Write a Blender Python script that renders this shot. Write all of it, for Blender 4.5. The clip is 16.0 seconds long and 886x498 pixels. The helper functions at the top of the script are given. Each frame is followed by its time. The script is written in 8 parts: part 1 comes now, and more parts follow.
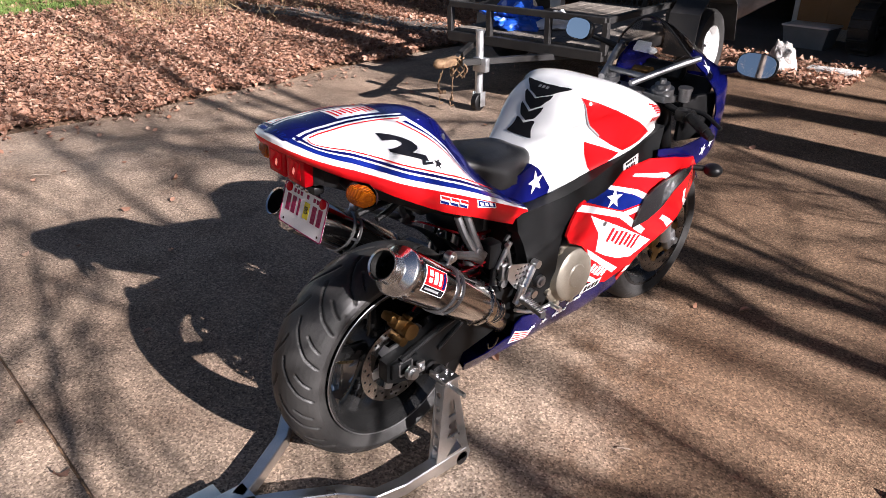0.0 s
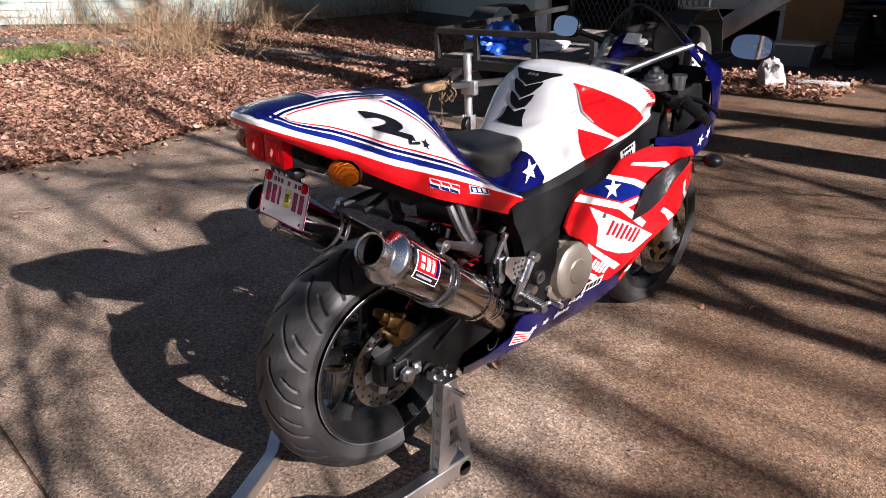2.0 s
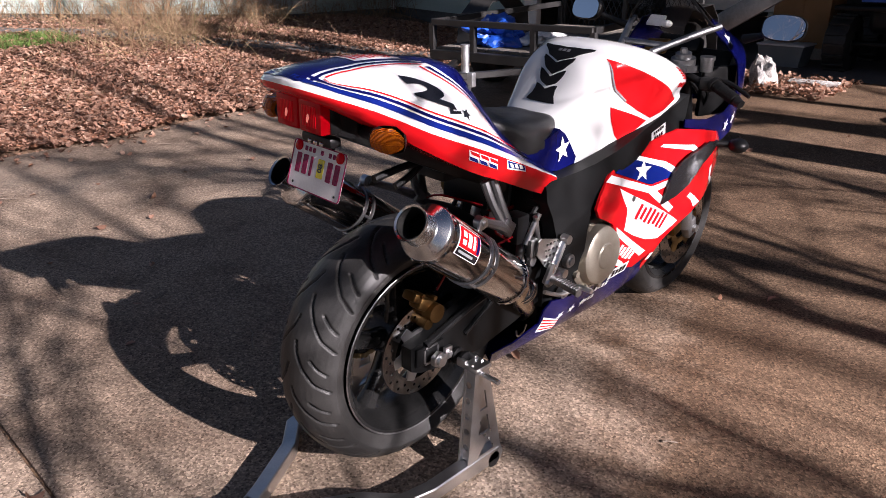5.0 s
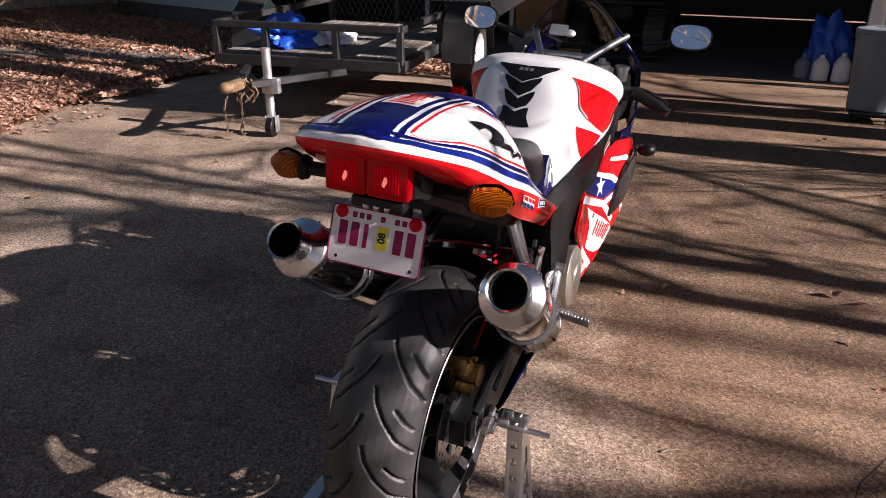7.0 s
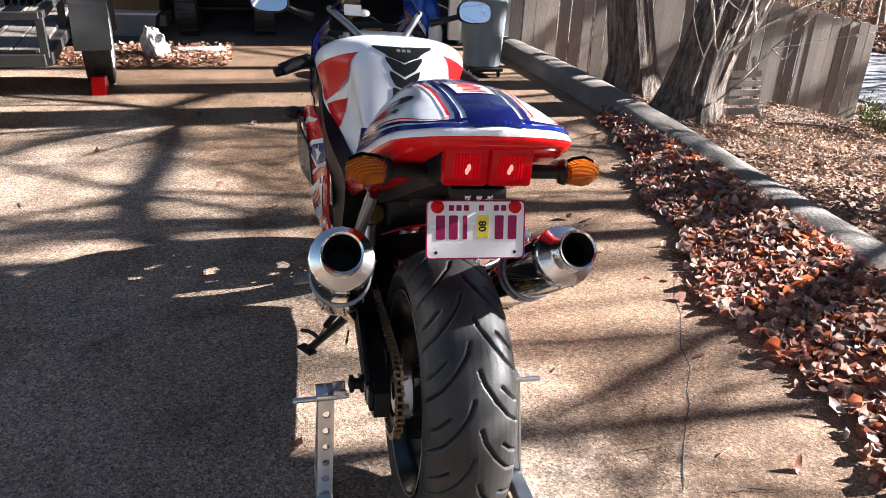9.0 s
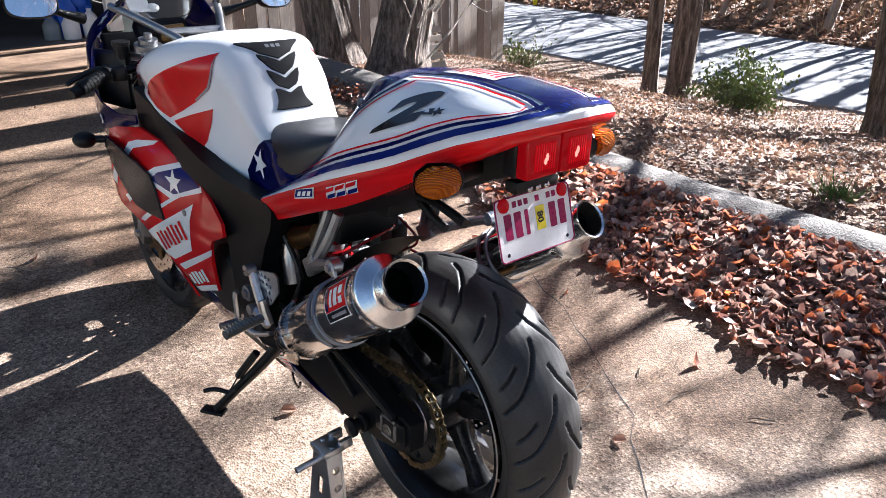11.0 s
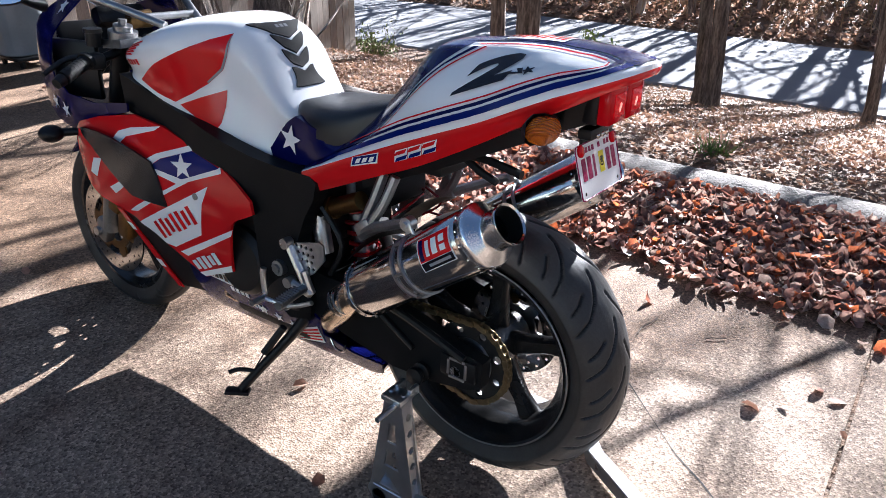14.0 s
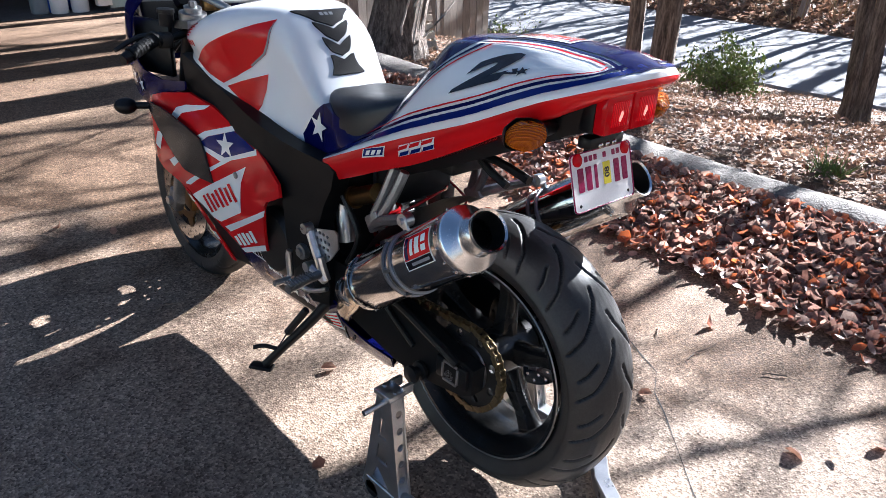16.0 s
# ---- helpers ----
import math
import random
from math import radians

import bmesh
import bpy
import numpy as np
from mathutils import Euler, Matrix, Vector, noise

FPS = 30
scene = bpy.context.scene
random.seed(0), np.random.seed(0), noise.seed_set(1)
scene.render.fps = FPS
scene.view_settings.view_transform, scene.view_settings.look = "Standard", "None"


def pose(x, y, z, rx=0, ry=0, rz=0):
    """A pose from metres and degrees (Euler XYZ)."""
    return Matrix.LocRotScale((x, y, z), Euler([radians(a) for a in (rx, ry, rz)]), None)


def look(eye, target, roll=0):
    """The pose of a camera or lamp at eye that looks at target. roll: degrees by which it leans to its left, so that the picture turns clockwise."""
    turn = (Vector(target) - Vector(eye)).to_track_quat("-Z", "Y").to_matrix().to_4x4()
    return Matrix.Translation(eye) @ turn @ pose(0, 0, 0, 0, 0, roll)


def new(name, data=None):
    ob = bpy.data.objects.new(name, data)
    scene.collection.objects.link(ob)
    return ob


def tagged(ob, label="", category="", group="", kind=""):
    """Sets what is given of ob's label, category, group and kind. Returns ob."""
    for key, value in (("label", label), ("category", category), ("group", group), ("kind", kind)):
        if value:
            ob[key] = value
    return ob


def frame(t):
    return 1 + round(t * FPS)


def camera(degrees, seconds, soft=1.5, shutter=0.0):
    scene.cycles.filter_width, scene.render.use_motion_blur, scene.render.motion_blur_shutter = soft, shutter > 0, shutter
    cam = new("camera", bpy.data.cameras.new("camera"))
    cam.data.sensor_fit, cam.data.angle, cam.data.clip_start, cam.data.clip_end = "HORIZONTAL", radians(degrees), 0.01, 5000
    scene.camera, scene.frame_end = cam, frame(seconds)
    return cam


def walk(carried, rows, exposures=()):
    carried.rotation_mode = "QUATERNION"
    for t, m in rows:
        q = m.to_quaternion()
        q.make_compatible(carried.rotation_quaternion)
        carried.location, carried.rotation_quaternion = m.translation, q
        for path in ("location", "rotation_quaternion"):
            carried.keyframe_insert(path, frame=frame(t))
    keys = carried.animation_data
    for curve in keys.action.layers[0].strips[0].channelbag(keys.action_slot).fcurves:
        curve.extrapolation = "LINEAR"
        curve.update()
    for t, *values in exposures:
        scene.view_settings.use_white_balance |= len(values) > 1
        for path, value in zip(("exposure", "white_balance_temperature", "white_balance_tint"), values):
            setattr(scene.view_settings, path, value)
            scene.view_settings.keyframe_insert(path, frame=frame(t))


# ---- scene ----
cam = camera(62.7, 16.0, 0.6)
PATH = [
    (0, (-1.049, -1.388, 1.488), (0.183, -0.07, 0.625), 0.7),
    (0.5, (-1.047, -1.383, 1.479), (0.17, -0.055, 0.61), 0.2),
    (1, (-1.04, -1.386, 1.449), (0.188, -0.034, 0.635), 0.4),
    (1.5, (-1.04, -1.388, 1.384), (0.22, -0.019, 0.648), -0.7),
    (2, (-1.011, -1.364, 1.318), (0.261, -0.015, 0.567), -1.6),
    (2.5, (-1.016, -1.368, 1.286), (0.272, -0.031, 0.542), -1.5),
    (3, (-1.033, -1.374, 1.273), (0.272, -0.041, 0.551), -0.4),
    (3.5, (-1.033, -1.363, 1.237), (0.248, 0.003, 0.533), -1.5),
    (4, (-1.042, -1.336, 1.227), (0.251, 0.018, 0.523), -0.7),
    (4.5, (-1.048, -1.29, 1.229), (0.233, 0.064, 0.503), -0.9),
    (4.7, (-1.057, -1.267, 1.23), (0.233, 0.073, 0.493), -0.7),
    (7, (-1.232, -0.544, 1.293), (0.475, 0.154, 0.519), 0.7),
    (7.5, (-1.367, -0.302, 1.291), (0.407, 0.145, 0.482), 0.9),
    (8, (-1.343, -0.085, 1.291), (0.47, 0.09, 0.464), 0.7),
    (8.5, (-1.35, 0.092, 1.304), (0.465, -0.013, 0.468), 2.6),
    (9, (-1.34, 0.322, 1.305), (0.441, -0.091, 0.493), 2.3),
    (9.5, (-1.323, 0.493, 1.308), (0.389, -0.115, 0.471), 3.6),
    (10, (-1.167, 0.616, 1.298), (0.423, -0.249, 0.447), 3.1),
    (12.3, (-0.799, 0.992, 1.296), (0.326, -0.38, 0.373), 0.5),
    (12.5, (-0.77, 0.998, 1.297), (0.32, -0.392, 0.36), 1.1),
    (13, (-0.718, 1.108, 1.289), (0.353, -0.326, 0.397), -0.2),
    (13.5, (-0.716, 1.232, 1.285), (0.378, -0.205, 0.426), 0.4),
    (14, (-0.721, 1.243, 1.28), (0.315, -0.226, 0.403), 0.6),
    (14.5, (-0.723, 1.235, 1.277), (0.327, -0.225, 0.402), 0.6),
    (15, (-0.742, 1.2, 1.279), (0.339, -0.225, 0.384), 0.1),
    (15.5, (-0.784, 1.055, 1.278), (0.41, -0.25, 0.344), -0.1),
    (16, (-0.894, 1.044, 1.283), (0.401, -0.186, 0.383), 1.2),
]
walk(cam, [(t, look(eye, target, roll)) for t, eye, target, roll in PATH], exposures=((0, 2.20, 6250, 19), (2, 1.98, 6250, 21), (3.5, 1.82, 6250, 24), (4.5, 1.82, 6250, 24), (7, 1.98, 6450, 24), (7.5, 2.30, 6500, 23), (8, 2.72, 6350, 18), (9, 3.20, 6150, 14), (10, 3.44, 5950, 13), (12.5, 3.24, 5700, 14), (16, 3.32, 5650, 12)))

# ---- light ----
SUN_AZ = (0.031, -1.0)
SUN_EL = radians(24.3)
sun_to = Vector((SUN_AZ[0], SUN_AZ[1], 0)).normalized() * math.cos(SUN_EL) + Vector((0, 0, math.sin(SUN_EL)))
world = bpy.data.worlds.new("sky_world")
scene.world = world
world.use_nodes = True
wn = world.node_tree
sky = wn.nodes.new("ShaderNodeTexSky")
sky.sky_type = "NISHITA"
sky.sun_disc = False
sky.sun_elevation = SUN_EL
sky.sun_rotation = math.atan2(sun_to.x, sun_to.y)
sky.air_density, sky.dust_density, sky.ozone_density = 1.0, 0.6, 1.2
wn.nodes["Background"].inputs["Strength"].default_value = 0.0155
wn.links.new(sky.outputs[0], wn.nodes["Background"].inputs[0])
sun_data = bpy.data.lights.new("sun", "SUN")
sun_data.energy, sun_data.angle, sun_data.color = 5.0, radians(0.53), (1.0, 0.955, 0.885)
sun = new("sun", sun_data)
sun.matrix_world = look(sun_to * 60, (0, 0, 0))


# ---- materials ----
def material(name, rough=0.5, metal=0.0, **extra):
    m = bpy.data.materials.new(name)
    m.use_nodes = True
    b = m.node_tree.nodes["Principled BSDF"]
    b.inputs["Roughness"].default_value = rough
    b.inputs["Metallic"].default_value = metal
    for key, value in extra.items():
        b.inputs[key].default_value = value
    return m, m.node_tree, b


def node(tree, kind, **values):
    n = tree.nodes.new(kind)
    for key, value in values.items():
        n.inputs[key].default_value = value
    return n


def ramp(tree, fac, stops):
    n = tree.nodes.new("ShaderNodeValToRGB")
    e = n.color_ramp.elements
    while len(e) < len(stops):
        e.new(0.5)
    for k, (p, c) in enumerate(stops):
        e[k].position, e[k].color = p, (*c, 1)
    tree.links.new(fac, n.inputs[0])
    return n.outputs[0]


def coords(tree, kind="Object"):
    return tree.nodes.new("ShaderNodeTexCoord").outputs[kind]


def noise_tex(tree, vec, scale, detail=4.0, rough=0.55):
    n = node(tree, "ShaderNodeTexNoise", Scale=scale, Detail=detail, Roughness=rough)
    tree.links.new(vec, n.inputs["Vector"])
    return n.outputs[0]


def blend(tree, a, b, fac, kind="MIX"):
    n = tree.nodes.new("ShaderNodeMix")
    n.data_type, n.blend_type = "RGBA", kind
    for sock, v in ((n.inputs[0], fac), (n.inputs[6], a), (n.inputs[7], b)):
        if isinstance(v, bpy.types.NodeSocket):
            tree.links.new(v, sock)
        elif isinstance(v, tuple):
            sock.default_value = (*v, 1)
        else:
            sock.default_value = v
    return n.outputs[2]


def bump(tree, b, height, strength=0.3, distance=0.01):
    n = node(tree, "ShaderNodeBump", Strength=strength, Distance=distance)
    tree.links.new(height, n.inputs["Height"])
    tree.links.new(n.outputs[0], b.inputs["Normal"])


def two_tone(name, stops, scale, fine, rough=0.7, relief=0.3, distance=0.01, metal=0.0, spread=0.12, **extra):
    """Colour by a large noise, speckled by a fine one, with relief from the fine one."""
    m, t, b = material(name, rough, metal, **extra)
    c = coords(t)
    big = noise_tex(t, c, scale)
    small = noise_tex(t, c, fine, 3.0, 0.7)
    col = ramp(t, big, stops)
    grey = ramp(t, small, [(0.3, (1 - spread * 3,) * 3), (0.7, (1 + spread,) * 3)])
    t.links.new(blend(t, col, grey, 1.0, "MULTIPLY"), b.inputs["Base Color"])
    rr = node(t, "ShaderNodeMapRange", **{"To Min": max(rough - 0.12, 0.02), "To Max": min(rough + 0.12, 1)})
    t.links.new(big, rr.inputs[0])
    t.links.new(rr.outputs[0], b.inputs["Roughness"])
    if relief:
        bump(t, b, small, relief, distance)
    return m


def paint(name, colour, rough=0.16, gloss=0.6):
    m, t, b = material(name, rough)
    c = coords(t)
    n = noise_tex(t, c, 7.0)
    t.links.new(blend(t, tuple(v * 0.9 for v in colour), colour, n), b.inputs["Base Color"])
    b.inputs["Coat Weight"].default_value = gloss * 0.6
    b.inputs["Specular IOR Level"].default_value = 0.16
    b.inputs["Coat Roughness"].default_value = 0.06
    dust = noise_tex(t, c, 140.0)
    rr = node(t, "ShaderNodeMapRange", **{"From Min": 0.35, "From Max": 0.75, "To Min": rough * 0.5, "To Max": rough * 0.5 + 0.08})
    t.links.new(dust, rr.inputs[0])
    t.links.new(rr.outputs[0], b.inputs["Roughness"])
    return m


RED = paint("red_paint", (0.58, 0.008, 0.010), 0.2, 0.2)
WHITE = paint("white_paint", (0.80, 0.80, 0.79))
NAVY = paint("navy_paint", (0.003, 0.004, 0.058), 0.25, 0.06)
BLUE = paint("blue_paint", (0.004, 0.012, 0.125), 0.25, 0.15)
BLACK_INK = paint("black_ink", (0.012, 0.012, 0.016), 0.25)
GREY_INK = paint("grey_ink", (0.25, 0.25, 0.26), 0.3)
YELLOW = paint("yellow_sticker", (0.75, 0.62, 0.03), 0.35)
MAGENTA = paint("plate_ink", (0.24, 0.008, 0.06), 0.5, 0.1)
PLATE_WHITE = two_tone("plate_white", [(0.3, (0.72, 0.71, 0.70)), (0.8, (0.82, 0.81, 0.80))], 9, 300, 0.35, 0.05, 0.001, spread=0.03)
RUBBER = two_tone("tyre_rubber", [(0.3, (0.019, 0.0186, 0.0183)), (0.75, (0.042, 0.0405, 0.039))], 14, 260, 0.46, 0.25, 0.0015, spread=0.1, **{"Specular IOR Level": 0.36})
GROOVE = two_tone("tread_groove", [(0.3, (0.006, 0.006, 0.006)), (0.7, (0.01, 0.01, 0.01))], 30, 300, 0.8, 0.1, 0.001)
PAD = two_tone("pad_rubber", [(0.3, (0.0035, 0.0035, 0.0045)), (0.7, (0.007, 0.007, 0.009))], 20, 420, 0.8, 0.5, 0.0012, **{"Specular IOR Level": 0.2})
BLACK_PLASTIC = two_tone("black_plastic", [(0.3, (0.005, 0.005, 0.0055)), (0.7, (0.010, 0.010, 0.0105))], 12, 500, 0.42, 0.2, 0.0006, **{"Specular IOR Level": 0.25})
GRIP = two_tone("grip_rubber", [(0.3, (0.006, 0.006, 0.006)), (0.7, (0.010, 0.010, 0.010))], 30, 700, 0.6, 0.5, 0.001, **{"Specular IOR Level": 0.25})
FRAME_BLACK = two_tone("frame_black", [(0.3, (0.005, 0.0055, 0.006)), (0.7, (0.010, 0.0105, 0.011))], 10, 420, 0.42, 0.15, 0.0006, **{"Specular IOR Level": 0.14})
SEAT_VINYL = two_tone("seat_vinyl", [(0.3, (0.008, 0.008, 0.009)), (0.7, (0.015, 0.015, 0.015))], 14, 380, 0.38, 0.45, 0.0012)
STEEL = two_tone("polished_steel", [(0.3, (0.40, 0.385, 0.37)), (0.75, (0.54, 0.52, 0.50))], 6, 200, 0.09, 0.03, 0.0004, metal=1.0, spread=0.02)
ALU = two_tone("bare_aluminium", [(0.3, (0.55, 0.55, 0.55)), (0.7, (0.72, 0.72, 0.72))], 12, 320, 0.32, 0.12, 0.0006, metal=1.0, spread=0.04)
POLISHED_ALU = two_tone("polished_aluminium", [(0.3, (0.62, 0.62, 0.62)), (0.7, (0.76, 0.76, 0.76))], 12, 320, 0.2, 0.08, 0.0005, metal=1.0, spread=0.04)
DARK_ALU = two_tone("dull_aluminium", [(0.3, (0.24, 0.24, 0.245)), (0.7, (0.36, 0.36, 0.365))], 14, 260, 0.45, 0.2, 0.0008, metal=1.0, spread=0.06)
HEAT_STEEL = two_tone("heat_tinted_steel", [(0.25, (0.30, 0.20, 0.12)), (0.5, (0.52, 0.42, 0.30)), (0.8, (0.42, 0.36, 0.36))], 9, 200, 0.2, 0.05, 0.0005, metal=1.0, spread=0.04)
GOLD = two_tone("gold_anodised", [(0.3, (0.10, 0.055, 0.02)), (0.7, (0.19, 0.11, 0.04))], 18, 300, 0.42, 0.15, 0.0006, metal=1.0, spread=0.06)
ENGINE_CASE = two_tone("engine_case", [(0.3, (0.38, 0.345, 0.28)), (0.7, (0.50, 0.46, 0.38))], 11, 400, 0.42, 0.12, 0.0006, metal=0.75, spread=0.05)
ENGINE_DARK = two_tone("engine_dark", [(0.3, (0.009, 0.009, 0.009)), (0.7, (0.022, 0.021, 0.02))], 12, 300, 0.5, 0.3, 0.001, metal=0.4)
CHAIN_STEEL = two_tone("chain_steel", [(0.3, (0.22, 0.16, 0.09)), (0.7, (0.42, 0.33, 0.19))], 40, 300, 0.38, 0.1, 0.0006, metal=1.0, spread=0.08)
RIM_BLACK = two_tone("rim_black", [(0.3, (0.012, 0.012, 0.012)), (0.7, (0.02, 0.02, 0.02))], 9, 300, 0.25, 0.05, 0.0005, metal=0.2)
GAL = two_tone("galvanised_steel", [(0.3, (0.42, 0.43, 0.44)), (0.7, (0.58, 0.59, 0.60))], 18, 160, 0.45, 0.12, 0.001, metal=0.9, spread=0.06)
TRAILER_BLACK = two_tone("trailer_paint", [(0.3, (0.012, 0.012, 0.013)), (0.7, (0.03, 0.028, 0.026))], 6, 160, 0.5, 0.3, 0.001)
RUST = two_tone("rusty_chain", [(0.3, (0.12, 0.06, 0.03)), (0.7, (0.30, 0.20, 0.11))], 30, 200, 0.75, 0.4, 0.001, metal=0.3)
BRAKE_HOSE = paint("red_hose", (0.22, 0.006, 0.008), 0.3)

LENS_RED, _t, _b = material("red_lens", 0.08, **{"Specular IOR Level": 0.08})
_b.inputs["Base Color"].default_value = (0.25, 0.001, 0.003, 1)
_b.inputs["Transmission Weight"].default_value = 0.15
_b.inputs["Coat Weight"].default_value = 0.03
_b.inputs["Emission Color"].default_value = (1.0, 0.004, 0.012, 1)
_b.inputs["Emission Strength"].default_value = 0.012
bump(_t, _b, noise_tex(_t, coords(_t), 160), 0.12, 0.001)
LENS_AMBER, _t, _b = material("amber_lens", 0.12, **{"Specular IOR Level": 0.15})
_b.inputs["Transmission Weight"].default_value = 0.15
_b.inputs["Coat Weight"].default_value = 0.12
_w = node(_t, "ShaderNodeTexWave", Scale=150.0)
_t.links.new(coords(_t), _w.inputs["Vector"])
_w.bands_direction = "Z"
_t.links.new(ramp(_t, _w.outputs[1], [(0.12, (0.34, 0.050, 0.0008)), (0.45, (0.70, 0.145, 0.001)), (0.9, (0.85, 0.22, 0.002))]), _b.inputs["Base Color"])
bump(_t, _b, _w.outputs[1], 0.9, 0.003)
LENS_GLOW, _t, _b = material("lit_lens", 0.15, **{"Specular IOR Level": 0.04})
_w = node(_t, "ShaderNodeTexWave", Scale=60.0)
_t.links.new(coords(_t), _w.inputs["Vector"])
_w.bands_direction = "Y"
_t.links.new(ramp(_t, _w.outputs[1], [(0.2, (0.20, 0.001, 0.003)), (0.8, (0.42, 0.002, 0.006))]), _b.inputs["Base Color"])
_b.inputs["Emission Color"].default_value = (1.0, 0.004, 0.012, 1)
_b.inputs["Emission Strength"].default_value = 0.022
bump(_t, _b, _w.outputs[1], 0.6, 0.002)
BULB, _t, _b = material("lit_bulb", 0.3)
_b.inputs["Base Color"].default_value = (0.8, 0.12, 0.09, 1)
_b.inputs["Emission Color"].default_value = (1.0, 0.30, 0.22, 1)
_b.inputs["Emission Strength"].default_value = 0.15
MIRROR, _t, _b = material("mirror_glass", 0.02, 1.0)
_b.inputs["Base Color"].default_value = (0.88, 0.9, 0.92, 1)
SCREEN, _t, _b = material("smoked_screen", 0.03)
_b.inputs["Base Color"].default_value = (0.55, 0.53, 0.52, 1)
_b.inputs["Transmission Weight"].default_value = 1.0
_b.inputs["IOR"].default_value = 1.15
CARBON, _t, _b = material("carbon_weave", 0.25)
_c = coords(_t)
_ck = node(_t, "ShaderNodeTexChecker", Scale=230.0)
_ck.inputs[1].default_value, _ck.inputs[2].default_value = (0.004, 0.004, 0.0045, 1), (0.016, 0.016, 0.018, 1)
_mp = node(_t, "ShaderNodeMapping")
_mp.inputs["Rotation"].default_value = (0.6, 0.9, 0.3)
_t.links.new(_c, _mp.inputs[0])
_t.links.new(_mp.outputs[0], _ck.inputs[0])
_t.links.new(_ck.outputs[0], _b.inputs["Base Color"])
bump(_t, _b, _ck.outputs[1], 0.5, 0.001)
_b.inputs["Coat Weight"].default_value = 0.15

# driveway: worn exposed-aggregate concrete
CONCRETE, _t, _b = material("aggregate_concrete", 0.85, **{"Specular IOR Level": 0.22})
_c = coords(_t)
_big, _mid = noise_tex(_t, _c, 0.45, 5), noise_tex(_t, _c, 2.6, 6, 0.7)
_col = ramp(_t, _big, [(0.30, (0.212, 0.156, 0.115)), (0.52, (0.288, 0.226, 0.174)), (0.75, (0.372, 0.312, 0.258))])
_col = blend(_t, _col, ramp(_t, _mid, [(0.32, (0.55, 0.50, 0.47)), (0.48, (0.92, 0.90, 0.88)), (0.66, (1.10, 1.09, 1.07))]), 1.0, "MULTIPLY")
# leaf-stained, damp brown zone towards the kerb; branch shade is put into its colour too
_sp = _t.nodes.new("ShaderNodeSeparateXYZ")
_t.links.new(_c, _sp.inputs[0])
_ma = node(_t, "ShaderNodeMath")
_ma.operation = "MULTIPLY_ADD"
_t.links.new(_mid, _ma.inputs[0])
_ma.inputs[1].default_value = 1.6
_mx = node(_t, "ShaderNodeMath")
_mx.operation = "MULTIPLY_ADD"
_t.links.new(_sp.outputs[0], _mx.inputs[0])
_mx.inputs[1].default_value = -0.5
_t.links.new(_sp.outputs[1], _mx.inputs[2])
_t.links.new(_mx.outputs[0], _ma.inputs[2])
_col = blend(_t, _col, ramp(_t, _ma.outputs[0], [(0.0, (0.54, 0.455, 0.38)), (0.5, (1, 1, 1))]), 1.0, "MULTIPLY")
_vo = node(_t, "ShaderNodeTexVoronoi", Scale=165.0)
_t.links.new(_c, _vo.inputs["Vector"])
_gr = _t.nodes.new("ShaderNodeRGBToBW")
_t.links.new(_vo.outputs["Color"], _gr.inputs[0])
_col = blend(_t, _col, ramp(_t, _gr.outputs[0], [(0.12, (0.45, 0.42, 0.40)), (0.40, (0.90, 0.88, 0.87)), (0.62, (1.05, 1.04, 1.03)), (0.88, (1.75, 1.71, 1.67))]), 1.0, "MULTIPLY")
_fl = noise_tex(_t, _c, 70.0, 3, 0.7)
_col = blend(_t, _col, ramp(_t, _fl, [(0.36, (0.72, 0.70, 0.68)), (0.52, (1, 1, 1)), (0.72, (1.18, 1.17, 1.16))]), 1.0, "MULTIPLY")
_t.links.new(_col, _b.inputs["Base Color"])
bump(_t, _b, _vo.outputs["Distance"], 0.7, 0.0025)

ASPHALT = two_tone("pale_asphalt", [(0.3, (0.15, 0.153, 0.162)), (0.7, (0.21, 0.213, 0.222))], 0.5, 60, 0.95, 0.4, 0.006, spread=0.1, **{"Specular IOR Level": 0.08})
KERB_MAT = two_tone("kerb_asphalt", [(0.3, (0.12, 0.102, 0.088)), (0.7, (0.205, 0.182, 0.160))], 2.5, 75, 0.9, 0.9, 0.012, spread=0.2)
SOIL = two_tone("leafy_soil", [(0.3, (0.10, 0.06, 0.035)), (0.55, (0.20, 0.115, 0.065)), (0.8, (0.30, 0.19, 0.11))], 1.3, 34, 0.95, 0.9, 0.03, spread=0.25)
GRASS_MAT = two_tone("green_grass", [(0.3, (0.07, 0.13, 0.02)), (0.7, (0.16, 0.24, 0.05))], 6, 90, 0.8, 0.6, 0.02)
DRY_GRASS = two_tone("dry_grass", [(0.3, (0.30, 0.20, 0.10)), (0.7, (0.52, 0.38, 0.22))], 6, 90, 0.85, 0.3, 0.01)
SIDING = two_tone("green_vinyl_siding", [(0.3, (0.39, 0.49, 0.455)), (0.7, (0.455, 0.55, 0.51))], 0.9, 40, 0.55, 0.12, 0.002, spread=0.03)
TRIM = two_tone("white_trim_paint", [(0.3, (0.70, 0.71, 0.68)), (0.7, (0.80, 0.80, 0.78))], 2, 60, 0.55, 0.12, 0.002, spread=0.03)
BARK, _t, _b = material("tree_bark", 0.95)
_mp = node(_t, "ShaderNodeMapping")
_mp.inputs["Scale"].default_value = (1.0, 1.0, 0.13)
_t.links.new(coords(_t), _mp.inputs[0])
_n = noise_tex(_t, _mp.outputs[0], 26.0, 8, 0.75)
_n2 = noise_tex(_t, coords(_t), 5.0, 4)
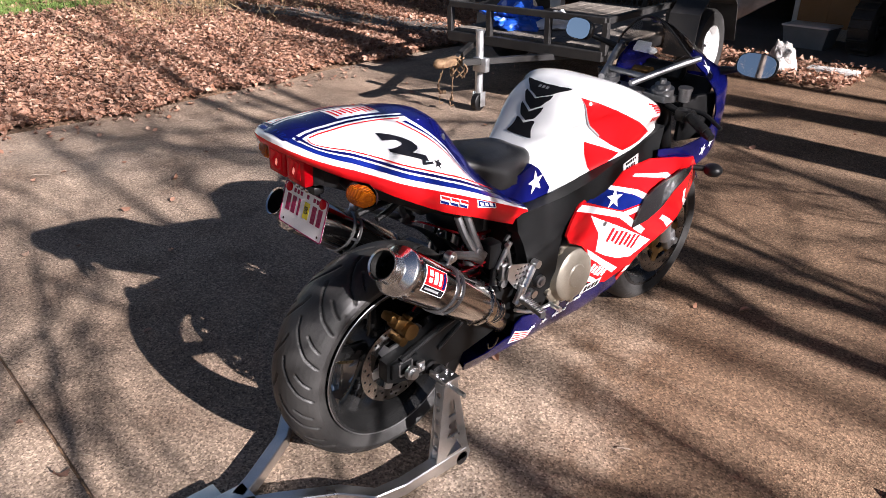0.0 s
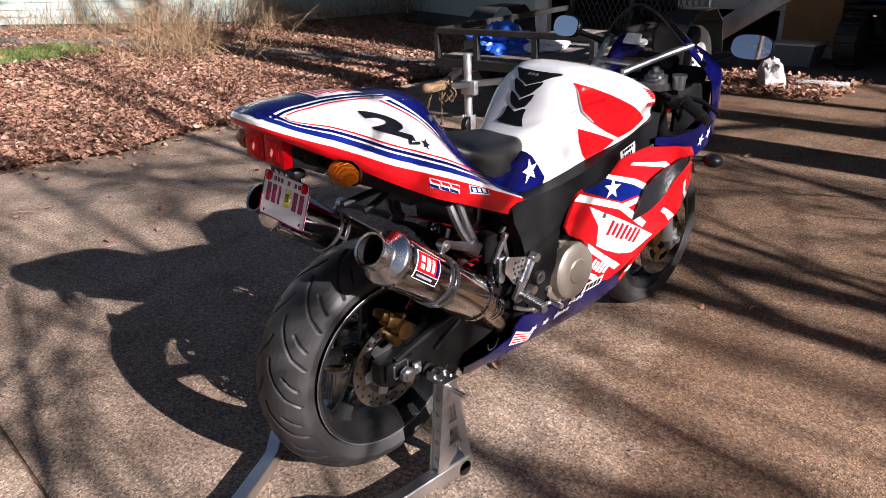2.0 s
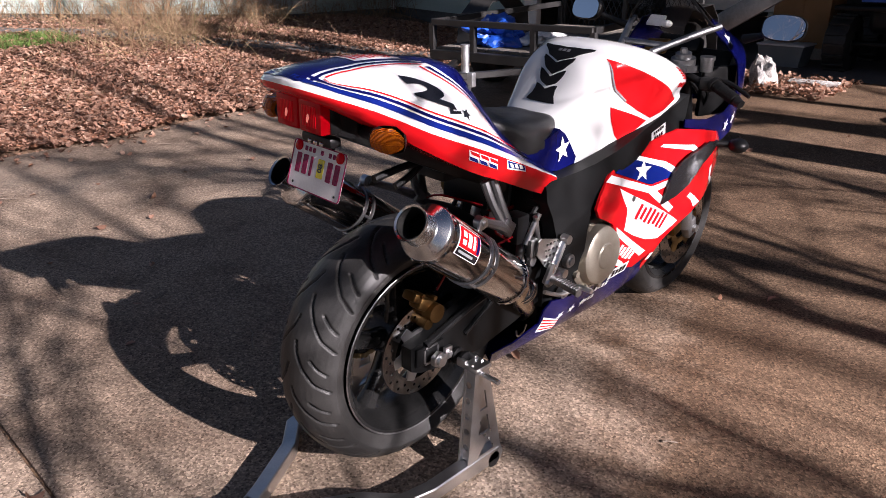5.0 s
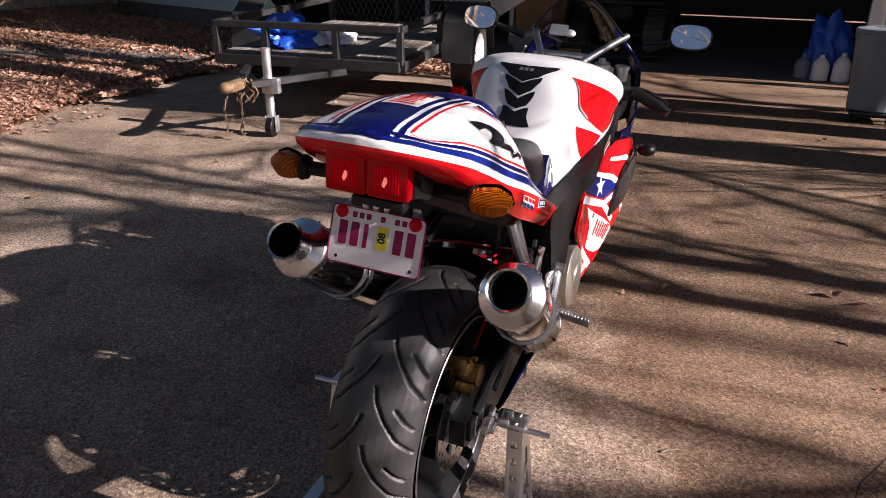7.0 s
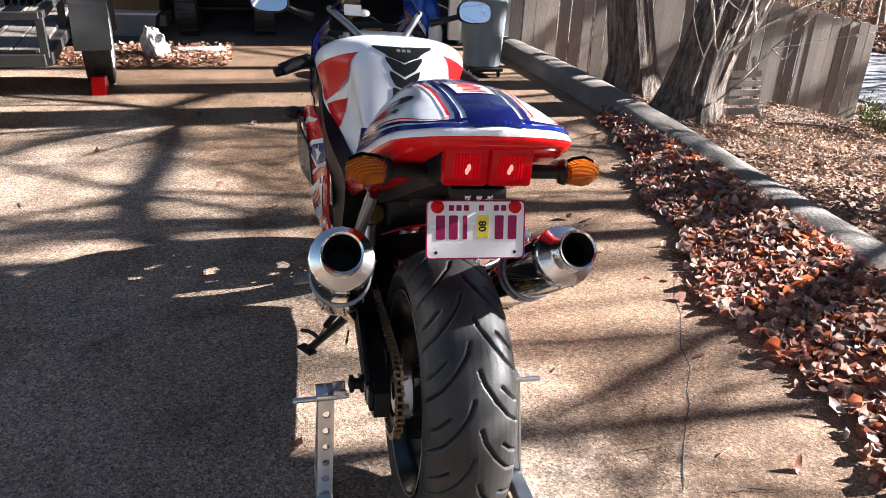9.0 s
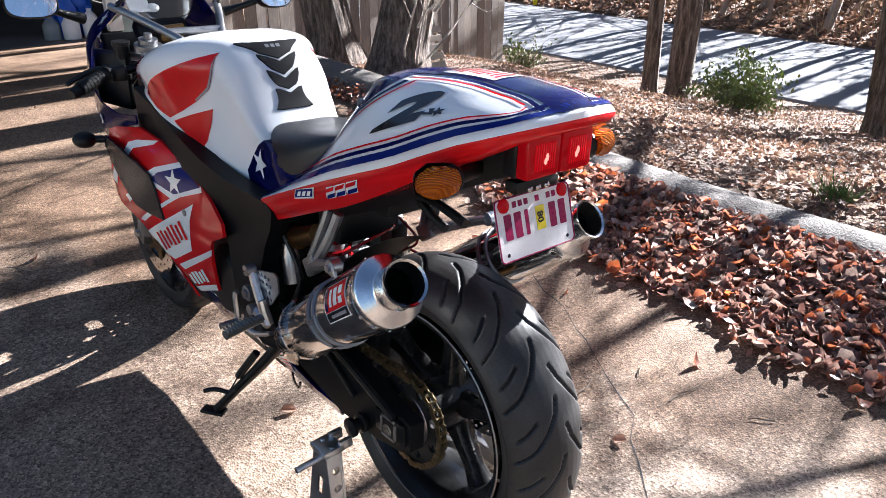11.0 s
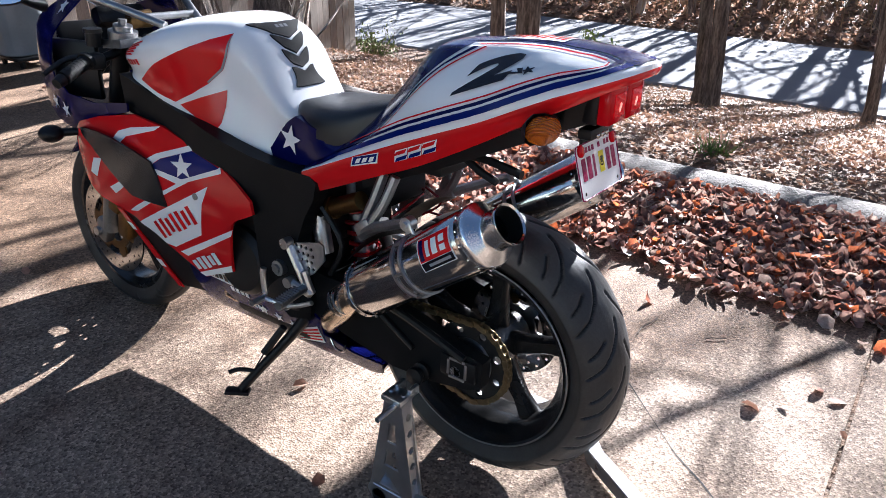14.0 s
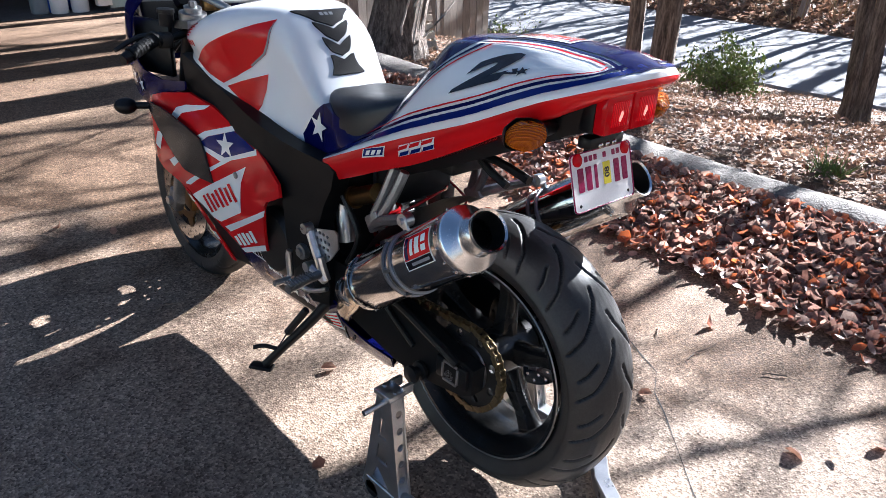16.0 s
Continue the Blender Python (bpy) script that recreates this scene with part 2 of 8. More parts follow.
_col = ramp(_t, _n, [(0.36, (0.028, 0.021, 0.017)), (0.48, (0.12, 0.092, 0.075)), (0.62, (0.29, 0.24, 0.20))])
_t.links.new(blend(_t, _col, ramp(_t, _n2, [(0.3, (0.75, 0.72, 0.70)), (0.7, (1.1, 1.08, 1.05))]), 1.0, "MULTIPLY"), _b.inputs["Base Color"])
bump(_t, _b, _n, 1.0, 0.05)
TWIG = two_tone("twig_bark", [(0.3, (0.16, 0.12, 0.09)), (0.7, (0.30, 0.24, 0.19))], 9, 60, 0.9, 0.5, 0.004)
PALE_TWIG = two_tone("pale_twig_bark", [(0.3, (0.50, 0.44, 0.38)), (0.7, (0.68, 0.62, 0.55))], 9, 60, 0.9, 0.4, 0.003)
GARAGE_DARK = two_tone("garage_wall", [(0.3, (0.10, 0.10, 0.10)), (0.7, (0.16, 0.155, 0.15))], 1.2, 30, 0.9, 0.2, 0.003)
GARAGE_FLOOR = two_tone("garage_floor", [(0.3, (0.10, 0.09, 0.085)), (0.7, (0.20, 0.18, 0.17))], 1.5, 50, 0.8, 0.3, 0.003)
BIN_GREY = two_tone("grey_bin_plastic", [(0.3, (0.16, 0.19, 0.21)), (0.7, (0.22, 0.25, 0.27))], 4, 160, 0.5, 0.15, 0.001, spread=0.05)
CARDBOARD = two_tone("cardboard", [(0.3, (0.32, 0.17, 0.07)), (0.7, (0.40, 0.22, 0.10))], 4, 120, 0.8, 0.1, 0.001, spread=0.05)
TARP_BLUE = two_tone("blue_tarp", [(0.3, (0.01, 0.07, 0.42)), (0.7, (0.02, 0.12, 0.60))], 8, 200, 0.4, 0.15, 0.002, spread=0.05)
BAG_WHITE = two_tone("white_plastic", [(0.3, (0.66, 0.66, 0.65)), (0.7, (0.80, 0.80, 0.79))], 8, 200, 0.4, 0.15, 0.002, spread=0.04)
ROCK_MAT = two_tone("pale_rock", [(0.3, (0.40, 0.36, 0.33)), (0.7, (0.78, 0.76, 0.73))], 9, 60, 0.85, 0.7, 0.01, spread=0.2)
# deck wood in a darker copy: the trailer bed's shade is in the colour
TRAILER_DECK = two_tone("shaded_trailer_deck", [(0.3, (0.10, 0.085, 0.07)), (0.7, (0.21, 0.18, 0.15))], 3, 70, 0.85, 0.5, 0.003, spread=0.2)
DECK_WOOD = two_tone("weathered_deck", [(0.3, (0.40, 0.34, 0.27)), (0.7, (0.56, 0.49, 0.40))], 3, 70, 0.85, 0.5, 0.003, spread=0.15)
FOLIAGE = two_tone("shrub_leaf", [(0.3, (0.09, 0.14, 0.03)), (0.7, (0.22, 0.26, 0.07))], 6, 60, 0.7, 0.2, 0.002)


def island_mix(name, colours, rough=0.8, kind="island", grain=60.0, stretch=(1, 1, 1), relief=0.3, thin=0.0):
    """Colour picked piece by piece, with grain."""
    m, t, b = material(name, rough)
    if kind == "island":
        rnd = t.nodes.new("ShaderNodeNewGeometry").outputs["Random Per Island"]
    else:
        rnd = t.nodes.new("ShaderNodeObjectInfo").outputs["Random"]
    n = len(colours)
    col = ramp(t, rnd, [(k / max(n - 1, 1), c) for k, c in enumerate(colours)])
    mp = node(t, "ShaderNodeMapping")
    mp.inputs["Scale"].default_value = stretch
    t.links.new(coords(t), mp.inputs[0])
    g = noise_tex(t, mp.outputs[0], grain, 5, 0.65)
    t.links.new(blend(t, col, ramp(t, g, [(0.3, (0.55, 0.53, 0.52)), (0.7, (1.12, 1.12, 1.12))]), 1.0, "MULTIPLY"), b.inputs["Base Color"])
    bump(t, b, g, relief, 0.004)
    if thin:
        tr = t.nodes.new("ShaderNodeBsdfTranslucent")
        t.links.new(b.inputs["Base Color"].links[0].from_socket, tr.inputs[0])
        mix = node(t, "ShaderNodeMixShader")
        mix.inputs[0].default_value = thin
        t.links.new(b.outputs[0], mix.inputs[1])
        t.links.new(tr.outputs[0], mix.inputs[2])
        t.links.new(mix.outputs[0], t.nodes["Material Output"].inputs[0])
    return m


LEAVES = island_mix("fallen_leaves", [(0.20, 0.10, 0.065), (0.50, 0.29, 0.20), (0.28, 0.135, 0.085), (0.62, 0.42, 0.31), (0.40, 0.19, 0.11), (0.55, 0.34, 0.24), (0.15, 0.075, 0.05)], 0.62, thin=0.35)
LEAVES_RED = island_mix("fallen_leaves_red", [(0.10, 0.042, 0.035), (0.40, 0.220, 0.165), (0.50, 0.38, 0.305), (0.19, 0.080, 0.061), (0.45, 0.285, 0.225), (0.55, 0.14, 0.04), (0.25, 0.120, 0.092), (0.56, 0.46, 0.385)], 0.5, thin=0.45)
LEAVES_PALE = island_mix("dry_tan_leaves", [(0.27, 0.155, 0.098), (0.42, 0.275, 0.19), (0.20, 0.100, 0.062), (0.48, 0.335, 0.24), (0.33, 0.19, 0.12), (0.13, 0.068, 0.043)], 0.7, thin=0.35)
FENCE_WOOD = island_mix("weathered_fence", [(0.24, 0.204, 0.172), (0.30, 0.262, 0.225), (0.18, 0.153, 0.127), (0.35, 0.307, 0.264), (0.27, 0.231, 0.194)], 0.88, "object", 26.0, (6, 6, 0.35), 0.5)
SCRUB = island_mix("scrub_stems", [(0.34, 0.21, 0.11), (0.18, 0.10, 0.055), (0.42, 0.29, 0.17), (0.17, 0.14, 0.055)], 0.85)
WOODS = island_mix("far_trunks", [(0.13, 0.10, 0.08), (0.22, 0.17, 0.14), (0.30, 0.25, 0.21), (0.17, 0.13, 0.11)], 0.9, "island", 12.0, (3, 3, 0.4))

# ---- mesh tools ----
def part(name, bm, mat, parent=None, label="", smooth=True):
    me = bpy.data.meshes.new(name)
    bm.normal_update()
    bm.to_mesh(me)
    bm.free()
    for m in mat if isinstance(mat, (list, tuple)) else (mat,):
        me.materials.append(m)
    if smooth:
        me.shade_smooth()
        me.set_sharp_from_angle(angle=radians(38))
    ob = new(name, me)
    ob.parent = parent
    if label:
        tagged(ob, label)
    return ob


def raw(name, verts, faces, mat, parent=None, label="", smooth=False):
    me = bpy.data.meshes.new(name)
    me.from_pydata([tuple(v) for v in verts], [], faces)
    me.materials.append(mat)
    if smooth:
        me.shade_smooth()
    ob = new(name, me)
    ob.parent = parent
    if label:
        tagged(ob, label)
    return ob


def thing(name, m, label, category, group="", kind=""):
    ob = new(name)
    ob.empty_display_size = 0.1
    ob.matrix_basis = m
    return tagged(ob, label, category, group, kind)


def box(bm, size, loc=(0, 0, 0), rot=None, bevel=0.0, seg=2):
    m = Matrix.Translation(loc) @ (rot.to_4x4() if rot else Matrix()) @ Matrix.Diagonal((*size, 1))
    made = bmesh.ops.create_cube(bm, size=1.0, matrix=m)["verts"]
    if bevel:
        edges = list({e for v in made for e in v.link_edges})
        bmesh.ops.bevel(bm, geom=edges, offset=bevel, segments=seg, profile=0.5, affect="EDGES")
    return bm


def rod(bm, a, b, r, r2=None, seg=14, caps=True):
    a, b = Vector(a), Vector(b)
    d = b - a
    m = Matrix.Translation((a + b) / 2) @ d.to_track_quat("Z", "Y").to_matrix().to_4x4()
    bmesh.ops.create_cone(bm, cap_ends=caps, segments=seg, radius1=r, radius2=r if r2 is None else r2, depth=d.length, matrix=m)
    return bm


def bead(bm, c, r, scale=(1, 1, 1), u=12, v=8):
    bmesh.ops.create_uvsphere(bm, u_segments=u, v_segments=v, radius=r, matrix=Matrix.Translation(c) @ Matrix.Diagonal((*scale, 1)))
    return bm


def skin(bm, rings, close=True, caps=False, flip=False):
    """Quads between rings of equal count."""
    rows = [[bm.verts.new(p) for p in ring] for ring in rings]
    n = len(rows[0])
    for a, b in zip(rows, rows[1:]):
        for k in range(n if close else n - 1):
            q = (a[k], a[(k + 1) % n], b[(k + 1) % n], b[k])
            bm.faces.new(q[::-1] if flip else q)
    if caps:
        bm.faces.new(rows[0][::-1] if not flip else rows[0])
        bm.faces.new(rows[-1] if not flip else rows[-1][::-1])
    bmesh.ops.recalc_face_normals(bm, faces=bm.faces[:]) if caps else None
    return bm


def pipe(bm, points, radius, seg=10, caps=True, smooth=4):
    """A round tube along a rounded path; radius a number or a list."""
    pts = [Vector(p) for p in points]
    rad = radius if isinstance(radius, (list, tuple)) else [radius] * len(pts)
    fine, fr = [], []
    n = len(pts)
    for k in range(n - 1):
        p0, p1, p2, p3 = pts[max(k - 1, 0)], pts[k], pts[k + 1], pts[min(k + 2, n - 1)]
        for s in range(smooth):
            t = s / smooth
            fine.append(0.5 * ((2 * p1) + (p2 - p0) * t + (2 * p0 - 5 * p1 + 4 * p2 - p3) * t * t + (3 * p1 - p0 - 3 * p2 + p3) * t ** 3))
            fr.append(rad[k] * (1 - t) + rad[k + 1] * t)
    fine.append(pts[-1])
    fr.append(rad[-1])
    rings, up = [], Vector((0, 0, 1))
    for k, p in enumerate(fine):
        d = (fine[min(k + 1, len(fine) - 1)] - fine[max(k - 1, 0)]).normalized()
        if abs(d.dot(up)) > 0.97:
            up = Vector((1, 0, 0)) if abs(d.x) < 0.9 else Vector((0, 1, 0))
        side = d.cross(up).normalized()
        up = side.cross(d).normalized()
        rings.append([p + (side * math.cos(a) + up * math.sin(a)) * fr[k] for a in (2 * math.pi * j / seg for j in range(seg))])
    return skin(bm, rings, True, caps)


def lathe(bm, profile, axis="Y", centre=(0, 0, 0), seg=48, start=0.0, sweep=2 * math.pi, closed=False):
    """Turn (along, radius) pairs about an axis."""
    rings, c = [], Vector(centre)
    full = abs(sweep - 2 * math.pi) < 1e-6
    for k in range(seg if full else seg + 1):
        a = start + sweep * k / seg
        u, w = math.cos(a), math.sin(a)
        ring = []
        for s, r in profile:
            v = {"Y": (r * u, s, r * w), "X": (s, r * u, r * w), "Z": (r * u, r * w, s)}[axis]
            ring.append(c + Vector(v))
        rings.append(ring)
    if full:
        rings.append(rings[0])
    rows = [[bm.verts.new(p) for p in ring] for ring in (rings[:-1] if full else rings)]
    if full:
        rows.append(rows[0])
    m = len(profile)
    for a, b in zip(rows, rows[1:]):
        for k in range(m if closed else m - 1):
            bm.faces.new((a[k], a[(k + 1) % m], b[(k + 1) % m], b[k]))
    bmesh.ops.recalc_face_normals(bm, faces=bm.faces[:])
    return bm


def along(bm, a, b):
    """Turn what was made about the Z axis from the origin so that it starts at a and points to b."""
    a, b = Vector(a), Vector(b)
    bmesh.ops.transform(bm, matrix=Matrix.Translation(a) @ (b - a).to_track_quat("Z", "Y").to_matrix().to_4x4(), verts=bm.verts[:])
    return bm


def slab(bm, poly, thick, holes=(), to3d=None):
    """A flat plate from a 2D outline with round or polygonal holes; to3d maps (u, v, w)."""
    loops = [[bm.verts.new((u, v, 0)) for u, v in poly]] + [[bm.verts.new((u, v, 0)) for u, v in h] for h in holes]
    edges = [bm.edges.new((l[k], l[(k + 1) % len(l)])) for l in loops for k in range(len(l))]
    bmesh.ops.triangle_fill(bm, use_beauty=True, use_dissolve=False, edges=edges)
    faces = bm.faces[:]
    got = bmesh.ops.extrude_face_region(bm, geom=faces)["geom"]
    bmesh.ops.translate(bm, vec=(0, 0, thick), verts=[g for g in got if isinstance(g, bmesh.types.BMVert)])
    bmesh.ops.recalc_face_normals(bm, faces=bm.faces[:])
    if to3d:
        for v in bm.verts:
            v.co = to3d(*v.co)
    return bm


def ngon(cu, cv, r, n=12, a0=0.0):
    return [(cu + r * math.cos(a0 + 2 * math.pi * k / n), cv + r * math.sin(a0 + 2 * math.pi * k / n)) for k in range(n)]


def grid_cut(bm, step, axes="xz"):
    """Cut a flat mesh into a lattice so that it can follow a curved surface."""
    bm.normal_update()
    bmesh.ops.triangulate(bm, faces=bm.faces[:])
    for ax in axes:
        k = "xyz".index(ax)
        lo = min(v.co[k] for v in bm.verts)
        hi = max(v.co[k] for v in bm.verts)
        n = Vector((0, 0, 0))
        n[k] = 1
        x = math.floor(lo / step) * step + step
        while x < hi:
            p = Vector((0, 0, 0))
            p[k] = x
            bmesh.ops.bisect_plane(bm, geom=bm.verts[:] + bm.edges[:] + bm.faces[:], plane_co=p, plane_no=n, dist=1e-5)
            x += step
    return bm


def sheet(bm, poly, surf, side, off=0.0, thick=0.0, step=0.03):
    """A polygon of (x, z) wrapped on the surface y = surf(x, z), on the side -1 or 1."""
    f = bm.faces.new([bm.verts.new((x, 0, z)) for x, z in poly])
    grid_cut(bm, step)
    wrap(bm, surf, side, off, thick)
    return bm


def wrap(bm, surf, side, off=0.0, thick=0.0):
    inner = None
    if thick:
        got = bmesh.ops.extrude_face_region(bm, geom=bm.faces[:])["geom"]
        inner = {g for g in got if isinstance(g, bmesh.types.BMVert)}
    for v in bm.verts:
        y = surf(v.co.x, v.co.z) + off
        if inner and v in inner:
            y -= thick
        v.co.y = side * y
    bmesh.ops.recalc_face_normals(bm, faces=bm.faces[:])
    if not thick:
        tot = sum((f.normal * f.calc_area() for f in bm.faces), Vector())
        if tot.y * side < 0:
            bmesh.ops.reverse_faces(bm, faces=bm.faces[:])
    return bm


def letters(text, size, shear=0.0, bold=0.0):
    """A bmesh of flat built-in letters in the plane z = 0, centred."""
    cu = bpy.data.curves.new("lettering", "FONT")
    cu.body, cu.size, cu.shear, cu.offset = text, size, shear, bold
    cu.align_x, cu.align_y, cu.resolution_u = "CENTER", "CENTER", 3
    ob = bpy.data.objects.new("lettering", cu)
    scene.collection.objects.link(ob)
    bpy.context.view_layer.update()
    me = bpy.data.meshes.new_from_object(ob.evaluated_get(bpy.context.evaluated_depsgraph_get()))
    bpy.data.objects.remove(ob)
    bm = bmesh.new()
    bm.from_mesh(me)
    bpy.data.meshes.remove(me)
    return bm


def star_poly(cx, cz, r, a0=90.0, k=0.40, n=5):
    return [(cx + (r if j % 2 == 0 else r * k) * math.cos(radians(a0 + 180 * j / n)), cz + (r if j % 2 == 0 else r * k) * math.sin(radians(a0 + 180 * j / n))) for j in range(2 * n)]


def smoothstep(a, b, x):
    t = min(max((x - a) / (b - a), 0), 1)
    return t * t * (3 - 2 * t)


def lerp_table(table, x):
    if x <= table[0][0]:
        return table[0][1:]
    for (xa, *a), (xb, *b) in zip(table, table[1:]):
        if x <= xb:
            t = (x - xa) / (xb - xa)
            return [p + (q - p) * t for p, q in zip(a, b)]
    return table[-1][1:]

# ---- setting: ground, driveway, kerb, road ----
KERB_IN, EDGE_L, GARAGE_X = -2.06, 4.22, 6.60


def rise(x):
    """The driveway climbs a little towards the garage."""
    return 0.12 * smoothstep(0.3, 4.0, x)


def ground_z(x, y):
    if y < -2.1:
        z = 0.05 - 0.203 * max(min(-y - 2.65, 8.65), 0)
        if y < -17.2:
            z += 0.16 * min(-17.2 - y, 30) + 0.05 * max(-47 - y, 0)
        wob = 0.05 * noise.noise((x * 0.5, y * 0.5, 3)) * smoothstep(-2.6, -4, y) * (1 - smoothstep(-10.6, -11.3, y) * (1 - smoothstep(-16.9, -17.8, y)))
        z -= 0.20 * smoothstep(2.8, 5.0, x) * smoothstep(-6.3, -8.3, y) * (1 - smoothstep(-9.0, -11.2, y))
        return z + wob - 0.32 * smoothstep(4.2, 5.2, x) * smoothstep(-2.3, -2.9, y) * (1 - smoothstep(-3.5, -6.0, y))
    if y > EDGE_L - 0.05:
        return 0.015 + rise(x) * (1 - smoothstep(4.5, 9, y)) + 0.33 * min(max((y - 4.3) / 4.3, 0), 1) + 0.025 * noise.noise((x * 0.7, y * 0.7, 1)) * smoothstep(4.2, 5.2, y)
    return -0.05 + rise(x) * 0.9


def ground_sheet():
    def axis(lo, hi, fine_lo, fine_hi, step):
        out = list(np.arange(fine_lo, fine_hi + 1e-6, step))
        s, v = step, fine_hi
        while v < hi:
            s *= 1.5
            v += s
            out.append(v)
        s, v = step, fine_lo
        while v > lo:
            s *= 1.5
            v -= s
            out.insert(0, v)
        return out

    xs, ys = axis(-900, 900, -7, 22, 0.3), axis(-900, 900, -22, 14, 0.3)
    verts = [(x, y, ground_z(x, y) - 0.012) for y in ys for x in xs]
    n = len(xs)
    faces = [(j * n + i, j * n + i + 1, (j + 1) * n + i + 1, (j + 1) * n + i) for j in range(len(ys) - 1) for i in range(n - 1)]
    return tagged(raw("ground", verts, faces, SOIL, smooth=True), "brown leafy soil ground round the driveway", "ground", kind="structure")


ground_sheet()

driveway = thing("driveway", Matrix(), "brown exposed-aggregate concrete driveway with a joint and a crack", "driveway", kind="structure")
for x0, x1 in ((-14.0, -4.72), (-4.708, -0.725), (-0.716, 6.6)):
    bm = bmesh.new()
    box(bm, (x1 - x0, EDGE_L - KERB_IN + 0.12, 0.12), ((x0 + x1) / 2, (EDGE_L + KERB_IN - 0.12) / 2, -0.06), bevel=0.003)
    if x1 > 0:
        for k in range(1, 32):
            bmesh.ops.bisect_plane(bm, geom=bm.verts[:] + bm.edges[:] + bm.faces[:], plane_co=(0.25 * k, 0, 0), plane_no=(1, 0, 0))
    for v in bm.verts:
        v.co.z += rise(v.co.x)
    part("slab", bm, CONCRETE, driveway, smooth=False)
for x in (-4.714, -0.7205):
    part("joint_filler", box(bmesh.new(), (0.013, EDGE_L - KERB_IN, 0.05), (x, (EDGE_L + KERB_IN) / 2, -0.036)), SOIL, driveway, "dirt-filled joint between the slabs", smooth=False)
crack = [(1.15, -1.30), (1.04, -1.20), (0.92, -1.135), (0.80, -1.10), (0.70, -1.045), (0.60, -0.985), (0.47, -0.955), (0.35, -0.87), (0.29, -0.845), (0.20, -0.79), (0.107, -0.722), (0.03, -0.68), (-0.058, -0.636), (-0.10, -0.545), (-0.18, -0.485), (-0.286, -0.374), (-0.376, -0.279), (-0.47, -0.22), (-0.60, -0.10), (-0.71, -0.04)]
cv, cf = [], []
for k, (x, y) in enumerate(crack):
    w = 0.0011 + 0.0008 * (k % 3)
    j = 0.006 * math.sin(k * 2.3)
    cv += [(x + j, y - w, rise(x) + 0.0012), (x + j, y + w, rise(x) + 0.0012)]
    if k:
        cf.append((2 * k - 2, 2 * k - 1, 2 * k + 1, 2 * k))
raw("crack", cv, cf, GROOVE, driveway, "thin dark crack in the concrete")

# kerb: a rounded asphalt ridge
rings = []
for k in range(140):
    x = -14 + k * 0.151
    w = 0.012 * noise.noise((x * 2.2, 0, 5))
    prof = [(-1.86, -0.02), (-1.875, 0.03), (-1.905, 0.070), (-1.95, 0.100), (-2.01, 0.115), (-2.09, 0.116), (-2.16, 0.100), (-2.22, 0.055), (-2.28, -0.30)]
    rings.append([(x, y + w - 0.04, z + rise(x) + 0.008 * noise.noise((x * 3, y * 9, 2))) for y, z in prof])
bm = skin(bmesh.new(), rings, close=False, flip=True)
tagged(part("kerb", bm, KERB_MAT), "rough rounded grey asphalt kerb along the driveway", "kerb", kind="structure")

bm = bmesh.new()
skin(bm, [[(x, y, -1.695 + z) for y, z in ((-11.35, -0.06), (-11.4, 0.03), (-14.2, 0.09), (-17.0, 0.03), (-17.05, -0.06))] for x in np.linspace(-160, 220, 60)], close=False, flip=True)
bmesh.ops.recalc_face_normals(bm, faces=bm.faces[:])
tagged(part("road", bm, ASPHALT), "pale grey asphalt road below the slope", "road", kind="structure")

bm = bmesh.new()
rings = []
for k in range(24):
    f = k / 23
    c = Vector((1.0, 11.8)).lerp(Vector((4.85, 4.6)), f)
    n = Vector((0.88, 0.47))
    rings.append([(c.x + n.x * o, c.y + n.y * o, ground_z(c.x, c.y) + h) for o, h in ((-0.34, -0.03), (-0.32, 0.03), (0.32, 0.03), (0.34, -0.03))])
skin(bm, rings, close=False)
bmesh.ops.recalc_face_normals(bm, faces=bm.faces[:])
tagged(part("path", bm, KERB_MAT), "narrow grey path in front of the house", "path", kind="structure")


# ---- leaf litter ----
def leaf_litter(name, spots, mat, label, size=(0.05, 0.10), lift=0.5):
    """Curled leaves, each a lobed strip of six corners folded on its midrib."""
    rng = np.random.default_rng(len(spots))
    verts, faces = [], []
    for x, y, z in spots:
        L = rng.uniform(*size)
        W = L * rng.uniform(0.45, 0.75)
        yaw, tilt, roll = rng.uniform(0, 6.283), rng.normal(0, lift), rng.normal(0, lift)
        R = Euler((roll, tilt, yaw)).to_matrix()
        curl, fold = rng.uniform(-0.1, 0.5) * L, rng.uniform(0.1, 0.5) * W
        b = len(verts)
        for u, v, w in ((-0.5, 0, curl), (-0.2, -0.5, fold), (0.28, -0.42, fold), (0.5, 0, curl), (0.25, 0.45, fold), (-0.22, 0.5, fold), (0, 0, 0)):
            p = R @ Vector((u * L, v * W, w))
            verts.append((x + p.x, y + p.y, z + p.z + 0.004))
        faces += [(b + 6, b, b + 1), (b + 6, b + 1, b + 2), (b + 6, b + 2, b + 3), (b + 6, b + 3, b + 4), (b + 6, b + 4, b + 5), (b + 6, b + 5, b)]
    return tagged(raw(name, verts, faces, mat, smooth=True), label, "leaves", kind="stuff")


